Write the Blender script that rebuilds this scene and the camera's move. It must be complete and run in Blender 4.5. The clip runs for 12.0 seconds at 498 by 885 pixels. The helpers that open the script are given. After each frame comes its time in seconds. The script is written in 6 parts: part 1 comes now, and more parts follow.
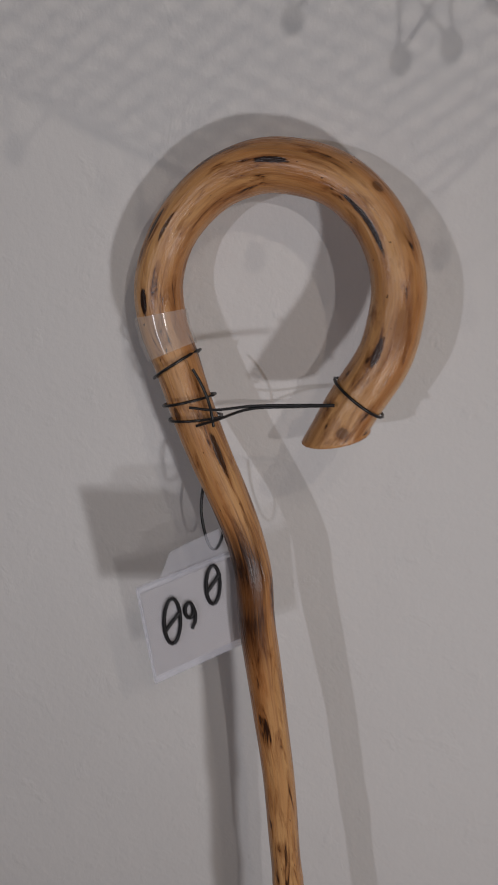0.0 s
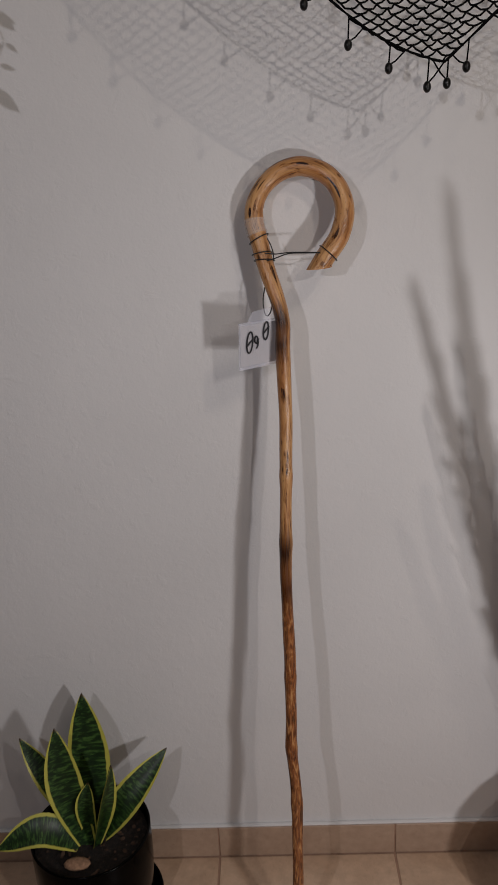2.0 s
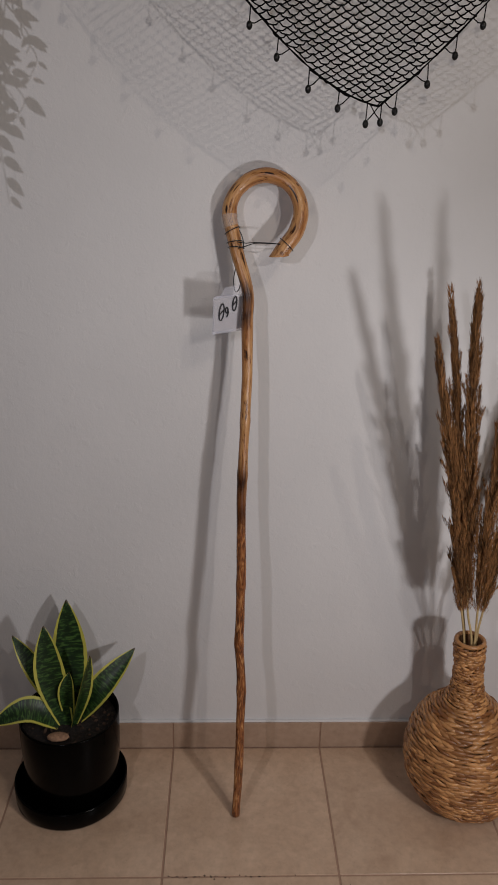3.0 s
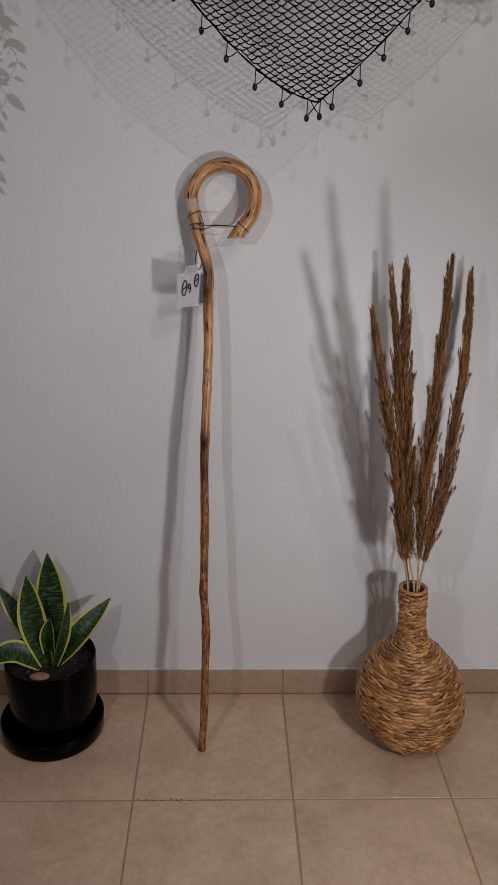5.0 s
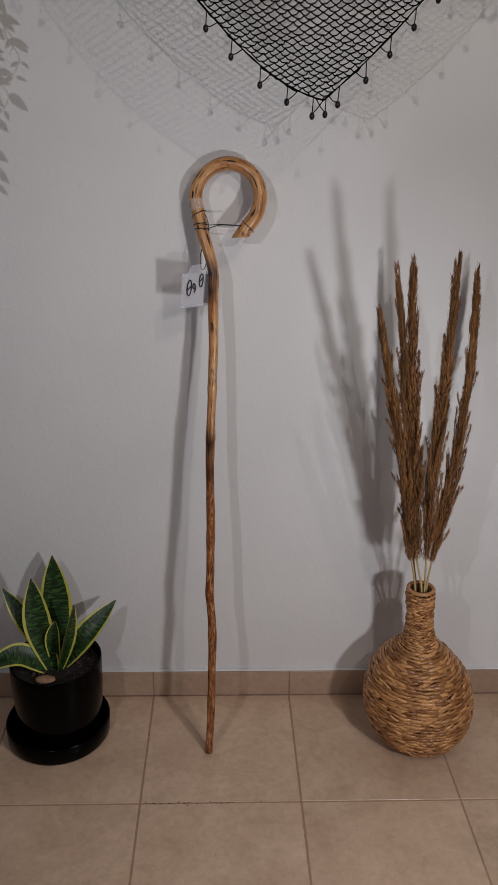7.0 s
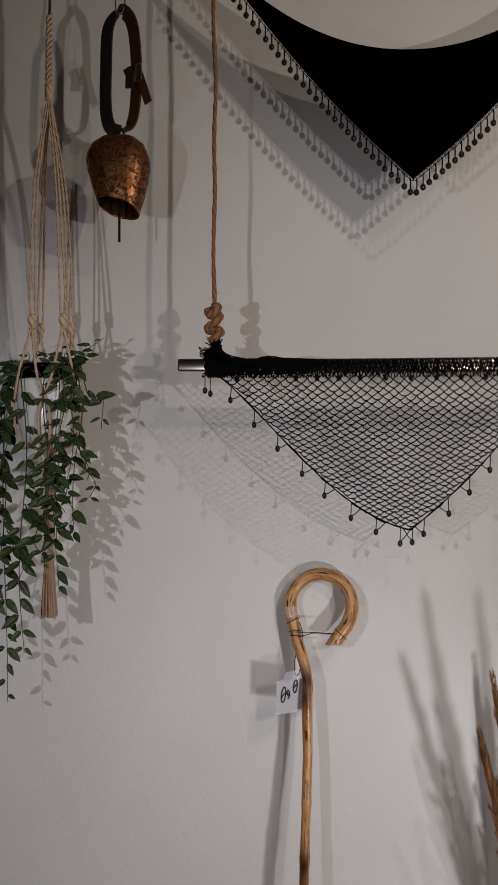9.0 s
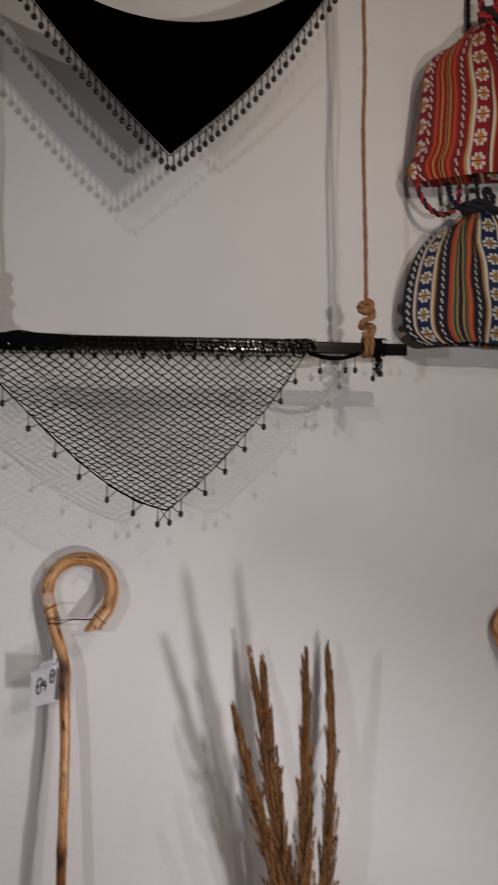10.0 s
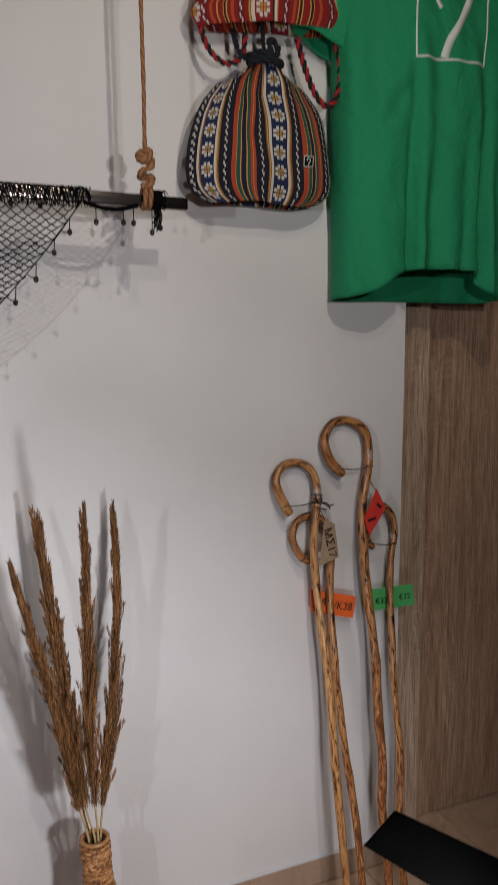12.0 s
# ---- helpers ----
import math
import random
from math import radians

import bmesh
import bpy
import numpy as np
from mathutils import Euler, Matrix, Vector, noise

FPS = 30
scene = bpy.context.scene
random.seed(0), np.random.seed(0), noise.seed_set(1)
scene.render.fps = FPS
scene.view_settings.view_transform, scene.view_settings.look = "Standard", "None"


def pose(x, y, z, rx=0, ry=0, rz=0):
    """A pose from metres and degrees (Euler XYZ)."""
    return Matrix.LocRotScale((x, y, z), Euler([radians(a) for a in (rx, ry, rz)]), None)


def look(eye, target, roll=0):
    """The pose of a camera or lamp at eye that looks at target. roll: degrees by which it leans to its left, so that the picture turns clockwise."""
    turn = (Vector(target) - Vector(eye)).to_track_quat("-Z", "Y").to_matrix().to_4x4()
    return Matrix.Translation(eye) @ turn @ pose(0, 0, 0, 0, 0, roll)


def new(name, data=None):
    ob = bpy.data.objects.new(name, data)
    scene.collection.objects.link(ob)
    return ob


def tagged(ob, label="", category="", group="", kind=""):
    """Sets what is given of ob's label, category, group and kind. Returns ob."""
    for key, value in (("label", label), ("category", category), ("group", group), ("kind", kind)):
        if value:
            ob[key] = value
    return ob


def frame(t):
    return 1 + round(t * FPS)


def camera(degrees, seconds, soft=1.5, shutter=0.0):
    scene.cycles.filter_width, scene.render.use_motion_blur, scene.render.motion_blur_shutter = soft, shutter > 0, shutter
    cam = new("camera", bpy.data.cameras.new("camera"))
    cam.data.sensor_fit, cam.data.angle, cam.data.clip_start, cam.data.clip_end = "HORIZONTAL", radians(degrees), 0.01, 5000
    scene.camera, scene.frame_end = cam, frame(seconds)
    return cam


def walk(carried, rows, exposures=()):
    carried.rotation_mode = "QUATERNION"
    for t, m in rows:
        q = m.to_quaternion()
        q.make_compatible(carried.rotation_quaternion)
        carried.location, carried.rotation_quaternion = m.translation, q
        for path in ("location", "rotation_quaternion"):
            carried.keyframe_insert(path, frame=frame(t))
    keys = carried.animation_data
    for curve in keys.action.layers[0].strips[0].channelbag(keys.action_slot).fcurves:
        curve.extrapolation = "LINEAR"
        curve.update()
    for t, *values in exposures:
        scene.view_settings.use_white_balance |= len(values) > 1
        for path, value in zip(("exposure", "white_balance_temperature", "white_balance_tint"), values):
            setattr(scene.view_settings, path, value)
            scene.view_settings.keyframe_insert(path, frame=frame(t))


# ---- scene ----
cam = camera(35.3, 12.0, shutter=0.2)
PATH = [
    (0, (0.0718, -0.4269, 1.2802), (-0.2377, 1.3675, 0.4531), -8.37),
    (0.2, (0.0779, -0.4717, 1.2991), (-0.19, 1.3126, 0.4363), -7.79),
    (0.5, (0.0617, -0.5602, 1.3391), (-0.18, 1.2767, 0.5857), -6.74),
    (0.7, (0.0605, -0.6499, 1.3363), (-0.1974, 1.219, 0.6725), -5.01),
    (1, (0.0831, -0.7852, 1.3154), (-0.1937, 1.0788, 0.6455), -4.31),
    (1.5, (0.0563, -0.9649, 1.3013), (-0.1106, 0.9133, 0.6346), -1.96),
    (2, (-0.0199, -1.1536, 1.2518), (-0.0791, 0.7281, 0.5767), -2.78),
    (2.5, (-0.0515, -1.3136, 1.2779), (-0.0427, 0.5717, 0.6103), 0.08),
    (3, (-0.04, -1.453, 1.273), (0.024, 0.424, 0.586), 1.1),
    (3.5, (-0.009, -1.574, 1.261), (0.053, 0.302, 0.571), 1.4),
    (5.5, (0.034, -1.622, 1.266), (0.099, 0.252, 0.57), 1.1),
    (6, (0.024, -1.62, 1.264), (0.091, 0.256, 0.575), 1.2),
    (6.5, (0.032, -1.615, 1.263), (0.096, 0.26, 0.568), 1.0),
    (7, (0.022, -1.61, 1.265), (0.086, 0.263, 0.567), 0.8),
    (7.2, (0.021, -1.61, 1.285), (0.086, 0.307, 0.717), 0.7),
    (7.3, (0.02, -1.616, 1.314), (0.088, 0.329, 0.854), 0.6),
    (7.4, (0.033, -1.624, 1.352), (0.086, 0.349, 1.027), 0.5),
    (7.5, (0.019, -1.629, 1.381), (0.089, 0.359, 1.174), 0.4),
    (7.7, (0.022, -1.636, 1.404), (0.087, 0.36, 1.307), 0.3),
    (9.3, (-0.009, -1.63, 1.459), (-0.165, 0.362, 1.537), -0.0),
    (9.5, (0.016, -1.633, 1.456), (-0.067, 0.363, 1.541), 0.0),
    (9.8, (0.046, -1.614, 1.457), (0.258, 0.373, 1.532), -0.3),
    (10, (0.062, -1.601, 1.452), (0.445, 0.361, 1.473), -0.5),
    (10.2, (0.089, -1.591, 1.423), (0.573, 0.349, 1.398), -0.5),
    (10.5, (0.093, -1.595, 1.434), (0.616, 0.33, 1.283), -0.4),
    (10.7, (0.098, -1.609, 1.436), (0.692, 0.296, 1.280), -0.25),
    (11, (0.109, -1.627, 1.436), (0.806, 0.244, 1.311), -0.0),
    (11.5, (0.131, -1.663, 1.458), (0.92, 0.174, 1.403), 0.1),
    (12, (0.141, -1.622, 1.398), (0.941, 0.191, 1.127), -0.1),
]
walk(cam, [(t, look(eye, target, roll)) for t, eye, target, roll in PATH],
     [(0, -0.33, 6500, 10), (0.5, -0.31, 6500, 10), (1, -0.29, 6620, 11), (2.5, -0.24, 6660, 11.5), (5.5, -0.17, 6400, 9.5), (7.0, -0.17, 6400, 9.5), (7.7, -0.16, 6420, 9.5),
      (9.5, 0.04, 6600, 10), (10.5, 0.05, 6550, 10.5), (11, 0.04, 6500, 10.5), (11.5, 0.09, 6430, 10), (12, 0.19, 6350, 9.5)])

# ---- light: lamps on stands in front of the wall, two under the ceiling ----
world = bpy.data.worlds.new("room_world")
scene.world = world
world.use_nodes = True
world.node_tree.nodes["Background"].inputs[0].default_value = (0.8, 0.85, 1.0, 1)
world.node_tree.nodes["Background"].inputs[1].default_value = 0.01


def spot_lamp(name, eye, target, degrees, blend, size, watts, colour):
    data = bpy.data.lights.new(name, "SPOT")
    data.spot_size, data.spot_blend, data.shadow_soft_size, data.energy, data.color = radians(degrees), blend, size, watts, colour
    ob = new(name, data)
    ob.matrix_world = look(eye, target)
    return ob


spot_lamp("lamp_low", (0.62, -1.15, 0.80), (0.32, 0.0, 0.41), 114, 0.55, 0.036, 19.6, (0.97, 0.955, 0.985))
spot_lamp("lamp_high", (0.616, -1.41, 1.583), (0.38, 0.0, 1.35), 130, 0.5, 0.009, 12.9, (1.0, 0.935, 0.91))
spot_lamp("lamp_side", (-0.57, -1.47, 1.49), (0.15, 0.0, 0.80), 112, 0.6, 0.009, 14.6, (0.92, 0.92, 1.0))
spot_lamp("lamp_ceiling", (0.547, -1.315, 2.353), (0.62, -0.2, 1.2), 150, 0.5, 0.011, 5.0, (1.0, 0.87, 0.74))
spot_lamp("lamp_pendant", (0.66, -1.12, 2.07), (0.45, 0.0, 1.95), 140, 0.6, 0.010, 9.0, (1.0, 0.87, 0.74))

# ---- materials ----


class Mat:
    """A node material with a Principled surface and short ways to add nodes."""

    def __init__(self, name, colour=(0.5, 0.5, 0.5), rough=0.6, metal=0.0):
        self.m = bpy.data.materials.new(name)
        self.m.use_nodes = True
        self.t = self.m.node_tree
        self.b = self.t.nodes["Principled BSDF"]
        self.set("Base Color", (*colour, 1))
        self.set("Roughness", rough)
        self.set("Metallic", metal)

    def set(self, key, value):
        self.b.inputs[key].default_value = value

    def n(self, kind, **settings):
        node = self.t.nodes.new(kind)
        for key, value in settings.items():
            node.inputs[key].default_value = value
        return node

    def link(self, a, b):
        self.t.links.new(a, b)

    def coords(self, which="Object", scale=(1, 1, 1)):
        c = self.n("ShaderNodeTexCoord")
        m = self.n("ShaderNodeMapping", Scale=scale)
        self.link(c.outputs[which], m.inputs[0])
        return m.outputs[0]

    def noise(self, vec, scale, detail=4, rough=0.55, distortion=0.0):
        x = self.n("ShaderNodeTexNoise", Scale=scale, Detail=detail, Roughness=rough, Distortion=distortion)
        self.link(vec, x.inputs["Vector"])
        return x.outputs["Fac"]

    def ramp(self, fac, stops, mode="LINEAR"):
        r = self.n("ShaderNodeValToRGB")
        e = r.color_ramp.elements
        r.color_ramp.interpolation = mode
        while len(e) < len(stops):
            e.new(1.0)
        for el, (p, c) in zip(e, stops):
            el.position, el.color = p, (*c, 1)
        self.link(fac, r.inputs[0])
        return r.outputs[0]

    def mix(self, fac, a, b, blend="MIX"):
        x = self.t.nodes.new("ShaderNodeMix")
        x.data_type, x.blend_type = "RGBA", blend
        for sock, v in ((x.inputs[0], fac), (x.inputs[6], a), (x.inputs[7], b)):
            if isinstance(v, (int, float)):
                sock.default_value = v
            elif isinstance(v, tuple):
                sock.default_value = (*v, 1)
            else:
                self.link(v, sock)
        return x.outputs[2]

    def math(self, op, a, b=0.0, c=0.0):
        x = self.t.nodes.new("ShaderNodeMath")
        x.operation = op
        for sock, v in zip(x.inputs, (a, b, c)):
            if isinstance(v, (int, float)):
                sock.default_value = v
            else:
                self.link(v, sock)
        return x.outputs[0]

    def uv(self):
        u = self.n("ShaderNodeUVMap")
        s = self.n("ShaderNodeSeparateXYZ")
        self.link(u.outputs[0], s.inputs[0])
        return s.outputs[0], s.outputs[1], u.outputs[0]

    def join(self, x, y, z=0.0):
        c = self.n("ShaderNodeCombineXYZ")
        for sock, v in zip(c.inputs, (x, y, z)):
            if isinstance(v, (int, float)):
                sock.default_value = v
            else:
                self.link(v, sock)
        return c.outputs[0]

    def colour(self, sock):
        self.link(sock, self.b.inputs["Base Color"])

    def rough(self, sock):
        self.link(sock, self.b.inputs["Roughness"])

    def bump(self, sock, distance=0.002, strength=0.6):
        x = self.n("ShaderNodeBump", Strength=strength, Distance=distance)
        self.link(sock, x.inputs["Height"])
        self.link(x.outputs[0], self.b.inputs["Normal"])

    def random(self):
        return self.n("ShaderNodeObjectInfo").outputs["Random"]

    def island(self):
        return self.n("ShaderNodeNewGeometry").outputs["Random Per Island"]


def m_wall():
    k = Mat("wall_paint", rough=0.75)
    v = k.coords("Object")
    big, fine, dots = k.noise(v, 2.2, 3), k.noise(v, 55, 5, 0.6), k.noise(v, 230, 3)
    k.colour(k.ramp(big, [(0.3, (0.70, 0.69, 0.685)), (0.7, (0.77, 0.76, 0.755))]))
    lumps = k.ramp(k.noise(v, 34, 4, 0.6, 0.4), [(0.58, (0, 0, 0)), (0.68, (1, 1, 1))])
    k.bump(k.math("ADD", k.math("ADD", k.math("MULTIPLY", fine, 0.75), k.math("MULTIPLY", dots, 0.25)), k.math("MULTIPLY", lumps, 0.22)), 0.0024, 0.50)
    return k.m


def m_tile(name, a, b):
    k = Mat(name, rough=0.38)
    v = k.coords("Object")
    w = k.n("ShaderNodeTexCoord")
    shift = k.n("ShaderNodeVectorMath")
    shift.operation = "ADD"
    k.link(w.outputs["Object"], shift.inputs[0])
    k.link(k.join(k.math("MULTIPLY", k.random(), 13.0), k.math("MULTIPLY", k.random(), 7.0)), shift.inputs[1])
    n1, n2 = k.noise(shift.outputs[0], 9, 6, 0.68, 0.6), k.noise(shift.outputs[0], 70, 4)
    c = k.ramp(n1, [(0.25, a), (0.75, b)])
    speck = k.noise(shift.outputs[0], 260, 3, 0.7)
    c = k.mix(k.math("MULTIPLY", k.ramp(n2, [(0.35, (0, 0, 0)), (0.75, (1, 1, 1))]), 0.30), c, (0.26, 0.17, 0.115))
    c = k.mix(k.math("MULTIPLY", k.ramp(speck, [(0.60, (0, 0, 0)), (0.72, (1, 1, 1))]), 0.35), c, (0.20, 0.13, 0.09))
    tone = k.math("ADD", 0.92, k.math("MULTIPLY", k.random(), 0.12))
    k.colour(k.mix(1.0, c, k.join(tone, tone, tone), "MULTIPLY"))
    k.rough(k.ramp(n2, [(0.3, (0.30,) * 3), (0.8, (0.5,) * 3)]))
    k.bump(n2, 0.0006, 0.3)
    return k.m


def m_plain(name, colour, rough=0.6, metal=0.0, vary=0.12, scale=60.0, bump=0.0004):
    """A plain surface with a little grain in its tone and relief."""
    k = Mat(name, colour, rough, metal)
    f = k.noise(k.coords("Object"), scale, 4)
    lo, hi = tuple(c * (1 - vary) for c in colour), tuple(min(1, c * (1 + vary)) for c in colour)
    k.colour(k.ramp(f, [(0.3, lo), (0.7, hi)]))
    if bump:
        k.bump(f, bump, 0.5)
    return k.m


def m_stick(name, light, mid, bark_from, bark_to, burns=(), marked=0.60, round_scale=2.2, long_scale=34.0, slits=(), shift=0.0):
    """Peeled, varnished wood with dark streaks along it; v of the UV map is metres from the hook's tip. Bark shades come in between bark_from and bark_to."""
    k = Mat(name, rough=0.32)
    u, v, uv = k.uv()
    v = k.math("SUBTRACT", v, shift)
    ang = k.math("MULTIPLY", u, 6.2832)
    c0, s0 = k.math("COSINE", ang), k.math("SINE", ang)
    around = lambda r, z: k.join(k.math("MULTIPLY", c0, r), k.math("MULTIPLY", s0, r), k.math("MULTIPLY", v, z))
    grain, tone = k.noise(around(7.0, 22.0), 1.0, 5, 0.65, 0.5), k.noise(around(0.8, 9.0), 1.0, 3)
    marks, patch = k.noise(around(round_scale, long_scale), 1.0, 4, 0.6, 0.8), k.noise(around(1.7, 44.0), 1.0, 4, 0.55, 0.9)
    dots = k.noise(around(5.0, 200.0), 1.0, 2, 0.5)
    c = k.ramp(tone, [(0.26, tuple(x * 0.72 for x in mid)), (0.38, mid), (0.60, light)])
    c = k.mix(k.math("MULTIPLY", k.ramp(grain, [(0.46, (0, 0, 0)), (0.72, (1, 1, 1))]), 0.55), c, (0.27, 0.10, 0.028))
    c = k.mix(k.math("MULTIPLY", k.ramp(marks, [(marked - 0.12, (0, 0, 0)), (marked + 0.03, (1, 1, 1))]), 0.75), c, (0.22, 0.075, 0.020))
    ragged = k.math("ADD", marks, k.math("MULTIPLY", k.math("SUBTRACT", grain, 0.5), 0.16))
    c = k.mix(k.ramp(ragged, [(marked + 0.015, (0, 0, 0)), (marked + 0.07, (1, 1, 1))]), c, (0.034, 0.012, 0.006))
    c = k.mix(k.ramp(dots, [(0.72, (0, 0, 0)), (0.76, (1, 1, 1))]), c, (0.05, 0.02, 0.008))
    bark = k.ramp(patch, [(0.36, (0.07, 0.022, 0.010)), (0.47, (0.21, 0.064, 0.022)), (0.57, (0.36, 0.135, 0.045)), (0.66, (0.58, 0.30, 0.12))])
    edge = k.math("ADD", v, k.math("MULTIPLY", k.math("SUBTRACT", patch, 0.5), 0.2))
    span = max(bark_to - bark_from, 0.01)
    c = k.mix(k.math("MULTIPLY", k.ramp(k.math("DIVIDE", k.math("SUBTRACT", edge, bark_from), span), [(0.0, (0, 0, 0)), (1.0, (1, 1, 1))]), 0.9), c, bark)
    for at, wide, much, face in burns:
        d = k.math("DIVIDE", k.math("ABSOLUTE", k.math("SUBTRACT", k.math("ADD", v, k.math("MULTIPLY", k.math("SUBTRACT", grain, 0.5), 0.06)), at)), wide)
        side = k.ramp(k.math("ADD", k.math("MULTIPLY", k.math("COSINE", k.math("SUBTRACT", ang, face)), 0.40), k.math("MULTIPLY", grain, 0.9)), [(0.28, (0, 0, 0)), (0.62, (1, 1, 1))])
        soft = k.math("MULTIPLY", k.ramp(d, [(0.0, (1, 1, 1)), (1.0, (0, 0, 0))]), side)
        c = k.mix(k.math("MULTIPLY", soft, 0.8), c, (0.20, 0.06, 0.014))
        c = k.mix(k.math("MULTIPLY", k.math("POWER", soft, 1.1), much), c, (0.020, 0.007, 0.004))
    rag = k.math("MULTIPLY", k.math("SUBTRACT", k.noise(around(9.0, 260.0), 1.0, 3, 0.6), 0.5), 1.5)
    for at, face, half, wide, black in slits:                   # single dark slits and knots: metres along, turns round
        turn = k.math("SUBTRACT", ang, face * 6.2832)
        dv, du = k.math("DIVIDE", k.math("SUBTRACT", v, at), half), k.math("DIVIDE", k.math("SINE", turn), wide)
        d = k.math("ADD", k.math("ADD", k.math("MULTIPLY", dv, dv), k.math("MULTIPLY", du, du)), rag)
        facing = k.math("GREATER_THAN", k.math("COSINE", turn), 0.0)
        c = k.mix(k.math("MULTIPLY", k.math("MULTIPLY", k.ramp(k.math("MULTIPLY", d, 0.25), [(0.20, (1, 1, 1)), (0.75, (0, 0, 0))]), facing), 0.55), c, (0.26, 0.095, 0.026))
        c = k.mix(k.math("MULTIPLY", k.math("MULTIPLY", k.ramp(k.math("MULTIPLY", d, 0.5), [(0.40, (1, 1, 1)), (0.62, (0, 0, 0))]), facing), black), c, (0.022, 0.008, 0.005))
    k.colour(c)
    k.bump(k.math("ADD", grain, k.math("MULTIPLY", marks, -0.8)), 0.0007, 0.6)
    k.rough(k.ramp(grain, [(0.3, (0.20,) * 3), (0.8, (0.40,) * 3)]))
    return k.m


def m_board(name, dark, light, scale=1.0):
    """Oak-look laminate with an upright, wavy grain."""
    k = Mat(name, rough=0.5)
    wide = k.noise(k.coords("Object", (9 * scale, 9 * scale, 1.6)), 1.0, 3, 0.5, 1.2)
    lines = k.noise(k.join(k.math("MULTIPLY", wide, 30.0), 0.0, 0.0), 1.0, 2, 0.5)
    fine = k.noise(k.coords("Object", (420 * scale, 420 * scale, 14.0)), 1.0, 4, 0.65, 0.3)
    mid = k.noise(k.coords("Object", (90 * scale, 90 * scale, 4.0)), 1.0, 4, 0.65, 0.8)
    sawn = k.noise(k.coords("Object", (28, 28, 420.0)), 1.0, 3, 0.6, 0.2)
    patch = k.noise(k.coords("Object", (20, 20, 7.0)), 1.0, 2, 0.5)
    both = tuple(0.5 * (a + b) for a, b in zip(dark, light))
    c = k.ramp(lines, [(0.30, dark), (0.50, both), (0.66, light)])
    c = k.mix(0.6, c, k.ramp(mid, [(0.34, dark), (0.66, light)]))
    c = k.mix(k.math("MULTIPLY", k.ramp(fine, [(0.48, (0, 0, 0)), (0.66, (1, 1, 1))]), 0.55), c, tuple(x * 0.45 for x in dark))
    marks = k.math("MULTIPLY", k.ramp(sawn, [(0.56, (0, 0, 0)), (0.66, (1, 1, 1))]), k.ramp(patch, [(0.50, (0, 0, 0)), (0.62, (1, 1, 1))]))
    c = k.mix(k.math("MULTIPLY", marks, 0.6), c, light)
    k.colour(c)
    k.bump(k.math("ADD", fine, k.math("MULTIPLY", lines, 0.4)), 0.0008, 0.5)
    return k.m


def m_rope(name, a, b, pitch=0.02, strands=3):
    """Twisted fibre: UV u round, v metres along."""
    k = Mat(name, rough=0.85)
    u, v, uv = k.uv()
    tw = k.math("FRACT", k.math("ADD", k.math("MULTIPLY", u, float(strands)), k.math("MULTIPLY", v, strands / pitch / 3)))
    n = k.noise(k.coords("Object"), 400, 3)
    # groove shade is painted in: darker colour a where strands meet, b on top
    c = k.ramp(tw, [(0.0, a), (0.25, b), (0.75, b), (1.0, a)])
    k.colour(k.mix(k.math("MULTIPLY", n, 0.5), c, tuple(x * 0.5 for x in b)))
    k.bump(k.ramp(tw, [(0.0, (0, 0, 0)), (0.5, (1, 1, 1)), (1.0, (0, 0, 0))]), 0.0012, 0.9)
    return k.m


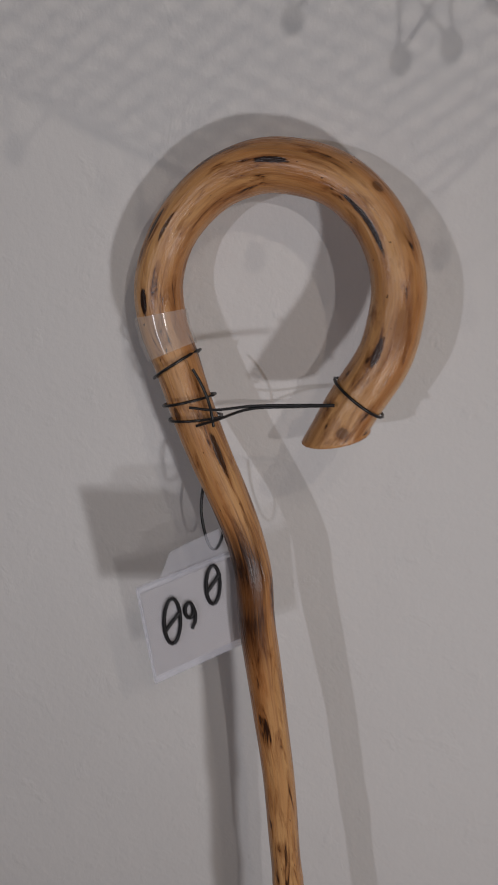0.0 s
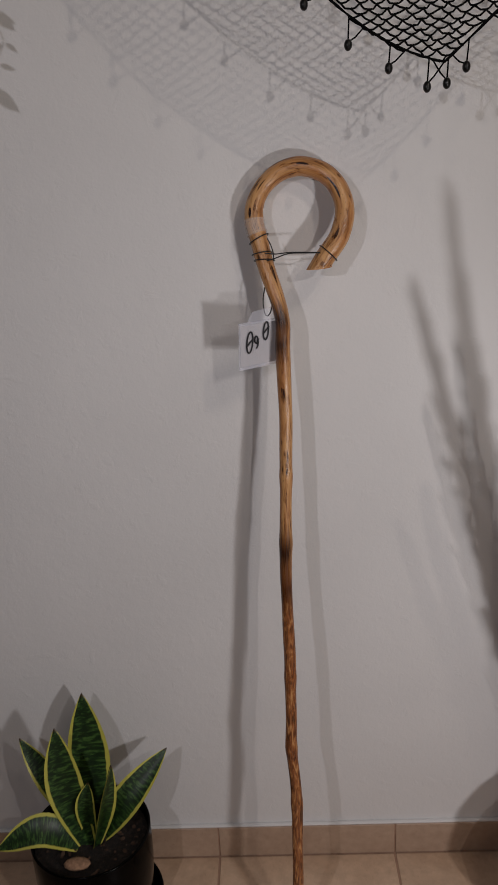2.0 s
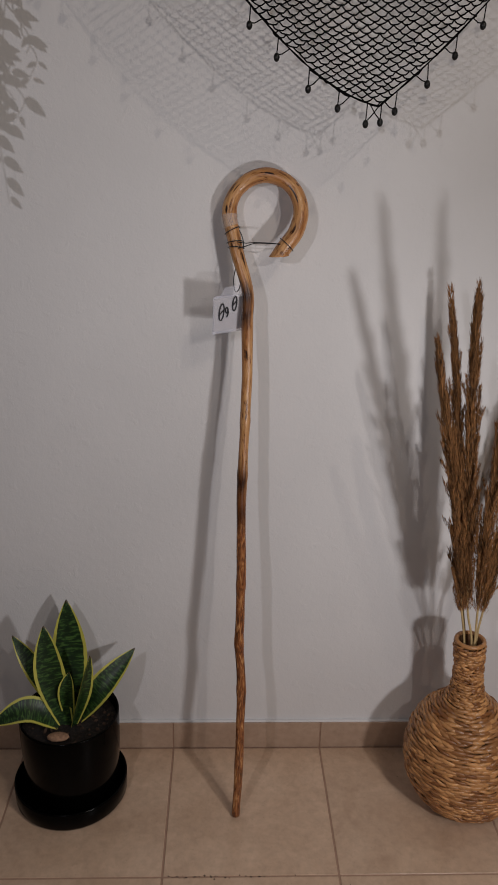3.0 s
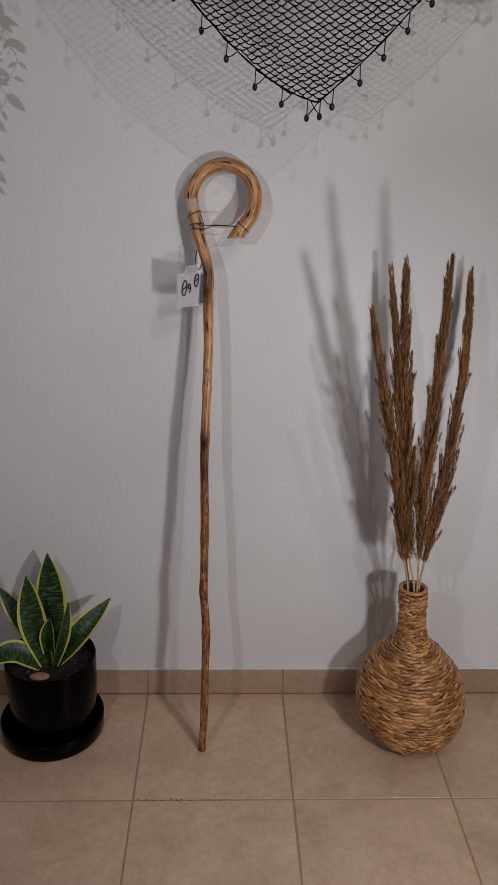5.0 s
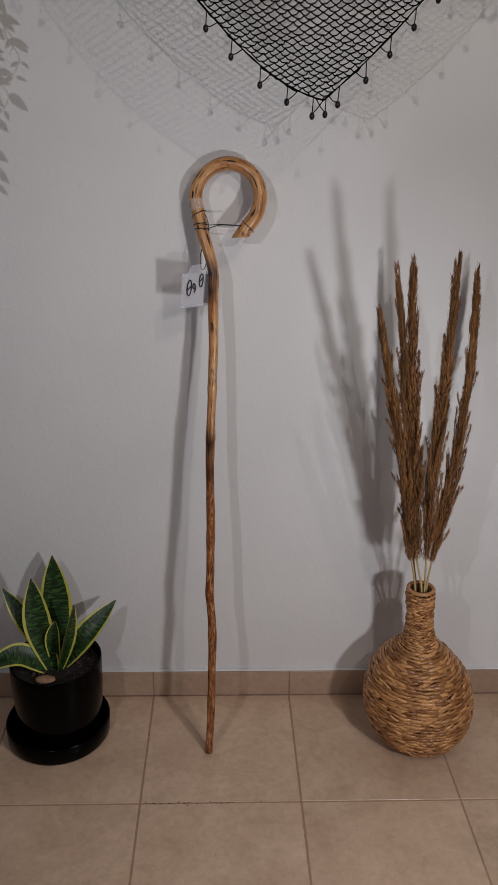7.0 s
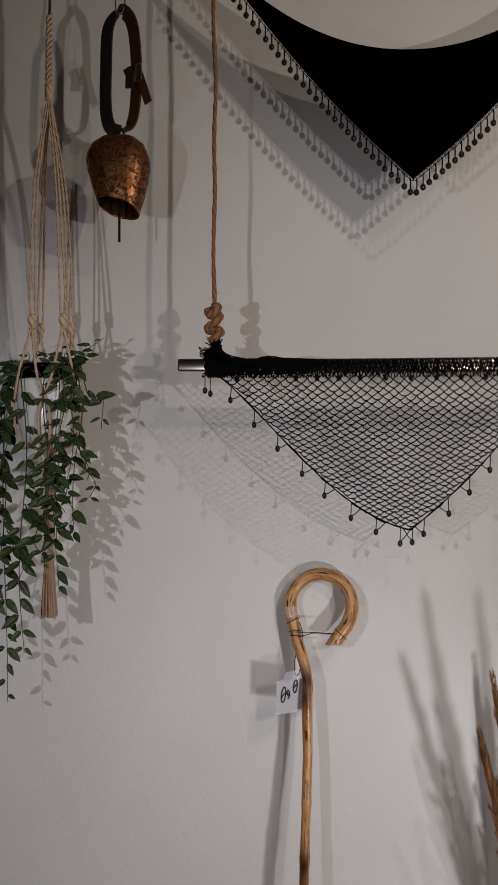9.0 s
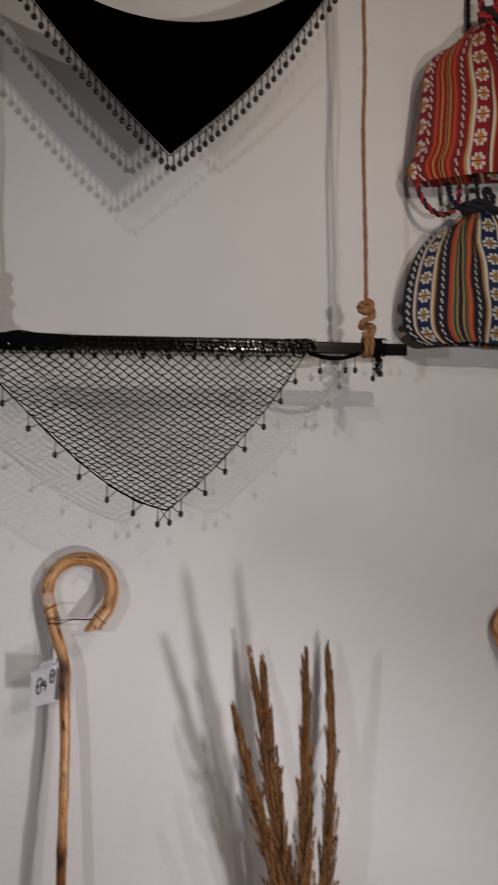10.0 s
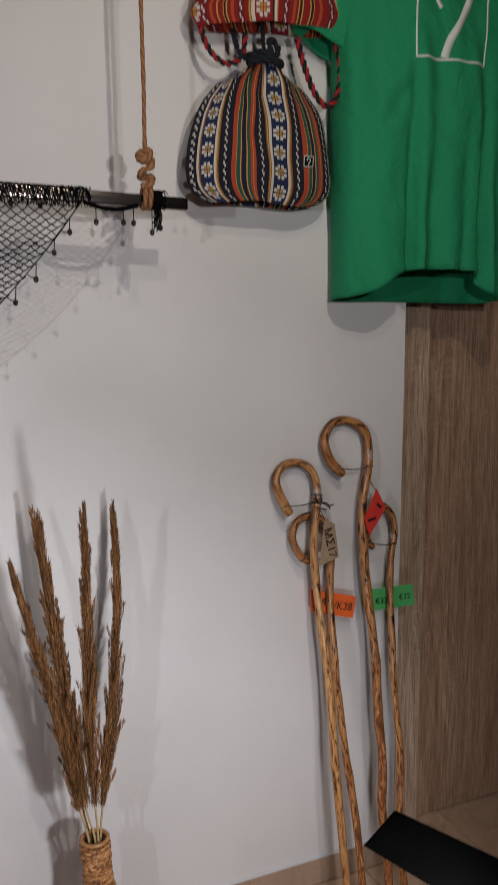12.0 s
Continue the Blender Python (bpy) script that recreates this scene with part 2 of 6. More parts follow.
def m_woven(name, base, stripes, flowers, dashes, dash_back):
    """A woven cloth: upright stripes over u, bands of eight-petalled blossoms and rows of small white dashes."""
    k = Mat(name, rough=0.88)
    u, v, uv = k.uv()
    half = len([q for q, _ in stripes if q < 0.5])
    c = k.mix(k.math("GREATER_THAN", u, stripes[half][0]), k.ramp(u, stripes[:half], "CONSTANT"), k.ramp(u, stripes[half:], "CONSTANT"))
    dots = k.math("FRACT", k.math("MULTIPLY", v, 19.0))
    for at in dashes:
        d = k.math("SUBTRACT", u, at)
        inside = k.math("LESS_THAN", k.math("ABSOLUTE", d), 0.021)
        c = k.mix(inside, c, dash_back)
        step = k.math("MULTIPLY", k.math("SUBTRACT", k.math("GREATER_THAN", dots, 0.36), 0.5), 0.008)
        near = k.math("LESS_THAN", k.math("ABSOLUTE", k.math("ADD", d, step)), 0.0046)
        c = k.mix(k.math("MULTIPLY", near, k.math("LESS_THAN", dots, 0.74)), c, (0.78, 0.75, 0.70))
    for at, wide, count, ground in flowers:
        a = k.math("MULTIPLY", k.math("ABSOLUTE", k.math("DIVIDE", k.math("SUBTRACT", u, at), wide)), 4.8)
        b = k.math("MULTIPLY", k.math("ABSOLUTE", k.math("SUBTRACT", k.math("FRACT", k.math("MULTIPLY", v, count)), 0.5)), 5.7)
        inside = k.math("LESS_THAN", a, 2.4)
        # the blossom in woven blocks: pairs of petals on four sides of a gold heart, slim gaps between them
        low, high = k.math("MINIMUM", a, b), k.math("MAXIMUM", a, b)
        petal = k.math("MULTIPLY", k.math("MULTIPLY", k.math("GREATER_THAN", low, 0.22), k.math("LESS_THAN", low, 1.12)),
                       k.math("MULTIPLY", k.math("GREATER_THAN", high, 1.0), k.math("LESS_THAN", high, 2.0)))
        c = k.mix(inside, c, ground)
        c = k.mix(k.math("MULTIPLY", inside, petal), c, (0.80, 0.77, 0.70))
        core = k.math("MULTIPLY", k.math("LESS_THAN", high, 0.86), k.math("GREATER_THAN", low, 0.12))
        c = k.mix(k.math("MULTIPLY", inside, core), c, (0.66, 0.36, 0.06))
    thread = k.noise(k.coords("UV", (500, 90, 1)), 1.0, 2)
    worn = k.noise(k.coords("UV", (9, 7, 1)), 1.0, 3)
    c = k.mix(k.math("MULTIPLY", thread, 0.34), c, tuple(x * 0.35 for x in base))
    c = k.mix(k.math("MULTIPLY", worn, 0.18), c, tuple(x * 0.5 for x in base))
    k.colour(c)
    rowed = k.math("PINGPONG", k.math("MULTIPLY", v, 170.0), 0.5)
    k.bump(k.math("ADD", thread, k.math("MULTIPLY", rowed, 0.8)), 0.0012, 0.7)
    return k.m


def m_snake():
    k = Mat("snake_leaf", rough=0.42)
    u, v, uv = k.uv()
    vec = k.join(k.math("MULTIPLY", u, 2.6), k.math("MULTIPLY", v, 42.0))
    band = k.noise(vec, 1.0, 3, 0.6, 0.5)
    c = k.ramp(band, [(0.44, (0.007, 0.021, 0.005)), (0.52, (0.017, 0.048, 0.010)), (0.60, (0.055, 0.120, 0.026))])
    off = k.math("ABSOLUTE", k.math("SUBTRACT", u, 0.5))
    wav = k.math("ADD", off, k.math("MULTIPLY", k.math("SUBTRACT", k.noise(k.coords("UV", (3, 14, 1)), 1.0, 3), 0.5), 0.07))
    c = k.mix(k.ramp(wav, [(0.392, (0, 0, 0)), (0.412, (1, 1, 1))]), c, (0.54, 0.50, 0.09))
    k.colour(k.mix(k.ramp(v, [(0.965, (0, 0, 0)), (0.99, (1, 1, 1))]), c, (0.06, 0.03, 0.015)))
    k.bump(band, 0.0008, 0.3)
    return k.m


def m_ivy():
    k = Mat("ivy_leaf", rough=0.40)
    u, v, uv = k.uv()
    off = k.math("ABSOLUTE", k.math("SUBTRACT", u, 0.5))
    rib = k.math("FRACT", k.math("ADD", k.math("MULTIPLY", off, 7.0), 0.45))
    tone = k.mix(k.random(), (0.007, 0.016, 0.005), (0.040, 0.070, 0.020))
    c = k.mix(k.ramp(rib, [(0.0, (1, 1, 1)), (0.16, (0, 0, 0))]), tone, (0.12, 0.15, 0.06))
    c = k.mix(k.ramp(off, [(0.0, (1, 1, 1)), (0.05, (0, 0, 0))]), c, (0.10, 0.17, 0.06))
    k.colour(c)
    k.bump(rib, 0.0006, 0.4)
    return k.m


def m_seagrass():
    k = Mat("seagrass", rough=0.36)
    n = k.noise(k.coords("Object"), 130, 4, 0.6)
    n2 = k.noise(k.coords("Object"), 16, 3)
    c = k.mix(k.math('FRACT', k.math('ADD', k.island(), k.random())), (0.21, 0.076, 0.023), (0.74, 0.375, 0.145))
    fibre = k.noise(k.coords("Object", (45, 45, 1100)), 1.0, 3, 0.6, 0.4)
    c = k.mix(k.math("MULTIPLY", k.ramp(fibre, [(0.46, (0, 0, 0)), (0.70, (1, 1, 1))]), 0.45), c, (0.16, 0.060, 0.018))
    c = k.mix(k.math("MULTIPLY", k.ramp(n, [(0.45, (0, 0, 0)), (0.8, (1, 1, 1))]), 0.6), c, (0.16, 0.07, 0.025))
    k.colour(k.mix(k.math("MULTIPLY", k.ramp(n2, [(0.5, (0, 0, 0)), (0.75, (1, 1, 1))]), 0.5), c, (0.19, 0.085, 0.032)))
    k.bump(n, 0.0012, 0.6)
    return k.m


def m_plume():
    k = Mat("plume", rough=0.9)
    n = k.noise(k.coords("Object"), 24, 3)
    u, v, uv = k.uv()
    tone = k.math("ADD", k.math("MULTIPLY", u, 0.40), k.math("MULTIPLY", k.island(), 0.60))
    c = k.mix(tone, (0.012, 0.005, 0.002), (0.52, 0.232, 0.074))
    k.colour(k.mix(k.math("MULTIPLY", n, 0.4), c, (0.10, 0.045, 0.018)))
    return k.m


def m_copper():
    k = Mat("aged_copper", rough=0.4, metal=0.85)
    v = k.coords("Object")
    n1, n2 = k.noise(v, 95, 6, 0.75, 0.8), k.noise(v, 18, 5, 0.65)
    c = k.ramp(n2, [(0.3, (0.13, 0.046, 0.017)), (0.52, (0.32, 0.125, 0.045)), (0.72, (0.40, 0.22, 0.085))])
    c = k.mix(k.math("MULTIPLY", k.ramp(k.math("ADD", n1, k.math("MULTIPLY", k.math("SUBTRACT", n2, 0.5), 0.35)), [(0.47, (0, 0, 0)), (0.57, (1, 1, 1))]), 0.88), c, (0.025, 0.014, 0.010))
    k.colour(c)
    k.rough(k.ramp(n1, [(0.4, (0.32,) * 3), (0.65, (0.7,) * 3)]))
    k.bump(n1, 0.001, 0.5)
    return k.m


def m_cloth(name, colour, weave=900.0, wrinkle=14.0, deep=0.018):
    k = Mat(name, rough=0.88)
    v = k.coords("Object")
    n, w = k.noise(v, weave, 2), k.noise(v, wrinkle, 4, 0.5, 0.6)
    heather = k.ramp(k.noise(k.coords("Object", (140, 140, 620)), 1.0, 3, 0.6), [(0.40, (0, 0, 0)), (0.70, (1, 1, 1))])
    c = k.mix(k.math("MULTIPLY", n, 0.60), colour, tuple(x * 0.5 for x in colour))
    k.colour(k.mix(k.math("MULTIPLY", heather, 0.42), c, tuple(x * 0.42 for x in colour)))
    k.bump(k.math("ADD", k.math("MULTIPLY", w, 1.0), k.math("MULTIPLY", n, 0.03)), deep, 0.8)
    return k.m


def m_clear(name, tint=(0.95, 0.96, 1.0), clear=0.86):
    k = Mat(name, tint, 0.12)
    t = k.n("ShaderNodeBsdfTransparent")
    mixer = k.n("ShaderNodeMixShader", Fac=clear)
    k.link(k.b.outputs[0], mixer.inputs[1])
    k.link(t.outputs[0], mixer.inputs[2])
    k.link(mixer.outputs[0], k.t.nodes["Material Output"].inputs[0])
    return k.m


def dull(m, level=0.08):
    """Takes most of the sheen off a dark surface."""
    m.node_tree.nodes["Principled BSDF"].inputs["Specular IOR Level"].default_value = level
    return m


def m_soil():
    k = Mat("potting_soil", rough=0.95)
    n = k.noise(k.coords("Object"), 160, 5, 0.7)
    k.colour(k.ramp(n, [(0.40, (0.006, 0.004, 0.003)), (0.62, (0.022, 0.013, 0.008)), (0.76, (0.14, 0.10, 0.065))]))
    k.bump(n, 0.006, 1.0)
    return k.m


WALL = m_wall()
# dark tone for unseen surfaces, chosen to cut bounced fill and deepen shadows
DIM = m_plain("unseen_low_bounce", (0.27, 0.245, 0.235), 0.8)
TILE = m_tile("floor_tile", (0.49, 0.325, 0.212), (0.68, 0.49, 0.345))
SKIRT = m_tile("skirting_tile", (0.40, 0.27, 0.19), (0.52, 0.375, 0.275))
GROUT = m_plain("grout", (0.36, 0.225, 0.155), 0.9)
OAK = m_board("oak_casing", (0.255, 0.152, 0.094), (0.80, 0.61, 0.46), 1.1)
OAK_DARK = m_board("oak_leaf", (0.265, 0.150, 0.090), (0.66, 0.44, 0.305))
CROOK = m_stick("crook_wood", (0.66, 0.365, 0.155), (0.49, 0.215, 0.075), 0.755, 0.83, ((0.432, 0.030, 1.0, 0.35), (0.468, 0.032, 0.9, 0.6), (0.775, 0.050, 0.95, 0.2), (0.835, 0.045, 0.7, 6.0)), 0.605, slits=(
    (0.1805, -0.043, 0.0085, 0.11, 1.0), (0.1317, 0.08, 0.0028, 0.17, 0.55), (0.1229, -0.105, 0.019, 0.10, 1.0), (0.2457, 0.055, 0.008, 0.11, 0.9), (0.2433, -0.035, 0.008, 0.07, 0.8),
    (0.2821, -0.012, 0.0065, 0.14, 1.0), (0.2051, 0.10, 0.010, 0.08, 0.8), (0.0549, -0.095, 0.008, 0.14, 0.9), (0.0690, 0.0, 0.010, 0.28, 0.15), (0.3694, -0.18, 0.013, 0.15, 0.9),
    (0.3423, 0.02, 0.004, 0.16, 0.7), (0.3965, 0.10, 0.0016, 0.10, 0.9), (0.2188, 0.11, 0.012, 0.06, 0.6), (0.0134, 0.12, 0.003, 0.10, 0.7), (0.0110, -0.03, 0.003, 0.20, 0.5)), shift=0.0168)
CANE_PALE = m_stick("cane_pale", (0.70, 0.385, 0.155), (0.50, 0.23, 0.078), 1.0, 1.4, ((0.03, 0.025, 0.8, 0.5), (0.10, 0.04, 0.9, 1.2), (0.165, 0.03, 0.9, 5.7), (0.225, 0.07, 0.95, 0.2), (0.33, 0.04, 0.8, 5.9)), 0.575, 1.3, 24.0)
CANE_DARK = m_stick("cane_dark", (0.62, 0.315, 0.12), (0.41, 0.165, 0.052), 0.70, 1.0, ((0.02, 0.03, 0.9, 0.6), (0.145, 0.045, 0.9, 1.1), (0.19, 0.035, 0.9, 5.8), (0.52, 0.03, 0.7, 0.2), (0.66, 0.025, 0.7, 0.8), (0.08, 0.07, 0.9, 0.4), (0.25, 0.06, 0.9, 0.0), (0.37, 0.04, 0.85, 5.9)), 0.545, 1.3, 27.0)
WIRE = m_plain("black_wire", (0.012, 0.012, 0.013), 0.35)
TAPE = m_clear("clear_tape", (0.9, 0.88, 0.84), 0.74)
SLEEVE = m_clear("clear_sleeve", (0.86, 0.88, 0.98), 0.80)
# white card with its shade put into the colour, hence the grey
CARD = m_plain("white_card_shaded", (0.53, 0.50, 0.485), 0.7, vary=0.03)
INK = m_plain("black_ink", (0.01, 0.01, 0.012), 0.5)
KRAFT = m_plain("kraft_card", (0.36, 0.25, 0.16), 0.8)
ORANGE = m_plain("orange_paper", (0.85, 0.14, 0.02), 0.7, vary=0.05)
RED_P = m_plain("red_paper", (0.66, 0.035, 0.022), 0.7, vary=0.05)
GREEN_P = m_plain("green_paper", (0.085, 0.45, 0.13), 0.7, vary=0.05)
JUTE = m_rope("jute_rope", (0.085, 0.032, 0.013), (0.36, 0.165, 0.068))
COTTON = m_rope("cotton_cord", (0.38, 0.245, 0.145), (0.72, 0.52, 0.355))
NET = dull(m_plain("black_yarn", (0.002, 0.002, 0.0022), 0.85), 0.08)
BEAD = m_plain("black_bead", (0.005, 0.0045, 0.0045), 0.28)
SCARF = dull(m_cloth("black_cloth", (0.0008, 0.0008, 0.0009), 900, 7), 0.0)
STEEL = m_plain("dark_polished_steel", (0.15, 0.133, 0.122), 0.22, 1.0, vary=0.08, scale=30, bump=0.0)
CHROME = m_plain("chrome", (0.62, 0.62, 0.62), 0.12, 1.0, bump=0.0)
COPPER = m_copper()
LEATHER = m_plain("brown_leather", (0.060, 0.020, 0.009), 0.5, vary=0.35, scale=40, bump=0.001)
LEATHER_DARK = m_plain("leather_edge", (0.012, 0.009, 0.008), 0.6)
CERAMIC = m_plain("white_ceramic", (0.74, 0.74, 0.73), 0.2, vary=0.03, bump=0.0)
BLACK_POT = dull(m_plain("glossy_black_plastic", (0.0012, 0.0012, 0.0012), 0.14, vary=0.1, bump=0.0), 0.08)
SOIL = m_soil()
SNAKE, IVY = m_snake(), m_ivy()
VINE = m_plain("vine_stem", (0.035, 0.04, 0.016), 0.7)
GRASS, PLUME = m_seagrass(), m_plume()
STRAW = m_plain("straw_stem", (0.50, 0.36, 0.17), 0.6, vary=0.2)
SHIRT = m_cloth("green_jersey", (0.011, 0.31, 0.13), 700, 7, 0.030)
PRINT = m_plain("white_print", (0.66, 0.70, 0.66), 0.8, vary=0.1, scale=300)
FORM = m_plain("glossy_white_plastic", (0.93, 0.915, 0.89), 0.07, vary=0.02, bump=0.0)
CORD_RED, CORD_BLACK = m_rope("red_yarn", (0.20, 0.008, 0.008), (0.46, 0.016, 0.018), 0.012), m_rope("black_yarn_cord", (0.002, 0.002, 0.003), (0.012, 0.011, 0.014), 0.012)
CORD_NAVY = m_rope("navy_cord", (0.002, 0.0025, 0.006), (0.006, 0.008, 0.018), 0.03)
MATT_BLACK = dull(m_plain("matt_black_metal", (0.008, 0.008, 0.0085), 0.8), 0.1)
FLAP = dull(m_plain("black_foil", (0.0004, 0.0004, 0.0004), 0.9), 0.0)
RED, DKRED, YEL, BLK = (0.27, 0.010, 0.006), (0.15, 0.007, 0.014), (0.66, 0.38, 0.09), (0.012, 0.006, 0.006)
OFFW, ORG, GRN, NAVY = (0.80, 0.74, 0.63), (0.52, 0.072, 0.026), (0.026, 0.10, 0.065), (0.006, 0.008, 0.030)
BRN, BLUE, INKY = (0.30, 0.12, 0.03), (0.007, 0.018, 0.072), (0.005, 0.005, 0.014)
RED_CLOTH = m_woven("red_woven_cloth", RED, [
    (0.0, OFFW), (0.012, YEL), (0.020, RED), (0.075, ORG), (0.090, RED), (0.112, YEL), (0.119, RED), (0.145, YEL), (0.151, BLK), (0.164, YEL), (0.171, RED), (0.190, ORG), (0.208, RED),
    (0.300, YEL), (0.309, BLK), (0.316, OFFW), (0.336, RED), (0.446, BLK), (0.458, OFFW), (0.474, YEL), (0.484, RED), (0.582, ORG), (0.598, RED), (0.616, YEL), (0.623, BLK), (0.640, YEL),
    (0.647, RED), (0.690, YEL), (0.696, BLK), (0.712, YEL), (0.718, RED), (0.752, ORG), (0.772, RED), (0.892, YEL), (0.904, OFFW), (0.922, BLK), (0.932, RED)],
    ((0.004, 0.070, 7.4, (0.27, 0.008, 0.014)), (0.391, 0.100, 7.4, (0.27, 0.008, 0.014)), (0.972, 0.078, 7.4, (0.27, 0.008, 0.014))), (0.046, 0.252, 0.536, 0.845), DKRED)
BLUE_CLOTH = m_woven("navy_woven_cloth", NAVY, [
    (0.0, INKY), (0.042, OFFW), (0.054, BRN), (0.062, NAVY), (0.136, OFFW), (0.148, YEL), (0.155, BRN), (0.163, INKY), (0.242, ORG), (0.266, YEL), (0.272, GRN), (0.296, YEL), (0.302, NAVY), (0.334, YEL),
    (0.340, GRN), (0.360, ORG), (0.376, YEL), (0.381, ORG), (0.398, INKY), (0.478, BRN), (0.486, YEL), (0.494, BRN), (0.501, OFFW), (0.518, NAVY), (0.628, OFFW), (0.644, YEL), (0.652, BRN), (0.664, INKY),
    (0.742, ORG), (0.774, YEL), (0.780, GRN), (0.802, YEL), (0.808, NAVY), (0.832, YEL), (0.838, GRN), (0.858, ORG), (0.876, YEL), (0.881, ORG), (0.896, INKY), (0.960, OFFW), (0.970, NAVY)],
    ((0.099, 0.074, 7.5, BLUE), (0.573, 0.105, 7.5, BLUE), (0.988, 0.040, 7.5, BLUE)), (0.020, 0.201, 0.440, 0.703, 0.930), INKY)

# ---- mesh helpers ----


def part(name, bm, material, parent=None, label="", smooth=True):
    """Links a bmesh as one mesh object, under a thing or a part where one is given."""
    me = bpy.data.meshes.new(name)
    bm.to_mesh(me)
    bm.free()
    return part_mesh(name, me, material, parent, label, smooth)


def part_mesh(name, me, material, parent=None, label="", smooth=True):
    if material and not me.materials:
        me.materials.append(material)
    if smooth:
        me.polygons.foreach_set("use_smooth", [True] * len(me.polygons))
    ob = new(name, me)
    if parent:
        ob.parent = parent
        if parent.type == "EMPTY":   # parts are modelled in world metres
            ob.matrix_parent_inverse = Matrix.Translation(parent.location).inverted()
    if label:
        ob["label"] = label
    return ob


def thing(name, label, category, group="", at=(0, 0, 0)):
    """An Empty that carries the parts of one thing."""
    ob = new(name)
    ob.empty_display_size = 0.05
    ob.location = at
    return tagged(ob, label, category, group)


def bm_box(x0, x1, y0, y1, z0, z1, bevel=0.0, segs=2):
    bm = bmesh.new()
    bmesh.ops.create_cube(bm, size=1.0)
    for v in bm.verts:
        v.co = Vector(((x0 + x1) / 2 + v.co.x * (x1 - x0), (y0 + y1) / 2 + v.co.y * (y1 - y0), (z0 + z1) / 2 + v.co.z * (z1 - z0)))
    if bevel:
        bmesh.ops.bevel(bm, geom=bm.edges[:], offset=bevel, segments=segs, affect="EDGES", profile=0.5)
    return bm


def spline(points, per=8):
    """Catmull-Rom through the points."""
    p = [np.array(q, float) for q in points]
    p = [2 * p[0] - p[1]] + p + [2 * p[-1] - p[-2]]
    out = []
    for i in range(1, len(p) - 2):
        for j in range(per):
            t = j / per
            out.append(0.5 * (2 * p[i] + (p[i + 1] - p[i - 1]) * t + (2 * p[i - 1] - 5 * p[i] + 4 * p[i + 1] - p[i + 2]) * t * t + (3 * p[i] - p[i - 1] - 3 * p[i + 1] + p[i + 2]) * t ** 3))
    out.append(p[-2])
    return np.array(out)


def tube_mesh(name, path, radius, segs=10, caps=True, wobble=0.0, seed=0, flat=1.0):
    """A tube along a path, with a UV map: u round, v metres along. radius: a number, or a function of the metres and of the share of the way."""
    path = np.asarray(path, float)
    d = np.gradient(path, axis=0)
    d /= np.linalg.norm(d, axis=1)[:, None] + 1e-12
    s = np.r_[0, np.cumsum(np.linalg.norm(np.diff(path, axis=0), axis=1))]
    side = np.cross(d[0], (0, 0, 1) if abs(d[0][2]) < 0.9 else (0, 1, 0))
    side /= np.linalg.norm(side)
    rng = np.random.default_rng(seed)
    verts, n = [], len(path)
    lumps = rng.uniform(0, 6.28, 6)
    for i in range(n):
        side = side - d[i] * (side @ d[i])
        side /= np.linalg.norm(side) + 1e-12
        up = np.cross(d[i], side)
        r = radius(s[i], s[i] / s[-1]) if callable(radius) else radius
        for k in range(segs):
            a = 2 * math.pi * k / segs
            rr = r * (1 + wobble * (math.sin(2 * a + s[i] * 31 + lumps[0]) * 0.5 + math.sin(a + s[i] * 67 + lumps[1]) * 0.6 + math.sin(s[i] * 43 + lumps[2]) * 0.8))
            verts.append(path[i] + rr * (math.cos(a) * side + flat * math.sin(a) * up))
    faces, uvs = [], []
    for i in range(n - 1):
        for k in range(segs):
            k2 = (k + 1) % segs
            faces.append((i * segs + k, i * segs + k2, (i + 1) * segs + k2, (i + 1) * segs + k))
            uvs += [(k / segs, s[i]), ((k + 1) / segs, s[i]), ((k + 1) / segs, s[i + 1]), (k / segs, s[i + 1])]
    if caps:
        for ring, at in ((list(range(segs))[::-1], s[0]), (list(range((n - 1) * segs, n * segs)), s[-1])):
            faces.append(ring)
            uvs += [(0.0, at)] * segs
    me = bpy.data.meshes.new(name)
    me.from_pydata([tuple(v) for v in verts], [], faces)
    me.uv_layers.new(name="UVMap").data.foreach_set("uv", np.array(uvs, np.float32).ravel())
    return me


def threads_mesh(name, lines, r, segs=3):
    """Many thin threads in one mesh, quick to build."""
    verts, faces = [], []
    for line in lines:
        line = np.asarray(line, float)
        d = np.gradient(line, axis=0)
        d /= np.linalg.norm(d, axis=1)[:, None] + 1e-12
        ref = np.where(np.abs(d[:, 1:2]) < 0.9, np.array([[0, 1.0, 0]]), np.array([[1.0, 0, 0]]))
        a = np.cross(d, ref)
        a /= np.linalg.norm(a, axis=1)[:, None] + 1e-12
        b = np.cross(d, a)
        base = len(verts)
        for i in range(len(line)):
            for k in range(segs):
                t = 2 * math.pi * k / segs
                verts.append(tuple(line[i] + r * (math.cos(t) * a[i] + math.sin(t) * b[i])))
        for i in range(len(line) - 1):
            for k in range(segs):
                k2 = (k + 1) % segs
                faces.append((base + i * segs + k, base + i * segs + k2, base + (i + 1) * segs + k2, base + (i + 1) * segs + k))
    me = bpy.data.meshes.new(name)
    me.from_pydata(verts, [], faces)
    return me


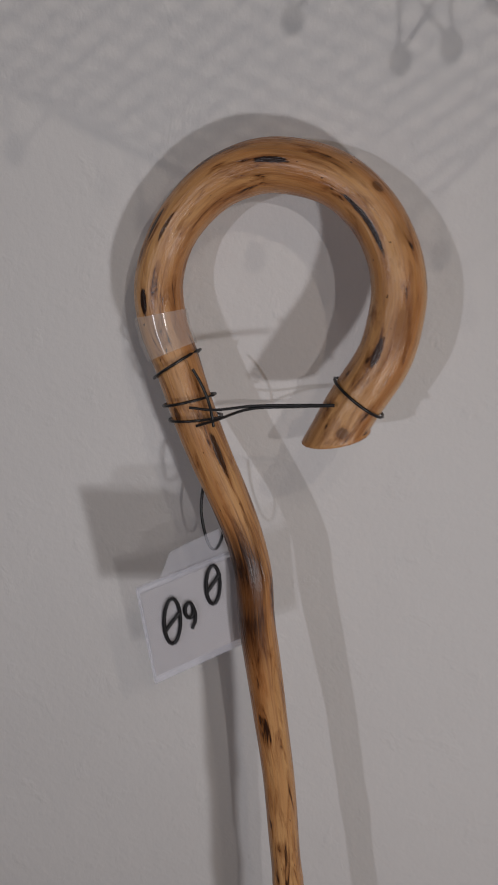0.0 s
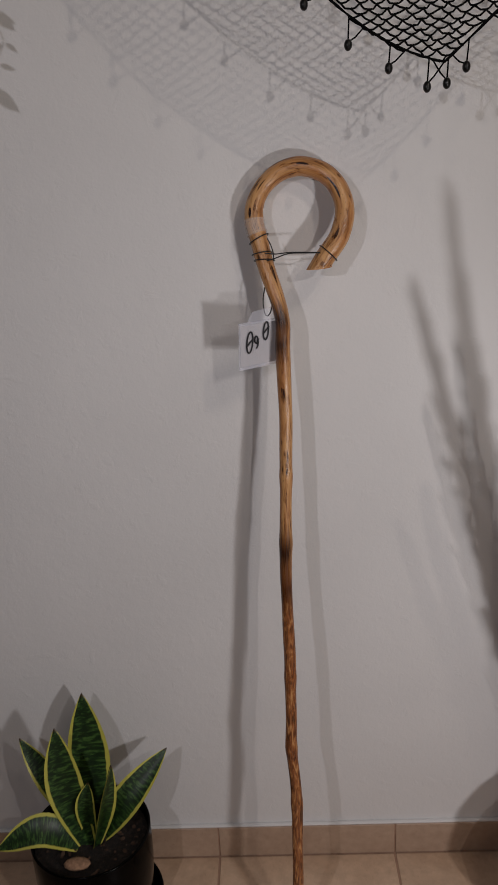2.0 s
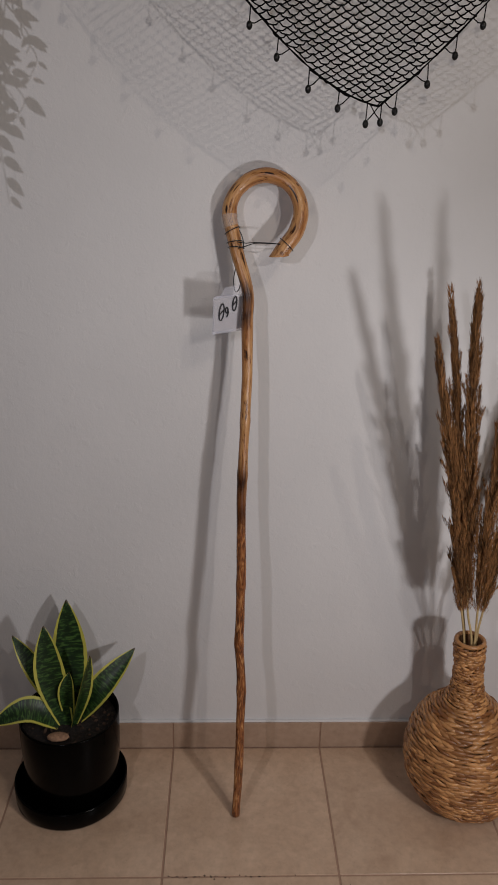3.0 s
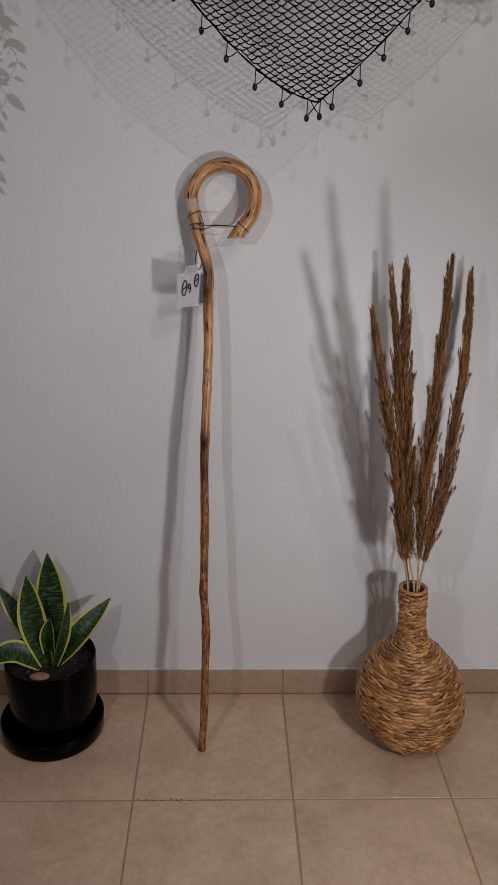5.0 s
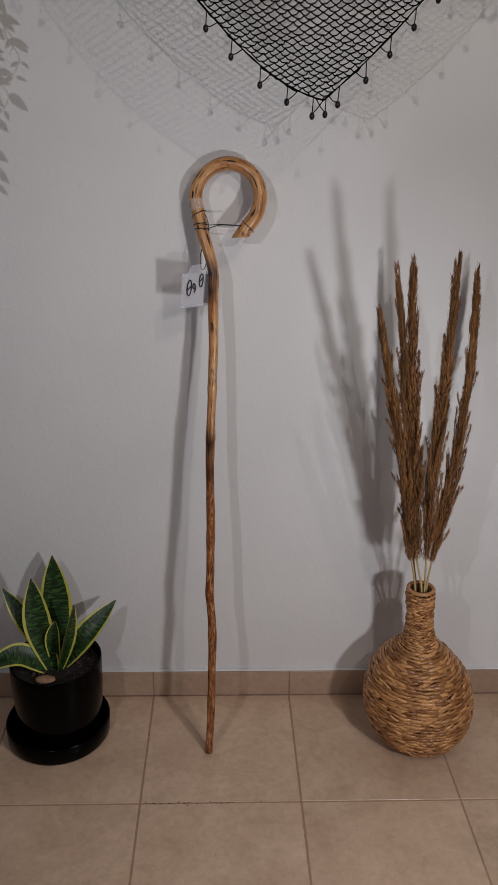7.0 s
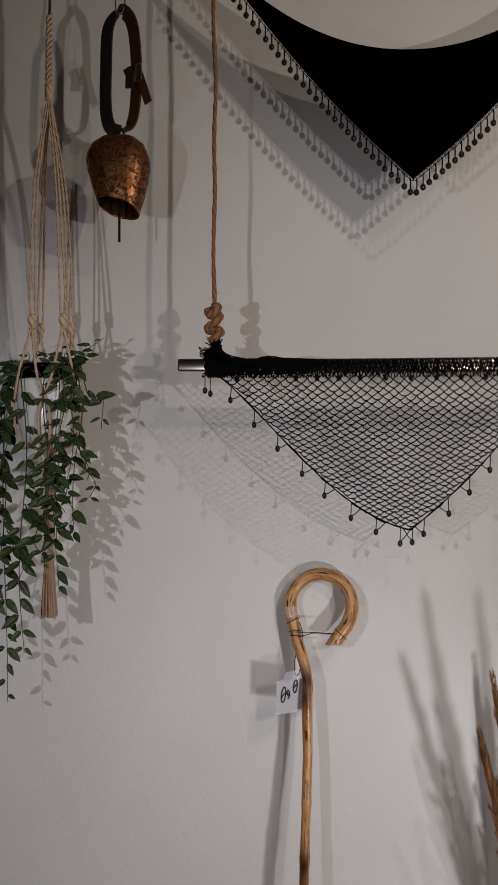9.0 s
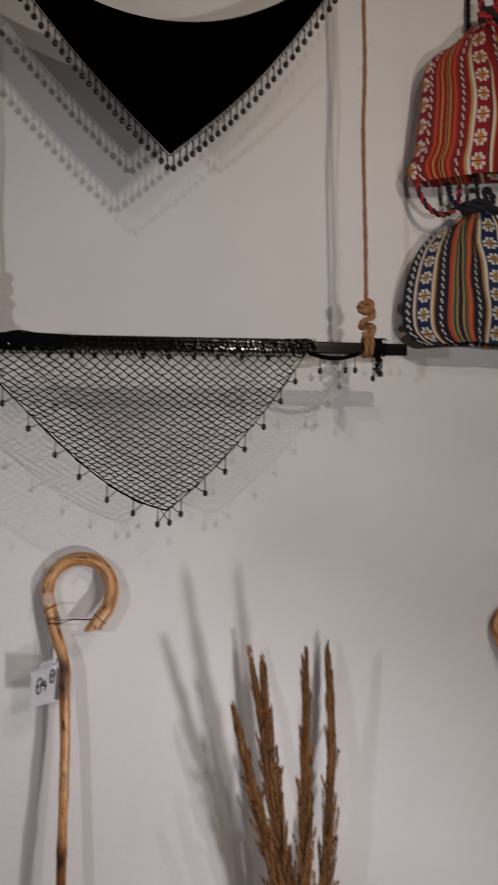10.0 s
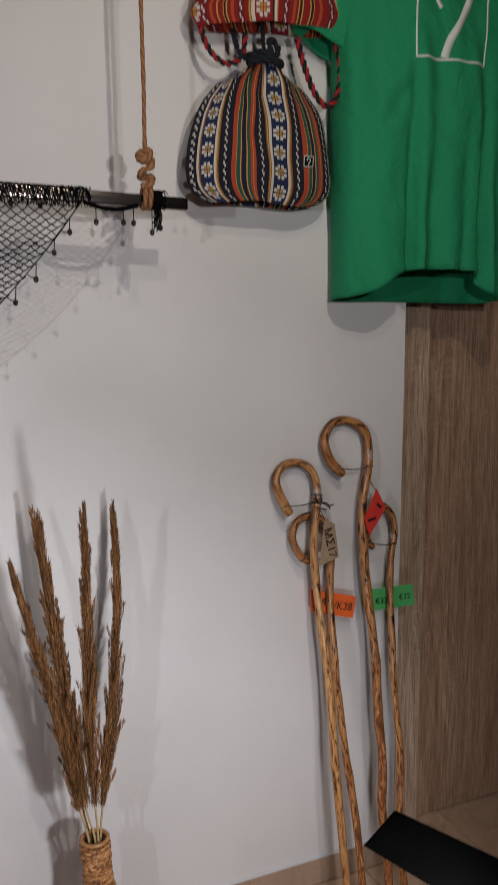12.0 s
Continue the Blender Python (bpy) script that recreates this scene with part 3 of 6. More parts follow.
def grid_mesh(name, fn, nu, nv, closed=False):
    """A sheet from fn(a, b), both 0 to 1, with a UV map."""
    verts = [tuple(fn(i / nu, j / nv)) for j in range(nv + 1) for i in range(nu + 1)]
    faces, uvs = [], []
    for j in range(nv):
        for i in range(nu):
            q = j * (nu + 1) + i
            faces.append((q, q + 1, q + nu + 2, q + nu + 1))
            uvs += [(i / nu, j / nv), ((i + 1) / nu, j / nv), ((i + 1) / nu, (j + 1) / nv), (i / nu, (j + 1) / nv)]
    me = bpy.data.meshes.new(name)
    me.from_pydata(verts, [], faces)
    me.uv_layers.new(name="UVMap").data.foreach_set("uv", np.array(uvs, np.float32).ravel())
    return me


def lathe_mesh(name, profile, segs=48, centre=(0, 0), cap_bottom=False):
    """Turns a profile of (radius, z) about an upright axis."""
    verts, faces = [], []
    for r, z in profile:
        for k in range(segs):
            a = 2 * math.pi * k / segs
            verts.append((centre[0] + r * math.cos(a), centre[1] + r * math.sin(a), z))
    for i in range(len(profile) - 1):
        for k in range(segs):
            k2 = (k + 1) % segs
            faces.append((i * segs + k, i * segs + k2, (i + 1) * segs + k2, (i + 1) * segs + k))
    if cap_bottom:
        faces.append(tuple(range(segs))[::-1])
    me = bpy.data.meshes.new(name)
    me.from_pydata(verts, [], faces)
    return me


def ball(name, r, stretch=1.0, u=10, v=7):
    bm = bmesh.new()
    bmesh.ops.create_uvsphere(bm, u_segments=u, v_segments=v, radius=r)
    for w in bm.verts:
        w.co.z *= stretch
    me = bpy.data.meshes.new(name)
    bm.to_mesh(me)
    bm.free()
    return me


def lettering(name, body, size, m, material, parent, label=""):
    """Words in the built-in font, as a thin mesh at the pose m."""
    cu = bpy.data.curves.new(name, "FONT")
    cu.body, cu.size, cu.extrude, cu.align_x, cu.align_y = body, size, 0.0002, "CENTER", "CENTER"
    cu.resolution_u = 3
    tmp = bpy.data.objects.new(name, cu)
    me = bpy.data.meshes.new_from_object(tmp)
    bpy.data.objects.remove(tmp)
    ob = part_mesh(name, me, material, parent, label, False)
    ob.matrix_basis = m
    return ob


def plate(corners, thick, bevel=0.0):
    """A flat sheet with four corners, thickened to its back."""
    bm = bmesh.new()
    c = [Vector(q) for q in corners]
    n = (c[1] - c[0]).cross(c[3] - c[0]).normalized()
    a = [bm.verts.new(q) for q in c]
    b = [bm.verts.new(q + n * thick) for q in c]
    bm.faces.new(a)
    bm.faces.new(b[::-1])
    for i in range(4):
        bm.faces.new((a[i], b[i], b[(i + 1) % 4], a[(i + 1) % 4]))
    bmesh.ops.recalc_face_normals(bm, faces=bm.faces[:])
    if bevel:
        bmesh.ops.bevel(bm, geom=bm.edges[:], offset=bevel, segments=1, affect="EDGES")
    return bm


# ---- the room ----
X0, X1, Y0, TOP, EDGE = -2.2, 2.6, -4.2, 2.62, 1.277   # EDGE: where the wall ends at the door
DOOR_R, DOOR_H = 2.26, 2.12


def slab(name, box, material, label, category, bevel=0.0):
    return tagged(part(name, bm_box(*box, bevel), material, None, "", False), label, category, "", "structure")


def joined(boxes):
    bm = bmesh.new()
    for b in boxes:
        one = bm_box(*b)
        me = bpy.data.meshes.new("piece")
        one.to_mesh(me)
        one.free()
        bm.from_mesh(me)
        bpy.data.meshes.remove(me)
    return bm


tagged(part("wall_north", joined([(X0, EDGE, 0, 0.16, 0, TOP), (DOOR_R, X1, 0, 0.16, 0, TOP), (EDGE, DOOR_R, 0, 0.16, DOOR_H, TOP)]), WALL, None, "", False),
       "white painted plaster wall with a door opening", "wall", "", "structure")
# unseen walls and ceiling close the room; their dark colour limits fill light
slab("wall_south", (X0, X1, Y0 - 0.12, Y0, 0, TOP), DIM, "unseen wall, darkened to hold back bounced light", "wall")
slab("wall_west", (X0 - 0.12, X0, Y0 - 0.12, 0.16, 0, TOP), DIM, "unseen wall, darkened to hold back bounced light", "wall")
slab("wall_east", (X1, X1 + 0.12, Y0 - 0.12, 0.16, 0, TOP), DIM, "unseen wall, darkened to hold back bounced light", "wall")
slab("ceiling", (X0 - 0.12, X1 + 0.12, Y0 - 0.12, 0.3, TOP, TOP + 0.1), DIM, "unseen ceiling, darkened to hold back bounced light", "ceiling")
floor = slab("floor", (X0, X1, Y0, 0.3, -0.06, -0.0014), GROUT, "beige ceramic floor tiles with thin brown joints", "floor")

# door: a wood casing set back in the opening, and the leaf
door = tagged(part("door_1", bm_box(EDGE + 0.143, DOOR_R - 0.10, 0.118, 0.158, 0.006, DOOR_H - 0.10, 0.002), OAK_DARK, None, "", False),
              "closed oak-look door leaf in a wood casing", "door", "", "structure")
part("casing", bm_box(EDGE + 0.001, EDGE + 0.14, 0.085, 0.165, 0, DOOR_H - 0.001, 0.003), OAK, door, "lighter oak-look casing", False)
part("casing", bm_box(DOOR_R - 0.10, DOOR_R - 0.001, 0.085, 0.165, 0, DOOR_H - 0.001, 0.003), OAK, door, "lighter oak-look casing", False)
part("casing", bm_box(EDGE + 0.141, DOOR_R - 0.101, 0.085, 0.165, DOOR_H - 0.10, DOOR_H - 0.001, 0.003), OAK, door, "lighter oak-look casing", False)
slab("wall_behind_door", (EDGE - 0.3, X1, 0.17, 0.3, 0, TOP), WALL, "plain wall that closes the door opening", "wall")

# floor tiles: joints run through the skirting joints
PITCH, JX, JY = 0.334, -0.15, -0.351


def tile_piece(name, x0, x1, y0, y1, z0, z1, material, parent, cache={}):
    key = (name, round(x1 - x0, 4), round(y1 - y0, 4), round(z1 - z0, 4))
    if key not in cache:
        w, d, h = key[1:]
        bm = bm_box(-w / 2, w / 2, -d / 2, d / 2, 0, h, 0.0006, 1)
        me = bpy.data.meshes.new(name)
        bm.to_mesh(me)
        bm.free()
        me.materials.append(material)
        cache[key] = me
    ob = new(name, cache[key])
    ob.location = ((x0 + x1) / 2, (y0 + y1) / 2, z0)
    ob.parent = parent
    return ob


GAP = 0.0021
for i in range(-6, 9):
    a, b = max(X0, JX + i * PITCH) + GAP, min(X1, JX + (i + 1) * PITCH) - GAP
    if b - a < 0.02:
        continue
    tile_piece("tile", a, b, JY + GAP, -0.012, -0.008, 0.0, TILE, floor)
    for j in range(12):
        c, d = max(Y0, JY - (j + 1) * PITCH) + GAP, JY - j * PITCH - GAP
        if d - c > 0.02:
            tile_piece("tile", a, b, c, d, -0.008, 0.0, TILE, floor)
    if b > EDGE - 0.05:
        tile_piece("tile", max(a, EDGE), b, -0.0085, 0.165, -0.008, 0.0, TILE, floor)
# dark crumbs of dirt in and beside one joint
rng_d = random.Random(31)
crumbs = bmesh.new()
for i in range(34):
    cx, cy = (rng_d.uniform(-0.14, 0.06), JY + rng_d.gauss(0.0, 0.0025)) if i < 24 else (rng_d.uniform(-0.4, 0.5), rng_d.uniform(-0.55, -0.1))
    r = rng_d.uniform(0.0008, 0.0028) if i < 24 else rng_d.uniform(0.0005, 0.0012)
    a0, sides = rng_d.uniform(0, 6.28), 7
    ring = [(cx + r * rng_d.uniform(0.6, 1.6) * math.cos(a0 + k * 6.2832 / sides), cy + 0.6 * r * rng_d.uniform(0.6, 1.2) * math.sin(a0 + k * 6.2832 / sides)) for k in range(sides)]
    low = [crumbs.verts.new((x, y, 0.0)) for x, y in ring]
    high = [crumbs.verts.new((cx + 0.7 * (x - cx), cy + 0.7 * (y - cy), 0.0006)) for x, y in ring]
    crumbs.faces.new(high)
    for k in range(sides):
        crumbs.faces.new((low[k], low[(k + 1) % sides], high[(k + 1) % sides], high[k]))
dirt = part("dirt", crumbs, SOIL, floor, "dark dirt along a joint", False)
tagged(dirt, kind="stuff")
skirt = slab("baseboard", (X0, EDGE - 0.002, -0.008, 0.0, 0.0005, 0.067), GROUT, "low skirting of beige ceramic tiles along the wall", "baseboard")
for i in range(-6, 5):
    a, b = max(X0, JX + i * PITCH) + 0.0015, min(EDGE, JX + (i + 1) * PITCH) - 0.0015
    if b - a > 0.02:
        tile_piece("skirting_tile", a, b, -0.010, 0.0, 0.0012, 0.069, SKIRT, skirt)

tagged(part("trim", bm_box(X0, EDGE - 0.003, -0.0085, -0.0005, 0.0692, 0.0725, 0.0012, 2), WALL, None, "", True), "thin white caulk line on top of the skirting", "trim", "", "structure")

# ---- crook and canes ----


def stick_path(points, a, b):
    """Control points (x, z) lie in a plane that leans on the wall: y = a + b z."""
    return spline([(x, a + b * z, z) for x, z in points], 10)


def coil(centre, d, r, wire, turns=1.0, steps=22, rise=0.0):
    """Points of a wire ring round a stick that runs along d."""
    d = Vector(d).normalized()
    s = d.cross(Vector((0, 1, 0))).normalized()
    u = d.cross(s)
    return [tuple(Vector(centre) + (r + wire) * (math.cos(t) * s + math.sin(t) * u) + d * rise * i / steps)
            for i in range(steps + 1) for t in (2 * math.pi * turns * i / steps,)]


def shaft_z(path, z):
    """The place and the way of a stick's shaft at a height."""
    i = len(path) - 2
    while path[i][2] < z and i > 1:
        i -= 1
    d = path[i + 1] - path[i]
    return path[i], d / np.linalg.norm(d)


def near_v(path, v):
    s = np.r_[0, np.cumsum(np.linalg.norm(np.diff(path, axis=0), axis=1))]
    i = int(np.searchsorted(s, v))
    i = min(max(i, 1), len(path) - 1)
    return path[i], path[i] - path[i - 1]


CROOK_PTS = [(0.0410, 1.0925), (0.0510, 1.1060), (0.0637, 1.1247), (0.0800, 1.147), (0.0875, 1.166), (0.0905, 1.182), (0.0882, 1.200), (0.0790, 1.2185), (0.0617, 1.234), (0.0354, 1.2425), (0.0142, 1.2405),
             (-0.0037, 1.2320), (-0.0215, 1.2147), (-0.0323, 1.192), (-0.0330, 1.170), (-0.0278, 1.150), (-0.0222, 1.126), (-0.0158, 1.1020), (-0.0058, 1.0710), (-0.0008, 1.0520), (0.0015, 1.0320),
             (-0.0003, 1.0040), (0.0, 0.980), (0.0008, 0.945), (0.0006, 0.890), (-0.0020, 0.81), (-0.0060, 0.695), (-0.0066, 0.6235), (-0.0052, 0.5443), (-0.0063, 0.4383), (-0.0074, 0.3745),
             (-0.0023, 0.2966), (-0.0034, 0.2037), (-0.0057, 0.0948), (-0.0105, 0.002)]
CUT = 0.0168                                    # length that the level cut takes off the tip
crook = thing("shepherd_crook", "tall varnished shepherd's crook of knotty wood leaning on the wall", "walking stick", at=(-0.010, -0.206, 0))


def crook_y(x, z):
    """The shaft leans on the wall; the loop above it is bent back and turned a little into the room."""
    return -0.066 + 0.23 * (z - 1.04) - 0.13 * x if z > 1.04 else -0.206 + 0.1346 * z


cpath = spline([(x, crook_y(x, z), z) for x, z in CROOK_PTS], 10)


def crook_r(s, f):
    s = max(0.0, s - CUT)
    r = 0.0142 - 0.0022 * min(1.0, s / 0.30) - 0.0026 * max(0.0, min(1.0, (s - 0.30) / 0.35)) - 0.0008 * f
    r += 0.0016 * math.exp(-((s - 0.285) / 0.03) ** 2)          # swelling at the bend
    for knot in (0.66, 0.76, 0.98, 1.10, 1.2):                  # joints of the lower shaft
        r += 0.0011 * math.exp(-((s - knot) / 0.012) ** 2)
    return r


shaft_me = tube_mesh("shaft", cpath, crook_r, 22, True, 0.035, 3)
tip_way = Vector(cpath[12] - cpath[0]).normalized()
for w in shaft_me.vertices:                     # the tip is sawn off nearly level, with a worn edge
    if w.co.z < 1.125 and w.co.x > 0.02:
        low = 1.1105 + 0.10 * (w.co.x - 0.052)
        if w.co.z < low + 0.002:
            w.co += tip_way * ((low + 0.002 * math.exp((w.co.z - low) * 300 - 0.6) / (1 + math.exp((w.co.z - low) * 300 - 0.6)) - w.co.z) / tip_way.z)
part_mesh("shaft", shaft_me, CROOK, crook, "honey wood with burnt marks, bark-brown below")
wires = part_mesh("binding_wire", threads_mesh("binding_wire", [
    coil(shaft_z(cpath, 1.150)[0], shaft_z(cpath, 1.150)[1] + np.array([0.25, 0, 0]), 0.0139, 0.0008),
    coil(shaft_z(cpath, 1.130)[0], shaft_z(cpath, 1.130)[1] + np.array([-0.10, 0, 0]), 0.0137, 0.0008),
    coil(shaft_z(cpath, 1.120)[0], shaft_z(cpath, 1.120)[1] + np.array([-0.25, 0, 0]), 0.0136, 0.0008),
    coil(near_v(cpath, 0.026 + CUT)[0], near_v(cpath, 0.026 + CUT)[1] / np.linalg.norm(near_v(cpath, 0.026 + CUT)[1]) + np.array([0.15, 0, 0]), 0.0148, 0.0008),
    spline([(-0.020, -0.0590, 1.133), (-0.006, -0.0615, 1.1315), (0.014, -0.0640, 1.1330), (0.036, -0.0665, 1.1325), (0.055, -0.0680, 1.1315)], 6),
    spline([(-0.018, -0.0595, 1.1225), (-0.006, -0.0615, 1.126), (0.012, -0.0640, 1.1315), (0.034, -0.0665, 1.1318), (0.055, -0.0680, 1.1312)], 6),
    spline([(-0.016, -0.054, 1.152), (-0.012, -0.057, 1.144), (-0.009, -0.060, 1.134), (-0.0085, -0.061, 1.122)], 6)], 0.0008, 6), WIRE, crook, "thin black wire")
i0 = [shaft_z(cpath, z)[0] for z in (1.175, 1.170, 1.165, 1.160, 1.155)]
part_mesh("tape", tube_mesh("tape", np.array(i0), 0.0143, 20, False), TAPE, crook, "clear sticky tape")

# price tag in a clear sleeve, hung behind the crook by a wire loop
tag = thing("price_tag", "white card price tag in a clear plastic sleeve on the crook", "price tag", at=(-0.03, -0.055, 0.975))
TL, TR = Vector((-0.0592, -0.0885, 1.0408)), Vector((-0.0040, -0.052, 1.0417))
drop, along = Vector((-0.002, 0.001, -0.0630)), (TR - TL)
nrm = along.cross(drop).normalized()
nrm = nrm if nrm.y < 0 else -nrm
q = lambda a, b, out=0.0: TL + along * a + drop * b + nrm * out
part("card", plate([q(0.02, 0.04), q(0.98, 0.04), q(0.98, 0.96), q(0.02, 0.96)], 0.0006), CARD, tag, "white paper card", False)
part("sleeve", plate([q(0, -0.02, 0.0012), q(1, -0.02, 0.0012), q(1, 1.02, 0.0012), q(0, 1.02, 0.0012)], 0.0010), SLEEVE, tag, "clear plastic sleeve", False)
part("sleeve", plate([q(0, 1.02, -0.0022), q(1, 1.02, -0.0022), q(1, -0.02, -0.0022), q(0, -0.02, -0.0022)], 0.0010), SLEEVE, tag, "clear plastic sleeve", False)
part("tab", plate([q(0.22, -0.03, -0.001), q(0.34, -0.24, -0.001), q(0.98, -0.30, -0.001), q(0.98, -0.03, -0.001)], 0.0008), SLEEVE, tag, "clear hanging tab", False)
part_mesh("rim", threads_mesh("rim", [[q(0, -0.02), q(0, 0.5), q(0, 1.02)], [q(0, 1.02), q(0.5, 1.02), q(1, 1.02)], [q(0, -0.02), q(0.5, -0.02), q(1, -0.02)]], 0.0009, 6), SLEEVE, tag, "welded sleeve edge")


def stroke(pts):
    return [q(a, b, 0.0024) for a, b in pts]


def oval(cx, cy, rx, ry, lean=0.0, n=18):
    return [(cx + rx * math.cos(t) + lean * ry * math.sin(t), cy - ry * math.sin(t)) for t in (2 * math.pi * i / n for i in range(n + 1))]


part_mesh("writing", threads_mesh("writing", [
    stroke(oval(0.237, 0.42, 0.075, 0.235, 0.095)), stroke([(0.155, 0.50), (0.23, 0.43), (0.325, 0.35)]),
    stroke(oval(0.400, 0.38, 0.038, 0.080)), stroke([(0.438, 0.36), (0.450, 0.44), (0.435, 0.52), (0.400, 0.58)]),
    stroke(oval(0.647, 0.22, 0.066, 0.20, 0.08)), stroke([(0.57, 0.28), (0.647, 0.21), (0.725, 0.13)])], 0.00115, 5), INK, tag, "handwritten black signs")
part_mesh("wire_loop", threads_mesh("wire_loop", [spline([(-0.022, -0.046, 1.085), (-0.025, -0.054, 1.068), (-0.023, -0.059, 1.050), (-0.018, -0.060, 1.048), (-0.013, -0.056, 1.060), (-0.014, -0.050, 1.078)], 6)], 0.0009, 6), WIRE, tag, "black wire loop")


def cane(label, pts, a, b, r, material, at, tape_v, wire_v, seed):
    """A walking cane whose hook is held by a wire tied from the hook's tip to the shaft."""
    t = thing("walking_cane", label, "walking cane", "walking canes leaning by the door", at)
    path = stick_path(pts, a, b)

    def rad(s, f):
        return r * (1.10 - 0.08 * f + 0.06 * math.sin(s * 21 + seed) + 0.08 * math.exp(-((s - 0.55) / 0.015) ** 2) + 0.07 * math.exp(-((s - 0.8) / 0.015) ** 2)) * (1 - 0.25 * math.exp(-(s / 0.004) ** 2))

    part_mesh("shaft", tube_mesh("shaft", path, rad, 16, True, 0.05, seed), material, t)
    if tape_v:
        part_mesh("tape", tube_mesh("tape", np.array([shaft_z(path, tape_v + k)[0] for k in (0.010, 0.005, 0, -0.005, -0.010)]), r * 1.13, 16, False), TAPE, t, "clear tape")
    tip, shaft = near_v(path, 0.020), shaft_z(path, wire_v)
    e0, e1 = Vector(tip[0]) + Vector((0, -r, 0)), Vector(shaft[0]) + Vector((0, -r * 1.05, 0))
    mid = (e0 + e1) / 2 + Vector((0, -0.002, -0.004))
    part_mesh("wire", threads_mesh("wire", [coil(tip[0], tip[1], r, 0.0008), coil(shaft[0], shaft[1], r, 0.0008), spline([tuple(e0), tuple(mid), tuple(e1)], 6)], 0.0013, 5), WIRE, t, "thin black wire")
    return t, path


A_PTS = [(0.940, 0.988), (0.919, 1.031), (0.911, 1.07), (0.933, 1.099), (0.968, 1.104), (1.003, 1.086), (1.016, 1.047), (1.009, 0.995), (0.998, 0.945), (0.992, 0.857), (0.9945, 0.77), (0.9997, 0.672), (1.003, 0.552), (1, 0.422), (1.002, 0.212), (0.998, 0.002)]
B_PTS = [(1.083, 1.07), (1.051, 1.106), (1.039, 1.154), (1.064, 1.19), (1.106, 1.196), (1.148, 1.172), (1.158, 1.122), (1.147, 1.062), (1.13, 0.998), (1.123, 0.907), (1.123, 0.804), (1.129, 0.714), (1.132, 0.627), (1.128, 0.524), (1.129, 0.394), (1.118, 0.294), (1.121, 0.144), (1.118, 0.002)]
C_PTS = [(0.993, 0.867), (0.967, 0.890), (0.954, 0.930), (0.971, 0.964), (1.010, 0.974), (1.047, 0.952), (1.059, 0.912), (1.051, 0.862), (1.042, 0.802), (1.038, 0.692), (1.038, 0.602), (1.042, 0.508), (1.047, 0.412), (1.06, 0.242), (1.062, 0.002)]
D_PTS = [(1.17, 0.882), (1.155, 0.902), (1.16, 0.947), (1.182, 0.977), (1.21, 0.979), (1.232, 0.952), (1.234, 0.911), (1.22, 0.861), (1.207, 0.784), (1.199, 0.67), (1.193, 0.583), (1.191, 0.484), (1.19, 0.386), (1.17, 0.217), (1.167, 0.002)]
cane_a, path_a = cane("pale wooden walking cane with a kraft tag on the wall", A_PTS, -0.250, 0.208, 0.0094, CANE_PALE, (0.986, -0.25, 0), 1.030, 1.012, 1)
cane_b, path_b = cane("tallest dark-knotted wooden walking cane with a red tag", B_PTS, -0.235, 0.183, 0.0105, CANE_DARK, (1.112, -0.235, 0), 1.108, 1.084, 2)
cane_c, path_c = cane("short wooden walking cane with an orange tag, behind another cane", C_PTS, -0.215, 0.200, 0.0088, CANE_DARK, (1.05, -0.215, 0), 0, 0.875, 3)
cane_d, path_d = cane("short speckled wooden walking cane with a green tag, beside the door", D_PTS, -0.230, 0.214, 0.0082, CANE_DARK, (1.157, -0.23, 0), 0.905, 0.886, 4)


def paper(name, label, corners, material, parts):
    """A small paper label; parts: writing as (text, size, share across, share down)."""
    c = [Vector(k) for k in corners]
    low = min(c, key=lambda k: k.z)
    t = thing(name, label, "label", "labels on the canes", tuple(low))
    part("paper", plate(corners, 0.0005), material, t, "", False)
    ex, ez = (c[1] - c[0]).normalized(), (c[0] - c[3]).normalized()
    n = ex.cross(ez).normalized()
    ez = n.cross(ex)
    m = Matrix((ex, ez, n)).transposed().to_4x4()
    for text, size, a, b in parts:
        at = c[0] + (c[1] - c[0]) * a + (c[3] - c[0]) * b + n * 0.0012
        lettering("writing", text, size, Matrix.Translation(at) @ m, INK, t, "handwritten black writing")
    return t


kraft = paper("kraft_label", "kraft cardboard label with black writing, hung on a cane", [(1.016, -0.070, 0.978), (1.043, -0.072, 0.962), (1.052, -0.078, 0.883), (1.001, -0.078, 0.868)], KRAFT, [])
m_k = Matrix(((0.24, 0.97, 0), (0.0, 0.0, -1), (-0.97, 0.24, 0))).to_4x4()
lettering("writing", "ΜΣ17", 0.0285, Matrix.Translation((1.028, -0.0775, 0.920)) @ m_k, INK, kraft, "black felt-pen writing")
knot_at = Vector(shaft_z(path_a, 1.006)[0]) + Vector((0, -0.012, 0))
ring, low_ring = shaft_z(path_a, 1.026), shaft_z(path_a, 1.009)
tails = [[knot_at, knot_at + Vector((0.014, -0.002, -0.004)), knot_at + Vector((0.026, 0.0, -0.010)), knot_at + Vector((0.040, 0.002, -0.008))],
         [knot_at, knot_at + Vector((0.010, -0.004, 0.001)), knot_at + Vector((0.022, -0.002, -0.004)), knot_at + Vector((0.032, 0.004, -0.018))],
         [knot_at + Vector((-0.010, 0, 0.020)), knot_at + Vector((-0.008, -0.003, 0.008)), knot_at, knot_at + Vector((0.006, -0.003, 0.006)), knot_at + Vector((0.004, -0.002, 0.018))]]
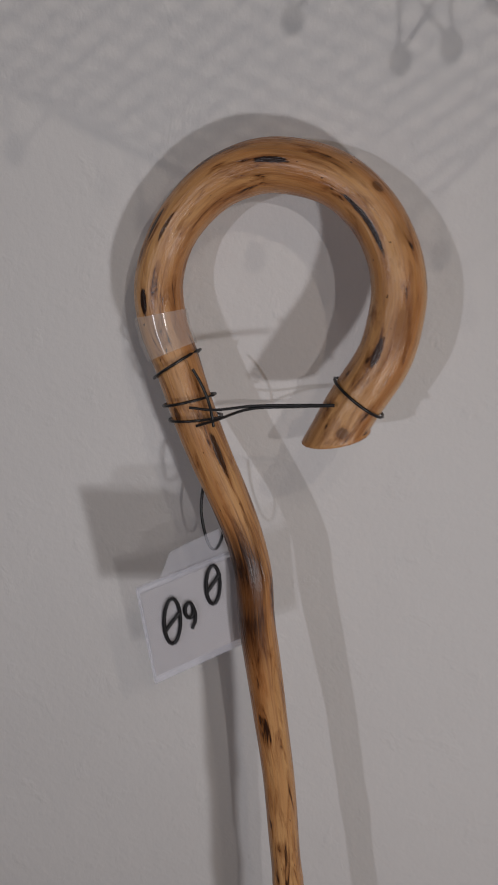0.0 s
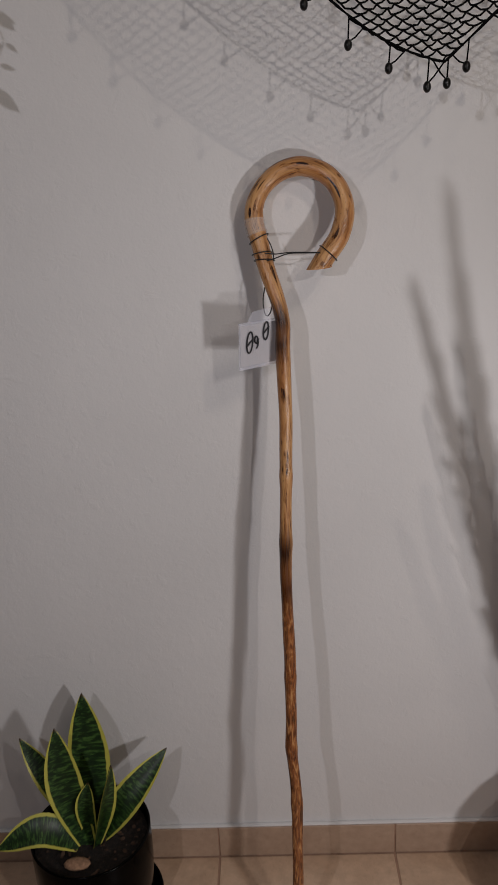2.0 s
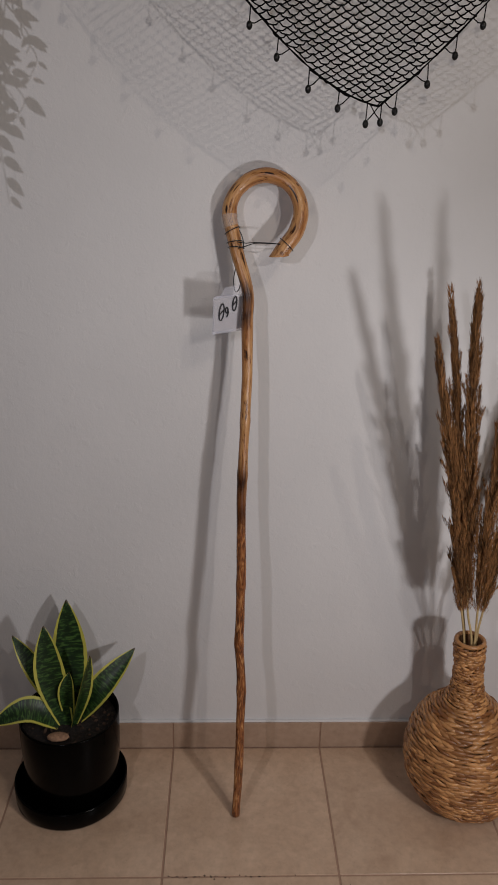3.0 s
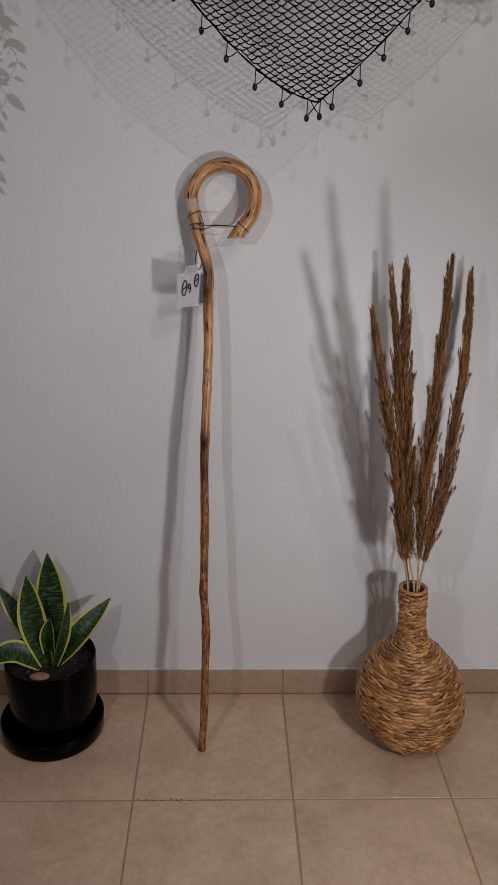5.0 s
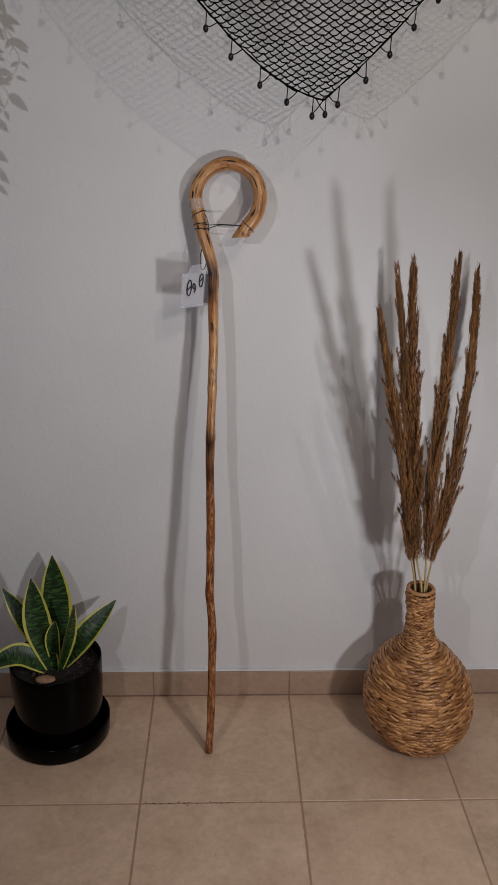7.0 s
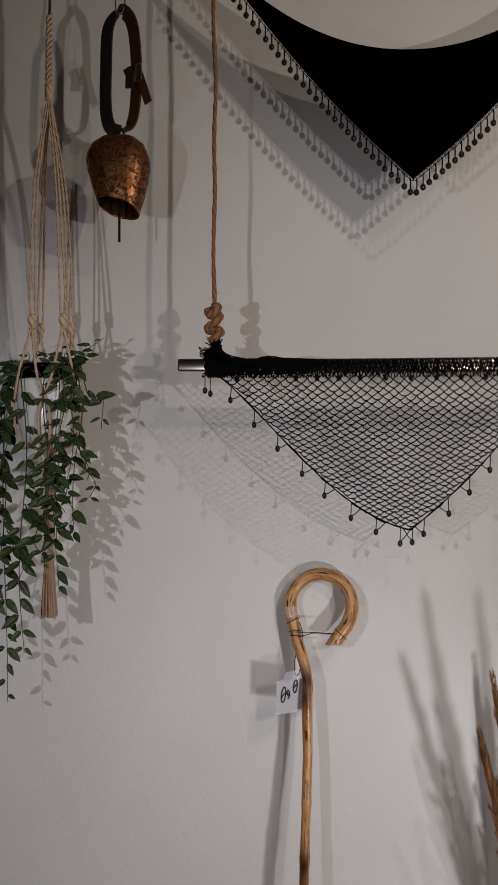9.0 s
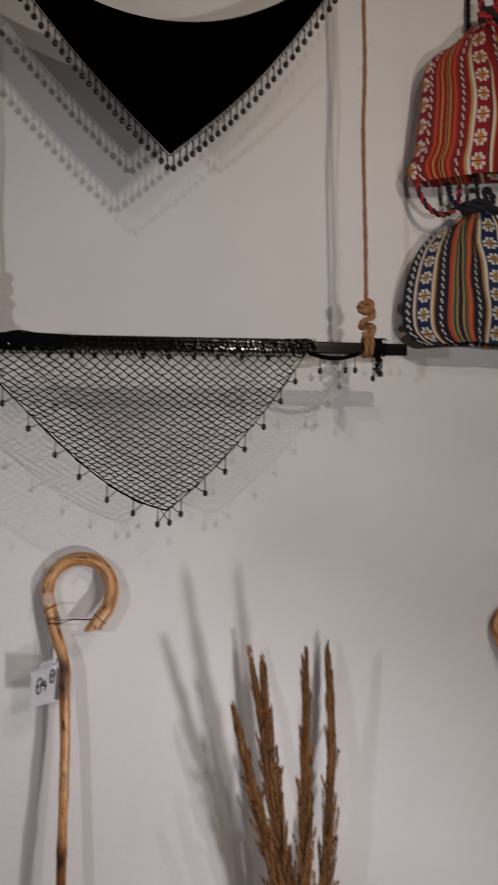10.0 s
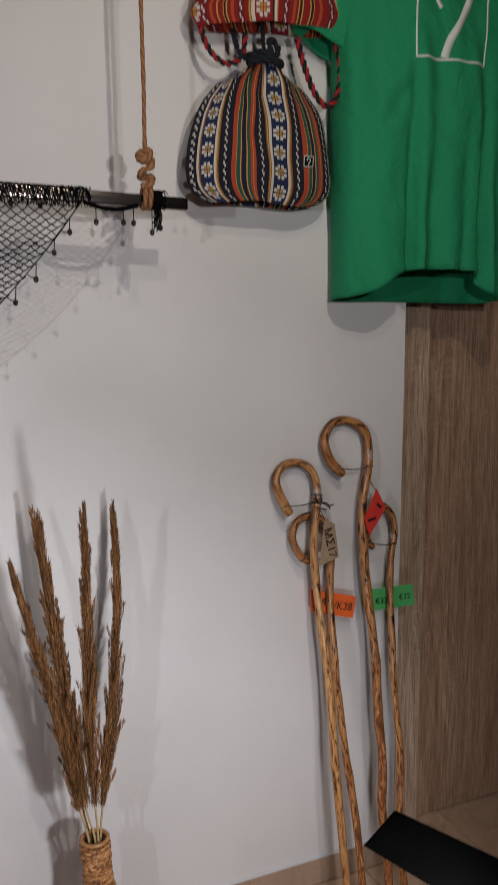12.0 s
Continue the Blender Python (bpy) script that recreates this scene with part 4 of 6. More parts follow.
part_mesh("knotted_cord", threads_mesh("knotted_cord", [coil(ring[0], ring[1], 0.0108, 0.0012), coil(low_ring[0], low_ring[1], 0.0104, 0.0014, 2.0, 40, 0.004)] + [spline([tuple(q) for q in t], 5) for t in tails], 0.0017, 6), WIRE, kraft, "knotted black cord")
part_mesh("string", threads_mesh("string", [spline([(0.998, -0.06, 1.005), (1.006, -0.072, 0.995), (1.012, -0.079, 0.975)], 5), spline([(0.994, -0.058, 1.006), (1.012, -0.065, 1.000), (1.026, -0.062, 0.997)], 5)], 0.0011, 5), WIRE, kraft, "black string")
paper("orange_label", "orange paper label with black writing, stuck round a cane", [(0.998, -0.040, 0.800), (1.123, -0.042, 0.767), (1.114, -0.044, 0.713), (0.999, -0.042, 0.746)], ORANGE,
      [("88", 0.027, 0.22, 0.5), ("/K38", 0.027, 0.70, 0.56)])
paper("red_label", "red paper label hung on the tallest cane by a thin string", [(1.160, -0.066, 1.036), (1.182, -0.074, 0.988), (1.131, -0.086, 0.928), (1.119, -0.078, 0.968)], RED_P, [])
part("writing_bar", plate([(1.128, -0.0835, 0.968), (1.148, -0.0845, 0.972), (1.147, -0.0852, 0.966), (1.127, -0.0842, 0.962)], 0.0004), INK, bpy.data.objects["red_label"], "unreadable black writing", False)
part("writing_bar", plate([(1.158, -0.0745, 1.004), (1.169, -0.077, 0.994), (1.166, -0.0775, 0.989), (1.155, -0.075, 0.998)], 0.0004), INK, bpy.data.objects["red_label"], "unreadable black writing", False)
part_mesh("string", threads_mesh("string", [spline([(1.140, -0.050, 1.060), (1.150, -0.052, 1.052), (1.154, -0.060, 1.040), (1.159, -0.067, 1.031)], 5)], 0.0012, 5), JUTE, bpy.data.objects["red_label"], "thin string")
paper("green_label", "green paper label with a price, stuck round a short cane", [(1.166, -0.042, 0.778), (1.288, -0.044, 0.777), (1.294, -0.046, 0.722), (1.169, -0.044, 0.724)], GREEN_P,
      [("€32", 0.021, 0.22, 0.60), ("€32", 0.021, 0.78, 0.55)])

# ---- snake plant ----
PX, PY = -0.352, -0.130
planter = thing("plant_pot", "glossy black plastic plant pot standing in a matching saucer tray", "plant pot", at=(PX, PY, 0))
part_mesh("saucer", lathe_mesh("saucer", [(0.0, 0.003), (0.098, 0.003), (0.101, 0.0), (0.112, 0.0), (0.1155, 0.006), (0.1165, 0.040), (0.115, 0.043), (0.112, 0.042), (0.110, 0.012), (0.0, 0.010)], 64, (PX - 0.005, PY)), BLACK_POT, planter)
part_mesh("pot", lathe_mesh("pot", [(0.0, 0.012), (0.078, 0.012), (0.086, 0.02), (0.096, 0.07), (0.100, 0.13), (0.1005, 0.199), (0.0995, 0.202), (0.0965, 0.201), (0.096, 0.17), (0.09, 0.16), (0.0, 0.16)], 64, (PX, PY)), BLACK_POT, planter)
soil = thing("potting_soil", "dark potting soil with bark bits in the plant pot", "soil", at=(PX, PY, 0.165))
part_mesh("soil_surface", grid_mesh("soil_surface", lambda a, b: (PX + 0.095 * b * math.cos(6.2832 * a), PY + 0.095 * b * math.sin(6.2832 * a),
          0.178 + 0.006 * noise.noise(Vector((b * math.cos(6.2832 * a) * 9, b * math.sin(6.2832 * a) * 9, 2)))), 48, 14), SOIL, soil)
rng = random.Random(4)
chip = ball("bark_chip", 0.0035, 0.6, 6, 4)
chip.materials.append(m_plain("bark_chip", (0.07, 0.038, 0.022), 0.9, vary=0.4))
for i in range(70):
    a, r = rng.uniform(0, 6.283), 0.090 * math.sqrt(rng.random())
    o = part_mesh("bark_chip", chip, None, soil)
    o.matrix_basis = Matrix.Translation((PX + r * math.cos(a), PY + r * math.sin(a), 0.181)) @ pose(0, 0, 0, rng.uniform(-40, 40), rng.uniform(-40, 40), rng.uniform(0, 360)) @ Matrix.Diagonal((rng.uniform(0.5, 2.2), rng.uniform(0.4, 1.1), rng.uniform(0.5, 1.1), 1))
root = ball("root_crown", 0.016, 0.6, 12, 8)
o = part_mesh("root_crown", root, m_plain("dry_root", (0.30, 0.17, 0.10), 0.9, vary=0.4, scale=200, bump=0.004), soil, "dry brown root crown")
o.matrix_basis = Matrix.Translation((PX - 0.012, PY - 0.058, 0.186)) @ Matrix.Diagonal((1.4, 0.8, 0.7, 1))
plant = thing("snake_plant", "variegated snake plant with yellow-edged banded green leaves", "plant", at=(PX, PY, 0.178))


def snake_leaf(base, mid, tip, width, normal, cup=0.25):
    """A thick sword leaf through three places; normal: the way its inner face looks."""
    path = spline([base, mid, tip], 14)
    n = len(path) - 1
    nor = Vector(normal).normalized()

    def at(a, b, back):
        i = b * n
        k = min(int(i), n - 1)
        p = Vector(path[k] + (path[k + 1] - path[k]) * (i - k))
        d = Vector(path[k + 1] - path[k]).normalized()
        s = d.cross(nor).normalized()
        up = s.cross(d)
        w = width * (0.42 + 0.58 * math.sin(min(1.0, b / 0.55) * math.pi / 2)) * (1 - max(0.0, (b - 0.45) / 0.55) ** 2.2) + 0.0007
        u = (a - 0.5) * 2
        thick = 0.0016 * (1 - u * u) + 0.0003
        return p + s * u * w + up * (cup * w * u * u + (-thick if back else thick))

    bm = bmesh.new()
    bm.from_mesh(grid_mesh("leaf", lambda a, b: at(a, b, False), 10, 30))
    bm.from_mesh(grid_mesh("leaf", lambda a, b: at(1 - a, b, True), 10, 30))
    bmesh.ops.remove_doubles(bm, verts=bm.verts[:], dist=0.0004)
    bmesh.ops.recalc_face_normals(bm, faces=bm.faces[:])
    part("leaf", bm, SNAKE, plant)


BZ = 0.176
snake_leaf((PX + 0.002, PY + 0.012, BZ), (PX - 0.003, PY + 0.055, 0.295), (-0.361, -0.048, 0.413), 0.0355, (0.1, -1, 0.15), 0.15)
snake_leaf((PX - 0.004, PY - 0.012, BZ), (PX - 0.034, PY + 0.004, 0.285), (-0.397, -0.105, 0.388), 0.030, (0.25, -1, 0.2), 0.2)
snake_leaf((PX + 0.012, PY + 0.004, BZ), (PX + 0.062, PY + 0.018, 0.243), (-0.222, -0.062, 0.306), 0.0255, (0.15, -0.8, 0.8), 0.35)
snake_leaf((PX + 0.008, PY - 0.014, BZ), (PX + 0.032, PY - 0.022, 0.262), (-0.300, -0.145, 0.345), 0.017, (0.85, -0.7, 0.1), 0.55)
snake_leaf((PX - 0.012, PY - 0.010, BZ), (PX - 0.070, PY - 0.030, 0.228), (-0.498, -0.175, 0.205), 0.026, (-0.1, -0.7, 1.0), 0.3)
snake_leaf((PX - 0.010, PY + 0.012, BZ), (PX - 0.065, PY + 0.03, 0.27), (-0.470, -0.075, 0.345), 0.021, (0.3, -1, 0.4), 0.25)
snake_leaf((PX + 0.002, PY - 0.002, BZ), (PX - 0.002, PY - 0.004, 0.25), (PX + 0.004, PY + 0.006, 0.292), 0.016, (0.05, -1, 0.1), 0.4)

# ---- woven vase ----
VX, VY = 0.456, -0.170
vase = thing("woven_vase", "round seagrass bottle vase with a slim neck, standing on the floor", "vase", at=(VX, VY, 0))
PROFILE = [(0.0300, 0.005), (0.0580, 0.011), (0.0850, 0.030), (0.1055, 0.060), (0.1159, 0.095), (0.1174, 0.130), (0.1096, 0.170), (0.0931, 0.205), (0.0689, 0.235), (0.0446, 0.258), (0.0325, 0.278), (0.0275, 0.300), (0.0260, 0.330), (0.0265, 0.365), (0.0285, 0.397)]
vprof = spline([(r, 0, z) for r, z in PROFILE], 10)
vlen = np.r_[0, np.cumsum(np.linalg.norm(np.diff(vprof, axis=0), axis=1))]


def vase_at(s):
    return np.interp(s, vlen, vprof[:, 0]), np.interp(s, vlen, vprof[:, 2])


def vase_x(z):
    return VX + 0.010 - 0.062 * z    # it leans a little


# core coloured dark to imitate shade in the gaps between the strands
part_mesh("core", lathe_mesh("core", [(max(r - 0.0055, 0.004), z) for r, _, z in vprof] + [(0.022, 0.397), (0.020, 0.33), (0.018, 0.28)], 40, (0, 0), True), m_plain("vase_core_gap_shade", (0.09, 0.042, 0.016), 0.9), vase)
bpy.data.objects["core"].data.transform(Matrix(((1, 0, -0.062, VX + 0.010), (0, 1, 0, VY), (0, 0, 1, 0), (0, 0, 0, 1))))


REST = [[], []]
FRONT = [0]


def woven_row(s, h, length, lean, seed):
    """One round of twisted grass: plump overlapping strands, all slanted one way. Those that face the room are parts of their own, up to 300."""
    rg = np.random.default_rng(seed)
    r0, z0 = vase_at(s)
    count = max(8, int(1.2 * 2 * math.pi * r0 / length))
    phase = rg.uniform(0, 6.28)
    for c in range(count):
        a0 = phase + 2 * math.pi * (c + rg.uniform(-0.22, 0.22)) / count
        span = 2 * math.pi / count * rg.uniform(1.5, 2.5)
        fat, tilt, lift = h * rg.uniform(0.36, 0.64), h * (lean * rg.uniform(0.20, 0.75) + rg.normal(0, 0.22)), rg.uniform(-0.0010, 0.0018)
        steps, ring, verts, faces = 7, 6, [], []
        for i in range(steps + 1):
            f = i / steps
            env = math.sin(math.pi * (0.05 + 0.90 * f)) ** 0.6
            ss = s + tilt * (f - 0.5) * 2
            r, z = vase_at(ss)
            a = a0 + span * (f - 0.5)
            out = 0.0042 * math.sin(math.pi * f) ** 1.3 + lift - 0.0022
            r2, z2 = vase_at(ss + 0.003)
            t = np.array([r2 - r, z2 - z]) / (np.hypot(r2 - r, z2 - z) + 1e-9)
            for k in range(ring):
                th = 2 * math.pi * k / ring + 0.5 * f
                up, outw = fat * env * math.cos(th), 0.0023 * env * math.sin(th) + out
                rr, zz = r + t[0] * up + t[1] * outw, z + t[1] * up - t[0] * outw
                zz = max(zz, 0.0005)
                verts.append((vase_x(zz) + rr * math.cos(a), VY + rr * math.sin(a), zz))
        for i in range(steps):
            for k in range(ring):
                k2 = (k + 1) % ring
                faces.append((i * ring + k, i * ring + k2, (i + 1) * ring + k2, (i + 1) * ring + k))
        if math.sin(a0) < -0.20 and z0 > 0.030 and FRONT[0] < 300:
            FRONT[0] += 1
            me = bpy.data.meshes.new("strand")
            me.from_pydata(verts, [], faces)
            part_mesh("strand", me, GRASS, vase)
        else:
            base = len(REST[0])
            REST[0].extend(verts)
            REST[1].extend(tuple(base + i for i in q) for q in faces)


s, k = 0.006, 0
while s < vlen[-1] - 0.003:
    r, z = vase_at(s)
    body = z < 0.262
    h = 0.0088 if body else 0.0062
    woven_row(s, h, 0.026 if body else 0.015, 0.75 if k % 2 else -0.45, 100 + k)
    s, k = s + h * 0.88, k + 1
me = bpy.data.meshes.new("weave")
me.from_pydata(REST[0], [], REST[1])
tagged(part_mesh("weave", me, GRASS, vase), kind="stuff")
ringp = [(vase_x(0.398) + 0.0265 * math.cos(t), VY + 0.0265 * math.sin(t), 0.398) for t in np.linspace(0, 2 * math.pi, 33)]
part_mesh("rim", tube_mesh("rim", ringp, 0.0042, 10, False), GRASS, vase)

# pampas plumes that stand in the vase's neck


def pampas(stem_at, places, fat, count, seed, label):
    """A dried plume: a straw stem with slender side twigs that run up close along it, each set with fine short hairs."""
    t = thing("pampas_plume", label, "dried grass", "dried plumes in the vase", (stem_at[0], stem_at[1], 0.30))
    path = spline([(vase_x(0.30) + 0.3 * (stem_at[0] - vase_x(0.4)), VY + 0.3 * (stem_at[1] - VY), 0.27), (stem_at[0], stem_at[1], 0.400)] + list(places), 14)
    part_mesh("stem", tube_mesh("stem", path[:-5], lambda s, f: 0.0025 - 0.0016 * f, 7), STRAW, t, "straw-coloured stem")
    s = np.r_[0, np.cumsum(np.linalg.norm(np.diff(path, axis=0), axis=1))]
    first = float(np.interp(places[0][2] - 0.012, path[:, 2], s))
    total = s[-1] - first
    on_stem = lambda f: np.array([np.interp(first + f * total, s, path[:, c]) for c in range(3)])
    env = lambda f: fat * float(np.interp(f, (0, 0.08, 0.22, 0.42, 0.65, 0.85, 0.96, 1), (0.55, 1.05, 1.32, 1.14, 0.76, 0.45, 0.23, 0.10)))
    rg = np.random.default_rng(seed)
    verts, faces, tones = [], [], []
    for i in range(count):
        f0 = 0.90 * (i + rg.random()) / count - 0.02
        f0 = max(0.0, f0)
        f1 = min(f0 + rg.uniform(0.10, 0.24) * (1 - 0.45 * f0), 1.0 + rg.uniform(-0.05, 0.006))
        if i % 9 == 0:
            f1 = min(f0 + 0.07, 1.0)                            # a short twig that stands off
        turn = 2.4 * i + rg.uniform(-0.6, 0.6)
        far = env(f1 - 0.25 * (f1 - f0)) * (rg.uniform(1.0, 1.25) if i % 9 == 0 else rg.uniform(0.15, 0.95))
        tone, bend = rg.random(), rg.uniform(-0.5, 0.5)
        n = int(105 * (f1 - f0) * total / 0.07)
        for _ in range(n):
            g = rg.random() ** 0.9
            f = f0 + (f1 - f0) * g
            p, e = on_stem(f), on_stem(min(f + 0.02, 1.0)) - on_stem(min(f + 0.02, 1.0) - 0.02)
            e /= np.linalg.norm(e) + 1e-9
            side = np.cross(e, (0.0, 1.0, 0.0))
            side /= np.linalg.norm(side) + 1e-9
            back = np.cross(e, side)
            a = turn + bend * g
            out = side * math.cos(a) + back * math.sin(a)
            d = rg.normal(0, 1, 3)
            d -= e * float(d @ e)
            d /= np.linalg.norm(d) + 1e-9
            thick = 0.0058 * (1 - 0.80 * g) * rg.random()
            q0 = p + out * far * (0.12 + 0.88 * g ** 0.8) + d * thick
            length = rg.uniform(0.008, 0.024) * (1 - 0.35 * g)
            q1 = q0 + e * length * 0.5 + d * length * 0.10
            q2 = q0 + e * length + d * length * rg.uniform(0.05, 0.30) + out * 0.0008
            w = np.cross(e, d) * rg.uniform(0.0004, 0.0009)
            b = len(verts)
            verts += [tuple(k) for k in (q0, q1 + w, q1 - w, q2, q1 + d * 0.0004)]
            faces += [(b, b + 1, b + 4), (b + 2, b, b + 4), (b + 1, b + 3, b + 4), (b + 3, b + 2, b + 4)]
            tones += [tone] * 12
    me = bpy.data.meshes.new("plume")
    me.from_pydata(verts, [], faces)
    uv = np.zeros((len(tones), 2), dtype=np.float32)
    uv[:, 0] = tones
    me.uv_layers.new(name="UVMap").data.foreach_set("uv", uv.ravel())
    part_mesh("plume", me, PLUME, t, "feathery brown plume", False)


NZ = vase_x(0.40)
pampas((NZ - 0.012, VY + 0.002), [(0.410, -0.185, 0.482), (0.381, -0.207, 0.628), (0.345, -0.233, 0.791), (0.314, -0.249, 0.915), (0.290, -0.263, 1.015)], 0.0195, 104, 1, "dried brown pampas plume, the shortest of the bunch")
pampas((NZ - 0.008, VY + 0.012), [(0.420, -0.164, 0.471), (0.402, -0.146, 0.638), (0.385, -0.121, 0.813), (0.371, -0.096, 0.957), (0.356, -0.077, 1.064)], 0.0205, 108, 2, "dried dark brown pampas plume close to the wall")
pampas((NZ - 0.001, VY - 0.010), [(0.422, -0.184, 0.482), (0.395, -0.210, 0.666), (0.368, -0.245, 0.850), (0.346, -0.278, 1.003), (0.333, -0.300, 1.123)], 0.0205, 110, 3, "tall dried brown pampas plume bending into the room")
pampas((NZ + 0.006, VY - 0.008), [(0.441, -0.187, 0.484), (0.429, -0.214, 0.691), (0.424, -0.245, 0.872), (0.419, -0.272, 1.013), (0.413, -0.290, 1.127)], 0.0190, 104, 4, "tallest dried brown pampas plume with a slim tip")
pampas((NZ + 0.014, VY + 0.006), [(0.462, -0.161, 0.463), (0.492, -0.137, 0.648), (0.511, -0.110, 0.799), (0.520, -0.085, 0.922), (0.523, -0.054, 1.061)], 0.0205, 108, 5, "dried brown pampas plume leaning towards the wall")

# ---- hanging bar with the net scarf ----
HY = -0.180                                     # the hanging things' distance from the wall
BL, BR, BZ0 = -0.240, 0.650, 1.647
rod = thing("hanging_bar", "dark polished steel bar hung from two jute ropes", "bar", at=(0.2, HY, BZ0))
part("tube", bm_box(BL, BR, HY - 0.0075, HY + 0.0075, BZ0 - 0.0115, BZ0 + 0.0115, 0.0030, 3), STEEL, rod)
rod.rotation_euler = (0.0, 0.009, 0.0)
# solid black block that imitates the shade inside the tube's open end
part("bore_shade", bm_box(BR - 0.004, BR + 0.0008, HY - 0.0052, HY + 0.0052, BZ0 - 0.009, BZ0 + 0.009, 0.003, 2), MATT_BLACK, rod, "black block that stands for shade in the open end")


def rope(x, seed, label, lift=0.0):
    """A jute rope from the ceiling to the bar, with a bulky knot over it."""
    rg = np.random.default_rng(seed)
    t = thing("jute_rope", label, "rope", "ropes that carry the bar", (x, HY, BZ0))
    line = spline([(x + rg.uniform(-0.0025, 0.0025), HY + rg.uniform(-0.001, 0.001), z) for z in np.linspace(TOP, BZ0 + 0.085 + lift, 9)], 14)
    part_mesh("cord", tube_mesh("cord", line, lambda s, f: 0.0039 + 0.0004 * math.sin(s * 160), 10, True, 0.06, seed), JUTE, t)
    zt = BZ0 + 0.090 + lift
    k = [(x, HY, zt), (x + 0.0080, HY - 0.0080, zt - 0.0096), (x - 0.006, HY - 0.0104, zt - 0.024), (x - 0.0104, HY + 0.002, zt - 0.0112), (x + 0.002, HY + 0.0096, zt - 0.008), (x + 0.0120, HY + 0.002, zt - 0.022),
         (x + 0.006, HY - 0.0104, zt - 0.034), (x - 0.0080, HY - 0.0080, zt - 0.042), (x - 0.0096, HY + 0.006, zt - 0.050), (x + 0.006, HY + 0.0088, zt - 0.046), (x + 0.0112, HY - 0.002, zt - 0.054),
         (x + 0.002, HY - 0.0104, zt - 0.064), (x - 0.0096, HY - 0.008, zt - 0.070)]
    part_mesh("knot", tube_mesh("knot", spline(k, 8), lambda s, f: 0.0069 + 0.0009 * math.sin(s * 310 + seed) + 0.0006 * math.sin(s * 731), 12, True, 0.20, seed + 1), JUTE, t, "bulky rope knot")
    for dx in (() if lift else (-0.004, 0.006)):
        loop = [(x + dx + 0.001 * math.cos(a), HY + 0.013 * math.sin(a), BZ0 + 0.003 + lift * 0.5 + (0.019 + lift * 0.5) * math.cos(a)) for a in np.linspace(0.0, 2 * math.pi, 21)]
        part_mesh("loop", tube_mesh("loop", loop, 0.0052, 8, False, 0.05, seed + 3), JUTE, t, "rope loop round the bar")
    hair = []
    for i in range(40):
        z = rg.uniform(BZ0 + 0.02, TOP - 0.2)
        a = rg.uniform(0, 6.28)
        o = np.array((math.cos(a), math.sin(a), rg.uniform(-0.8, 0.8)))
        p = np.array((x, HY, z)) + o * (0.004, 0.004, 0)
        hair.append([p, p + o * rg.uniform(0.003, 0.008), p + o * rg.uniform(0.006, 0.013) + (0, 0, -0.002)])
    for i in range(70):
        q = np.array(k[int(rg.integers(0, len(k)))])
        o = rg.normal(0, 1, 3)
        o /= np.linalg.norm(o)
        p = q + o * 0.0075
        hair.append([p, p + o * rg.uniform(0.002, 0.004) + rg.normal(0, 0.001, 3), p + o * rg.uniform(0.003, 0.009) + rg.normal(0, 0.002, 3)])
    tagged(part_mesh("fibres", threads_mesh("fibres", hair, 0.00022, 3), STRAW, t, "loose fibres"), kind="stuff")


rope(-0.172, 11, "jute rope with a bulky knot, tied to the bar", 0.028)
rope(0.570, 12, "jute rope with a double knot, tied near the bar's end")

net = thing("net_scarf", "black open-mesh net scarf with bead fringe draped over the bar", "scarf", at=(0.193, HY, 1.345))
TIPX, TIPZ, NL, NR, NTOP = 0.187, 1.346, -0.178, 0.452, BZ0 - 0.006


def net_low(x):
    """The net's lower edge, bowed outwards on both sides of the tip."""
    f = (x - NL) / (TIPX - NL) if x < TIPX else (NR - x) / (NR - TIPX)
    f = min(max(f, 0.0), 1.0)
    bow = 0.6 * math.sin(math.pi / 2 * f) ** 1.4 + 0.4 * (f ** 0.95 + 0.3 * f * (1 - f)) if x < TIPX else f ** 0.95 + 0.20 * f * (1 - f)
    return NTOP - (NTOP - TIPZ) * bow


def net_y(x, z):
    f = (NTOP - z) / (NTOP - TIPZ)
    return HY - 0.008 - 0.016 * math.sin(math.pi * min(1, max(0, f))) + 0.004 * math.sin(x * 19)


rng = random.Random(8)
CW, CH = 0.0198, 0.0077
rows, cols = int((NTOP - TIPZ) / CH) + 18, int((NR - NL) / CW) + 2
nodes = {}
for j in range(rows + 1):
    for i in range(cols + 1):
        x = NL + (i + 0.5 * (j % 2)) * CW
        w = (x - TIPX) / (0.5 * (NR - NL))
        f = j / rows
        z = NTOP + 0.004 - (NTOP - TIPZ) * 1.14 * (f ** 0.80) * (1 - 0.16 * w * w)
        x = TIPX + (x - TIPX) * (1 - 0.06 * f)
        x, z = x + rng.uniform(-0.0018, 0.0018), z + rng.uniform(-0.0011, 0.0011)
        if z >= net_low(x) - 0.003 and NL - 0.01 < x < NR + 0.01:
            nodes[i, j] = np.array((x, net_y(x, z) + rng.uniform(-0.001, 0.001), z))
lines = []
for (i, j), p in nodes.items():
    for di in ((0, -1) if j % 2 == 0 else (0, 1)):
        q1 = nodes.get((i + di, j + 1))
        if q1 is not None:
            sag = np.array((rng.uniform(-0.001, 0.001), -0.0004, rng.uniform(-0.0026, -0.0006)))
            lines.append([p, (p * 0.68 + q1 * 0.32) + sag * 0.7, (p + q1) / 2 + sag, (p * 0.32 + q1 * 0.68) + sag * 0.6, q1])
netting = part_mesh("netting", threads_mesh("netting", lines, 0.00105, 4), NET, net, "black knotted mesh")
tagged(netting, kind="stuff")
